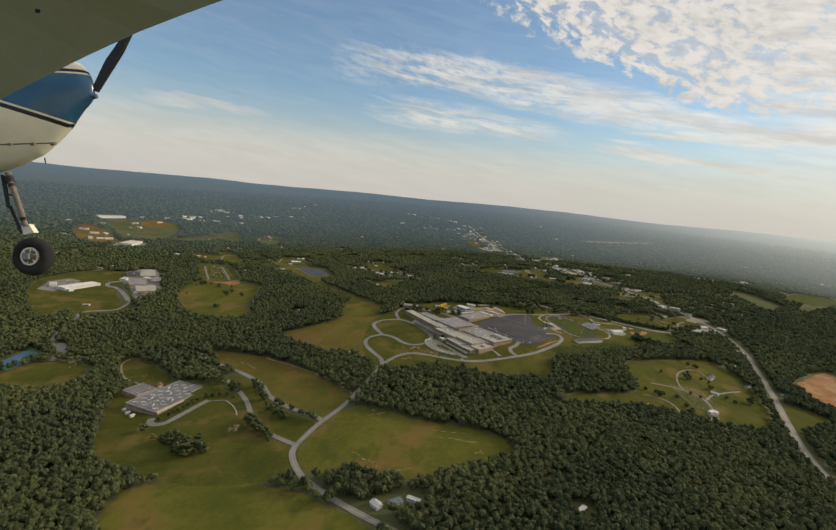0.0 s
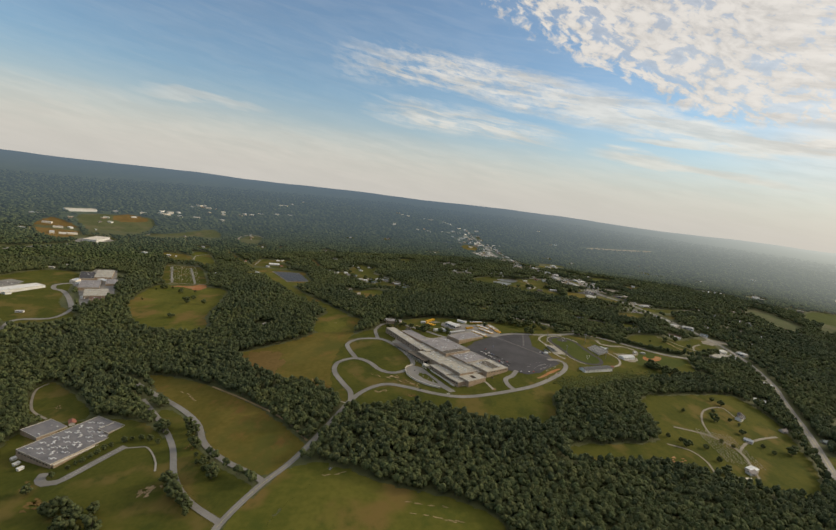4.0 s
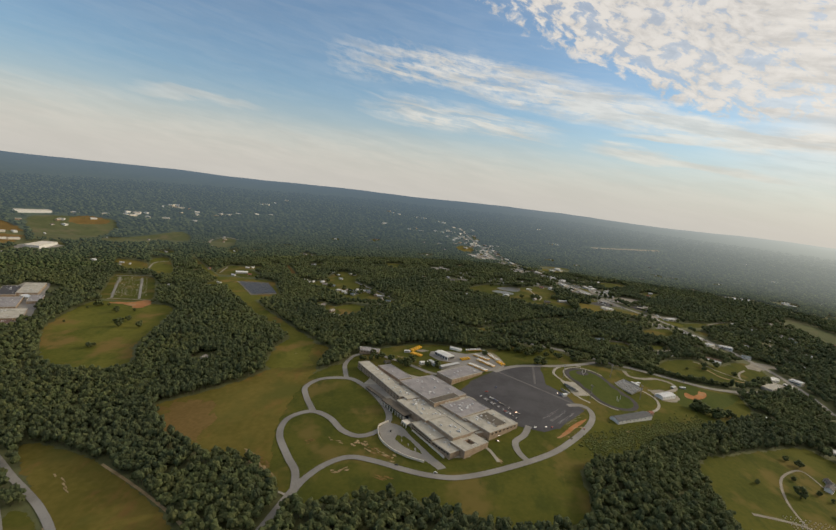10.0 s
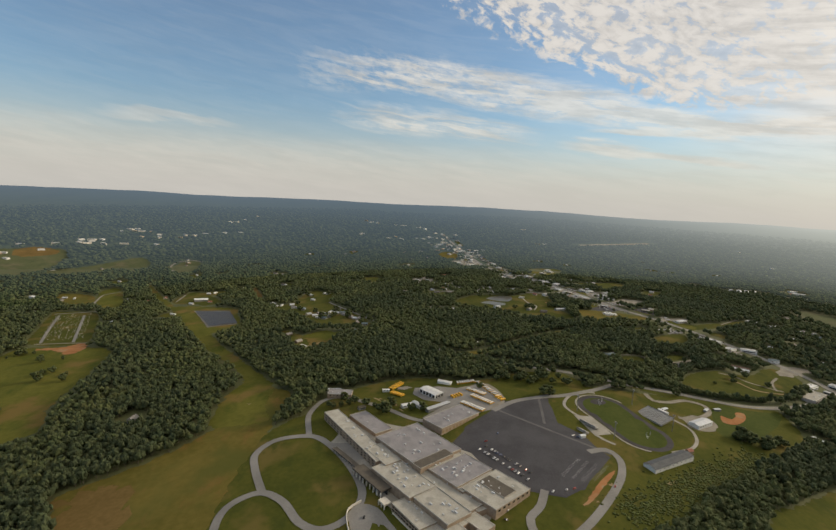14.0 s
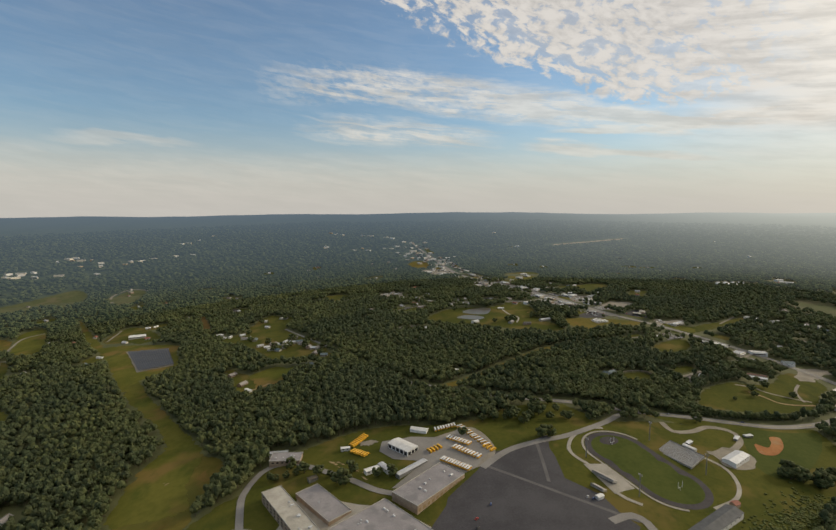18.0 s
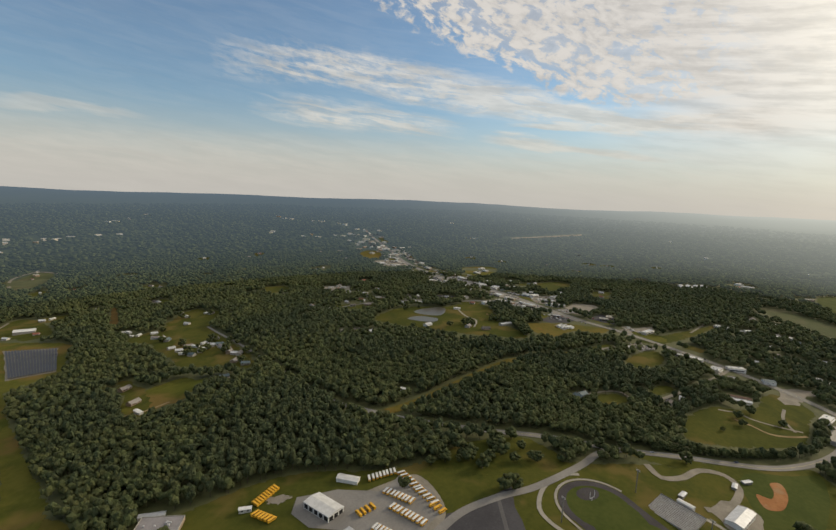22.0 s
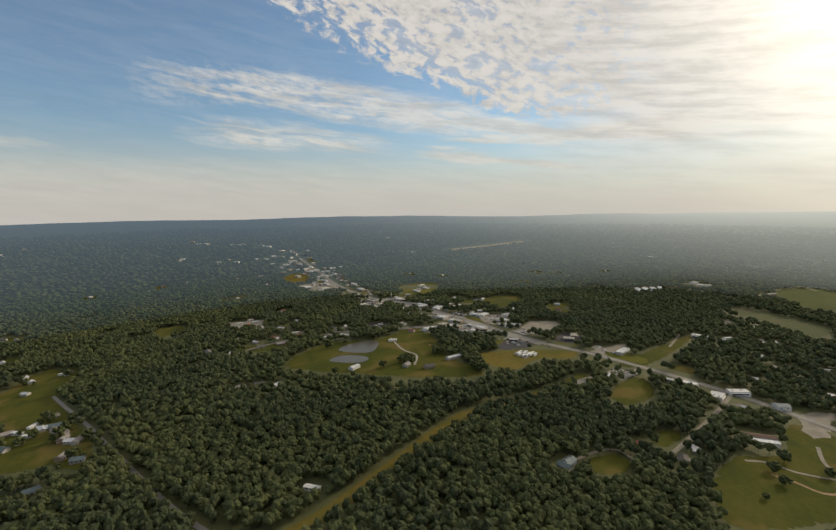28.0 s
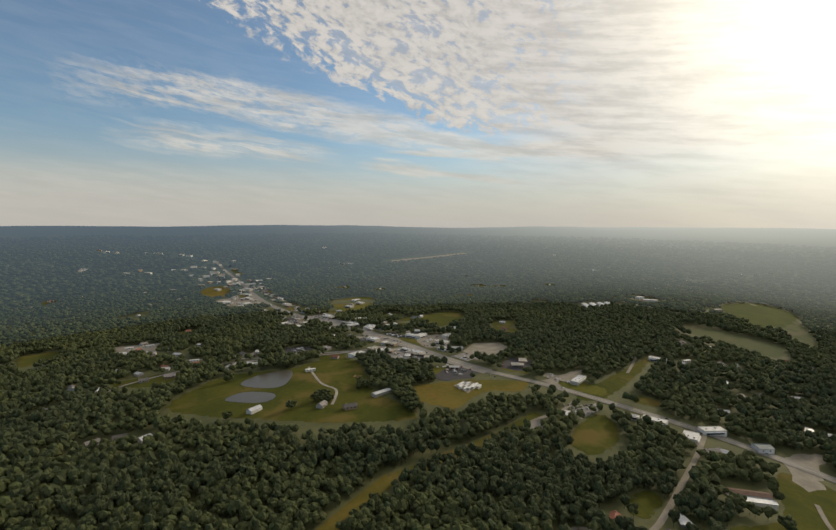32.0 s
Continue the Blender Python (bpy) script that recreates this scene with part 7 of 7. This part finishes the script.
# ---------------------------------------------------------------- single trees
def single_tree(seed, h, w, label):
    r = np.random.default_rng(seed)
    ob = thing("tree", label, "tree", 0, 0, 0, 0)
    vs, fs = [], []
    for i in range(26):
        v, f = clump_template(r, 1)
        a, q, z = r.uniform(0, 6.283), math.sqrt(r.uniform(0, 1)), r.uniform(0, 1)
        wide = w * 0.5 * math.sin(math.pi * (0.18 + 0.72 * z))
        c = np.array([math.cos(a) * q * wide, math.sin(a) * q * wide, h * (0.28 + 0.64 * z)])
        fs += [tuple(int(k) + len(vs) for k in t) for t in f]
        vs += [tuple(c + p * np.array([1, 1, 0.8]) * w * r.uniform(0.13, 0.22)) for p in v]
    part("crown", mesh_from("crown", vs, fs, M_LEAF, True), ob, "dense green crown")
    tv, tf = [], []
    for x, y, x1, y1, z0, z1, r0, r1 in [(0, 0, 0.2, 0.1, -0.5, h * 0.6, w * 0.035, w * 0.02)] + [(0, 0, math.cos(k * 1.57) * w * 0.28, math.sin(k * 1.57) * w * 0.28, h * 0.25, h * 0.62, w * 0.018, w * 0.008) for k in range(4)]:
        n = len(tv)
        tv += [(x + math.cos(k * 1.047) * r0, y + math.sin(k * 1.047) * r0, z0) for k in range(6)] + [(x1 + math.cos(k * 1.047) * r1, y1 + math.sin(k * 1.047) * r1, z1) for k in range(6)]
        tf += [(n + k, n + (k + 1) % 6, n + 6 + (k + 1) % 6, n + 6 + k) for k in range(6)]
    part("trunk", mesh_from("trunk", tv, tf, M_BARK, True), ob, "bare brown trunk and limbs")
    return ob


TREES = [single_tree(3, 11, 11, "round green tree standing alone on grass"), single_tree(5, 8, 7, "small green tree standing on grass"), single_tree(8, 14, 14, "broad old tree standing on grass")]
tree_used = set()


def put_tree(x, y, k=None):
    k = random.choice((0, 0, 1, 2)) if k is None else k
    m = pose(x, y, gz(x, y), 0, 0, random.uniform(0, 360)) @ Matrix.Scale(random.uniform(0.8, 1.2), 4)
    if k in tree_used:
        o = copy_thing(TREES[k], m)
    else:
        TREES[k].matrix_basis = m
        tree_used.add(k)


random.seed(41)
PARK_TREES = ((495, 904), (588, 977), (598, 965), (561, 929), (576, 906), (543, 894), (510, 822), (524, 815), (572, 866), (583, 835), (591, 821), (627, 832), (586, 896), (435, 798), (438, 788), (469, 792), (470, 763), (462, 734), (419, 804), (-587, 1413), (-529, 1333), (-546, 1408), (-485, 1324), (-649, 1446), (-657, 1419), (-625, 1444), (-520, 1340))
for n, (x, y) in enumerate(PARK_TREES):
    put_tree(x, y, (1, 1, 0, 1, 1, 2)[n % 6])
CAMPUS_TREES = ((36, 1128), (48, 1122), (20, 1136), (55, 1110), (62, 1106), (4, 1148), (195, 1175), (295, 1160), (285, 1158), (420, 1205), (412, 1214), (497, 1188), (70, 1125), (95, 1112), (110, 1110), (440, 1213), (360, 1195), (330, 1200), (270, 1215), (255, 1205), (300, 1228))
for x, y in CAMPUS_TREES:
    put_tree(x, y)
YARD_TREES = ((-296, 583), (-274, 570), (-273, 557), (-253, 552), (-277, 551), (-257, 542), (-254, 562), (-239, 550), (-343, 604), (-254, 575), (-291, 570), (-285, 577), (-264, 565), (-266, 547), (-246, 556), (-282, 563), (-300, 574),
              (-200, 616), (-191, 603), (-181, 594), (-168, 582), (-166, 574), (-208, 623), (-196, 610), (-186, 598), (-174, 588),
              (-330, 777), (-325, 786), (-339, 799), (-335, 790), (-345, 785), (-273, 727), (-260, 719), (-275, 738), (-267, 730), (-230, 715), (-222, 708), (-238, 734), (-227, 722), (-194, 658), (-184, 655), (-183, 664), (-190, 668), (-176, 650), (-200, 672), (-210, 690), (-170, 640), (-180, 645), (-165, 632))
for x, y in YARD_TREES:
    put_tree(x, y)
for x, y in ((-332, 647), (-330, 656), (-325, 660), (-322, 669), (-319, 677), (-316, 686), (-312, 693), (-339, 632), (-303, 703), (-296, 707), (-285, 708), (-273, 706), (-259, 699), (-8, 1128), (2, 1131), (12, 1134), (-15, 1132)):
    put_tree(x, y, 1)
POND_TREES = ((300, 1790), (330, 1800), (462, 1665), (455, 1672), (470, 1678), (448, 1666), (458, 1684), (402, 1655), (398, 1668), (404, 1642), (396, 1645), (390, 1652), (360, 1640), (290, 1650), (640, 1262), (600, 1250), (650, 1280), (700, 1262), (680, 1290))
POND_TREES = POND_TREES + ((-649, 1437), (-641, 1444), (-637, 1319), (-579, 1397), (-520, 1305), (-497, 1200), (-503, 1192), (-498, 1190), (-476, 1300))
for x, y in POND_TREES:
    put_tree(x, y)
for (xa, ya), (xb, yb), w, n in (((484, 1572), (492, 1610), 7, 9), ((492, 1610), (500, 1660), 9, 14), ((492, 1672), (488, 1722), 11, 15), ((510, 1662), (556, 1658), 9, 13), ((505, 1688), (558, 1684), 11, 20), ((500, 1712), (548, 1706), 9, 14)):
    for k in range(n):       # belt of wood between the two pastures
        f = (k + random.uniform(0.1, 0.9)) / n
        put_tree(xa + (xb - xa) * f + random.uniform(-w, w), ya + (yb - ya) * f + random.uniform(-w, w))

HAMLET_TREES = [(x + random.uniform(-16, 16), y + random.uniform(-16, 16)) for x, y in HAMLET for _ in range(2)]
for x, y in HAMLET_TREES:
    if all(math.hypot(x - a, y - b) > 8 for a, b in HAMLET):
        put_tree(x, y)
for k in range(34):          # loose grove between the bus yard and the country road
    x, y = random.uniform(225, 430), random.uniform(1188, 1240)
    if y < 1262 - (x - 290) * 0.36 - 9 and y > 1150 + (x - 276) * 0.4 + 12:
        put_tree(x, y, random.choice((0, 0, 2)))
for i in range(84):          # hedge of small trees along the road
    t = i / 83
    put_tree(478 + 180 * t + random.uniform(-2, 2), 1213 - 14 * math.sin(t * 2.6) + random.uniform(-2.5, 2.5), 1)

for k in range(26):          # clump of trees at the edge of the outfield
    f = random.random()
    put_tree(506 + 76 * f + random.uniform(-7, 7), 1074 + 8 * math.sin(f * 9) + random.uniform(-5, 5))

# low scrub on the rough slope below the stadium
scrub_rng = np.random.default_rng(19)
lane = smooth_line([(300, 922), (348, 945), (409, 985), (470, 1010), (523, 1041)], 4.0)
sv, sf = [], []
for k in range(2300):
    c = lane[scrub_rng.integers(len(lane))] + scrub_rng.normal(0, 12, 2)
    v, f = clump_template(scrub_rng, 1, 0.6)
    r = scrub_rng.uniform(0.7, 1.9)
    v = v * np.array([r, r, r * 0.40]) + np.array([c[0], c[1], gz(*c) + r * 0.3])
    sf.append(f + sum(len(q) for q in sv))
    sv.append(v)
tagged(new("scrub", mesh_np("scrub", np.concatenate(sv), np.concatenate(sf), [M_WEED])), "low green scrub on a rough slope", "scrub", kind="stuff")

# ---------------------------------------------------------------- rim of far hills, haze painted on as glow
rad = np.concatenate([np.arange(2450, 4680, 80), [4700]])
ang = np.linspace(-1.35, 1.75, 280)
bx, by = (rad[:, None] * np.sin(ang)[None]).ravel(), 100 + (rad[:, None] * np.cos(ang)[None]).ravel()
bz = land(bx, by) - 1.0
nA = len(ang)
cells = np.array([(i * nA + j, i * nA + j + 1, (i + 1) * nA + j + 1, (i + 1) * nA + j) for i in range(len(rad) - 1) for j in range(nA - 1)])
tagged(new("backdrop", mesh_np("backdrop", np.stack([bx, by, bz], 1), cells[:, ::-1], [hm])), "blue wooded hills on the horizon under painted haze", "distant hills", kind="structure")
wood("distant_wood", "distant woods on rising land under painted haze", rng, 17.0, 2450, 3600, 1, 14, hm, "all", False, 10, True)

# ---------------------------------------------------------------- the light aircraft that carries the camera
P0 = pose(*FLIGHT[0][1:])
plane = new("light_aircraft")
plane.matrix_world = P0
tagged(plane, "cream and blue light aircraft with fixed landing gear", "aircraft")
M_WING = surface("wing_underside", (0.42, 0.42, 0.31), (0.50, 0.50, 0.38), 2.0, 6, 0.45)
M_COWL = surface("cream_paint", (0.66, 0.64, 0.53), (0.74, 0.72, 0.61), 2.0, 6, 0.30, spec=0.5)
M_BLUE = surface("aircraft_blue", (0.020, 0.085, 0.18), (0.030, 0.11, 0.22), 2.0, 6, 0.22, spec=0.6)
M_LEG = surface("grimy_leg", (0.12, 0.10, 0.085), (0.19, 0.16, 0.14), 9.0, 6, 0.5)
M_BLACK = surface("aircraft_black", (0.012, 0.012, 0.014), (0.02, 0.02, 0.022), 4.0, 6, 0.4)


def at(px, py, depth):
    """A place in the aircraft's frame, seen along a line of sight at some depth."""
    return Vector(((px - 784) / 900 * depth, -(py - 497) / 900 * depth, -depth))


def prism(name, low, up, material):
    """A slab between an outline and the same outline moved up."""
    n = len(low)
    v = [tuple(q) for q in low] + [tuple(q + up) for q in low]
    f = [tuple(range(n)), tuple(range(2 * n - 1, n - 1, -1))] + [(i, n + i, n + (i + 1) % n, (i + 1) % n) for i in range(n)]
    me = mesh_from(name, v, f, material)
    return me


edge = [(-160, 258, 4.2), (0, 187, 3.6), (80, 146, 3.1), (165, 104, 2.7), (260, 60, 2.3), (340, 29, 2.0), (430, -4, 1.8), (520, -36, 1.65)]
low = [at(*q) for q in edge] + [at(300, -420, 1.5), at(-500, -250, 2.6)]
part("wing", prism("wing", low, Vector((0, 0.12, 0)), M_WING), plane, "dark shaded wing underside")
part("wing_rivet", prism("wing_rivet", [at(66, 20, 2.4), at(76, 22, 2.4), at(74, 25, 2.4), at(66, 24, 2.4)], Vector((0, 0.01, 0)), M_BLACK), plane)

# cowling: rings from behind the wing towards the nose
rings = [(-170, 60, 345), (-90, 66, 338), (0, 84, 324), (40, 92, 312), (80, 100, 292), (110, 106, 266), (135, 112, 240), (155, 122, 212), (170, 140, 196), (176, 158, 186)]
xs_ = np.linspace(-170, 176, 70)
rings = [(x, float(np.interp(x, [r[0] for r in rings], [r[1] for r in rings])), float(np.interp(x, [r[0] for r in rings], [r[2] for r in rings]))) for x in xs_]
D = 4.6
# levels round each ring follow the stripe edges: (share between the bounds above and below, paint)
BANDS = ((6, 0), (2, 2), (2, 0), (8, 1), (2, 0), (2, 2), (14, 0))
cv, cf, cm = [], [], []
for x, top, bottom in rings:
    mid, half = (top + bottom) / 2, (bottom - top) / 2
    up_, lo_ = 146 - 0.02 * x, 190 + 0.30 * max(x, -60)
    marks = [top, up_ - 9, up_ - 3, up_, lo_, lo_ + 4, lo_ + 12, bottom]
    marks = [min(max(q, top), bottom) for q in marks]
    ys = [a + (b - a) * k / n for (n, _), a, b in zip(BANDS, marks, marks[1:]) for k in range(n)] + [bottom]
    turns = [math.acos(min(1, max(-1, (mid - y) / half))) for y in ys]
    for a in turns + [2 * math.pi - a for a in turns[-2:0:-1]]:
        q = at(x, mid - half * math.cos(a), D)
        cv.append((q.x, q.y, q.z + math.sin(a) * half / 900 * D * 0.30))
paint = [c for n, c in BANDS for _ in range(n)]
paint = paint + paint[::-1]
SEG = len(paint)
for i in range(len(rings) - 1):
    for s in range(SEG):
        cf.append((i * SEG + s, i * SEG + (s + 1) % SEG, (i + 1) * SEG + (s + 1) % SEG, (i + 1) * SEG + s))
        cm.append(paint[s])
cf.append(tuple(range((len(rings) - 1) * SEG, len(rings) * SEG)))
cm.append(1)
cowl = mesh_from("cowling", cv, cf, M_COWL, True)
cowl.materials.append(M_BLUE)
cowl.materials.append(M_BLACK)
cowl.polygons.foreach_set("material_index", cm)
part("cowling", cowl, plane, "cream engine cowling with blue and black stripes")


def rod(name, a, b, r0, r1, material, n=12):
    z = (b - a).normalized()
    x = z.orthogonal().normalized()
    y = z.cross(x)
    v = [tuple(p + (x * math.cos(k * 2 * math.pi / n) + y * math.sin(k * 2 * math.pi / n)) * r) for p, r in ((a, r0), (b, r1)) for k in range(n)]
    f = [(k, (k + 1) % n, n + (k + 1) % n, n + k) for k in range(n)] + [tuple(range(n))[::-1], tuple(range(n, 2 * n))]
    return mesh_from(name, v, f, material, False)


part("spinner", rod("spinner", at(160, 178, D), at(182, 181, D), 0.05, 0.02, M_BLUE), plane, "blue propeller spinner")
part("propeller_blade", prism("propeller_blade", [at(172, 166, D), at(180, 172, D), at(228, 96, D), at(244, 62, D), at(232, 64, D), at(198, 112, D)], Vector((0.01, 0, -0.03)), M_BLACK), plane, "dark propeller blade")
part("exhaust_stub", rod("exhaust_stub", at(84, 296, D), at(86, 306, D), 0.006, 0.006, M_BLACK), plane)
FRONT = D - 0.30
part("seam", rod("seam", at(-20, 272, FRONT), at(106, 268, FRONT + 0.12), 0.006, 0.006, M_BLACK, 6), plane, "dark cowling seam")
for x in (18, 62, 100):
    part("latch", rod("latch", at(x - 4, 271, FRONT), at(x + 4, 270, FRONT), 0.014, 0.014, M_LEG, 8), plane, "small brown cowling latch")
part("gear_leg", rod("gear_leg", at(15, 324, D), at(49, 424, D), 0.026, 0.024, M_LEG, 16), plane, "grimy brown landing gear leg")
for (xa, ya), (xb, yb), r in (((17, 331), (21, 342), 0.034), ((22, 345), (23.5, 350), 0.031), ((44, 408), (46, 414), 0.029)):
    part("collar", rod("collar", at(xa, ya, D), at(xb, yb, D), r, r, M_BLACK, 16), plane)
for (xa, ya), (xb, yb), r in (((4, 328), (15, 386), 0.013), ((9, 330), (17, 384), 0.010), ((20, 388), (41, 437), 0.014), ((14, 364), (30, 368), 0.008), ((15, 386), (21, 389), 0.018)):
    part("torque_link", rod("torque_link", at(xa, ya, D), at(xb, yb, D), r, r, M_BLACK), plane, "black torque link of the nose gear")
part("fork", prism("fork", [at(40, 424, D), at(54, 420, D), at(64, 436, D), at(44, 440, D)], Vector((0, 0, -0.06)), M_COWL), plane, "white wheel fork")
wheel = part("wheel", boxes("axle", [(-0.03, 0.03, -0.03, 0.03, -0.1, 0.1)], M_STEEL), plane)
wheel.location = at(63, 481, D)
tv, tf = [], []
for i in range(36):
    for j in range(12):
        a, b = 2 * math.pi * i / 36, 2 * math.pi * j / 12
        r = 0.130 + 0.055 * math.cos(b)
        tv.append((r * math.cos(a), r * math.sin(a), 0.062 * math.sin(b)))
        tf.append((i * 12 + j, ((i + 1) % 36) * 12 + j, ((i + 1) % 36) * 12 + (j + 1) % 12, i * 12 + (j + 1) % 12))
part("tyre", mesh_from("tyre", tv, tf, M_TYRE, True), wheel, "black rubber tyre")
part("rim", rod("rim", Vector((0, 0, -0.05)), Vector((0, 0, 0.050)), 0.088, 0.086, M_COWL, 24), wheel, "cream wheel rim")
part("rim_dish", rod("rim_dish", Vector((0, 0, 0.050)), Vector((0, 0, 0.053)), 0.070, 0.068, M_LEG, 24), wheel, "grimy brown wheel dish")
for k in range(6):
    a = k * math.pi / 3 + 0.3
    part("spoke", rod("spoke", Vector((0.03 * math.cos(a), 0.03 * math.sin(a), 0.054)), Vector((0.075 * math.cos(a), 0.075 * math.sin(a), 0.054)), 0.006, 0.006, M_COWL, 6), wheel)
part("hub", rod("hub", Vector((0, 0, 0.055)), Vector((0, 0, 0.075)), 0.05, 0.04, M_LEG, 16), wheel)
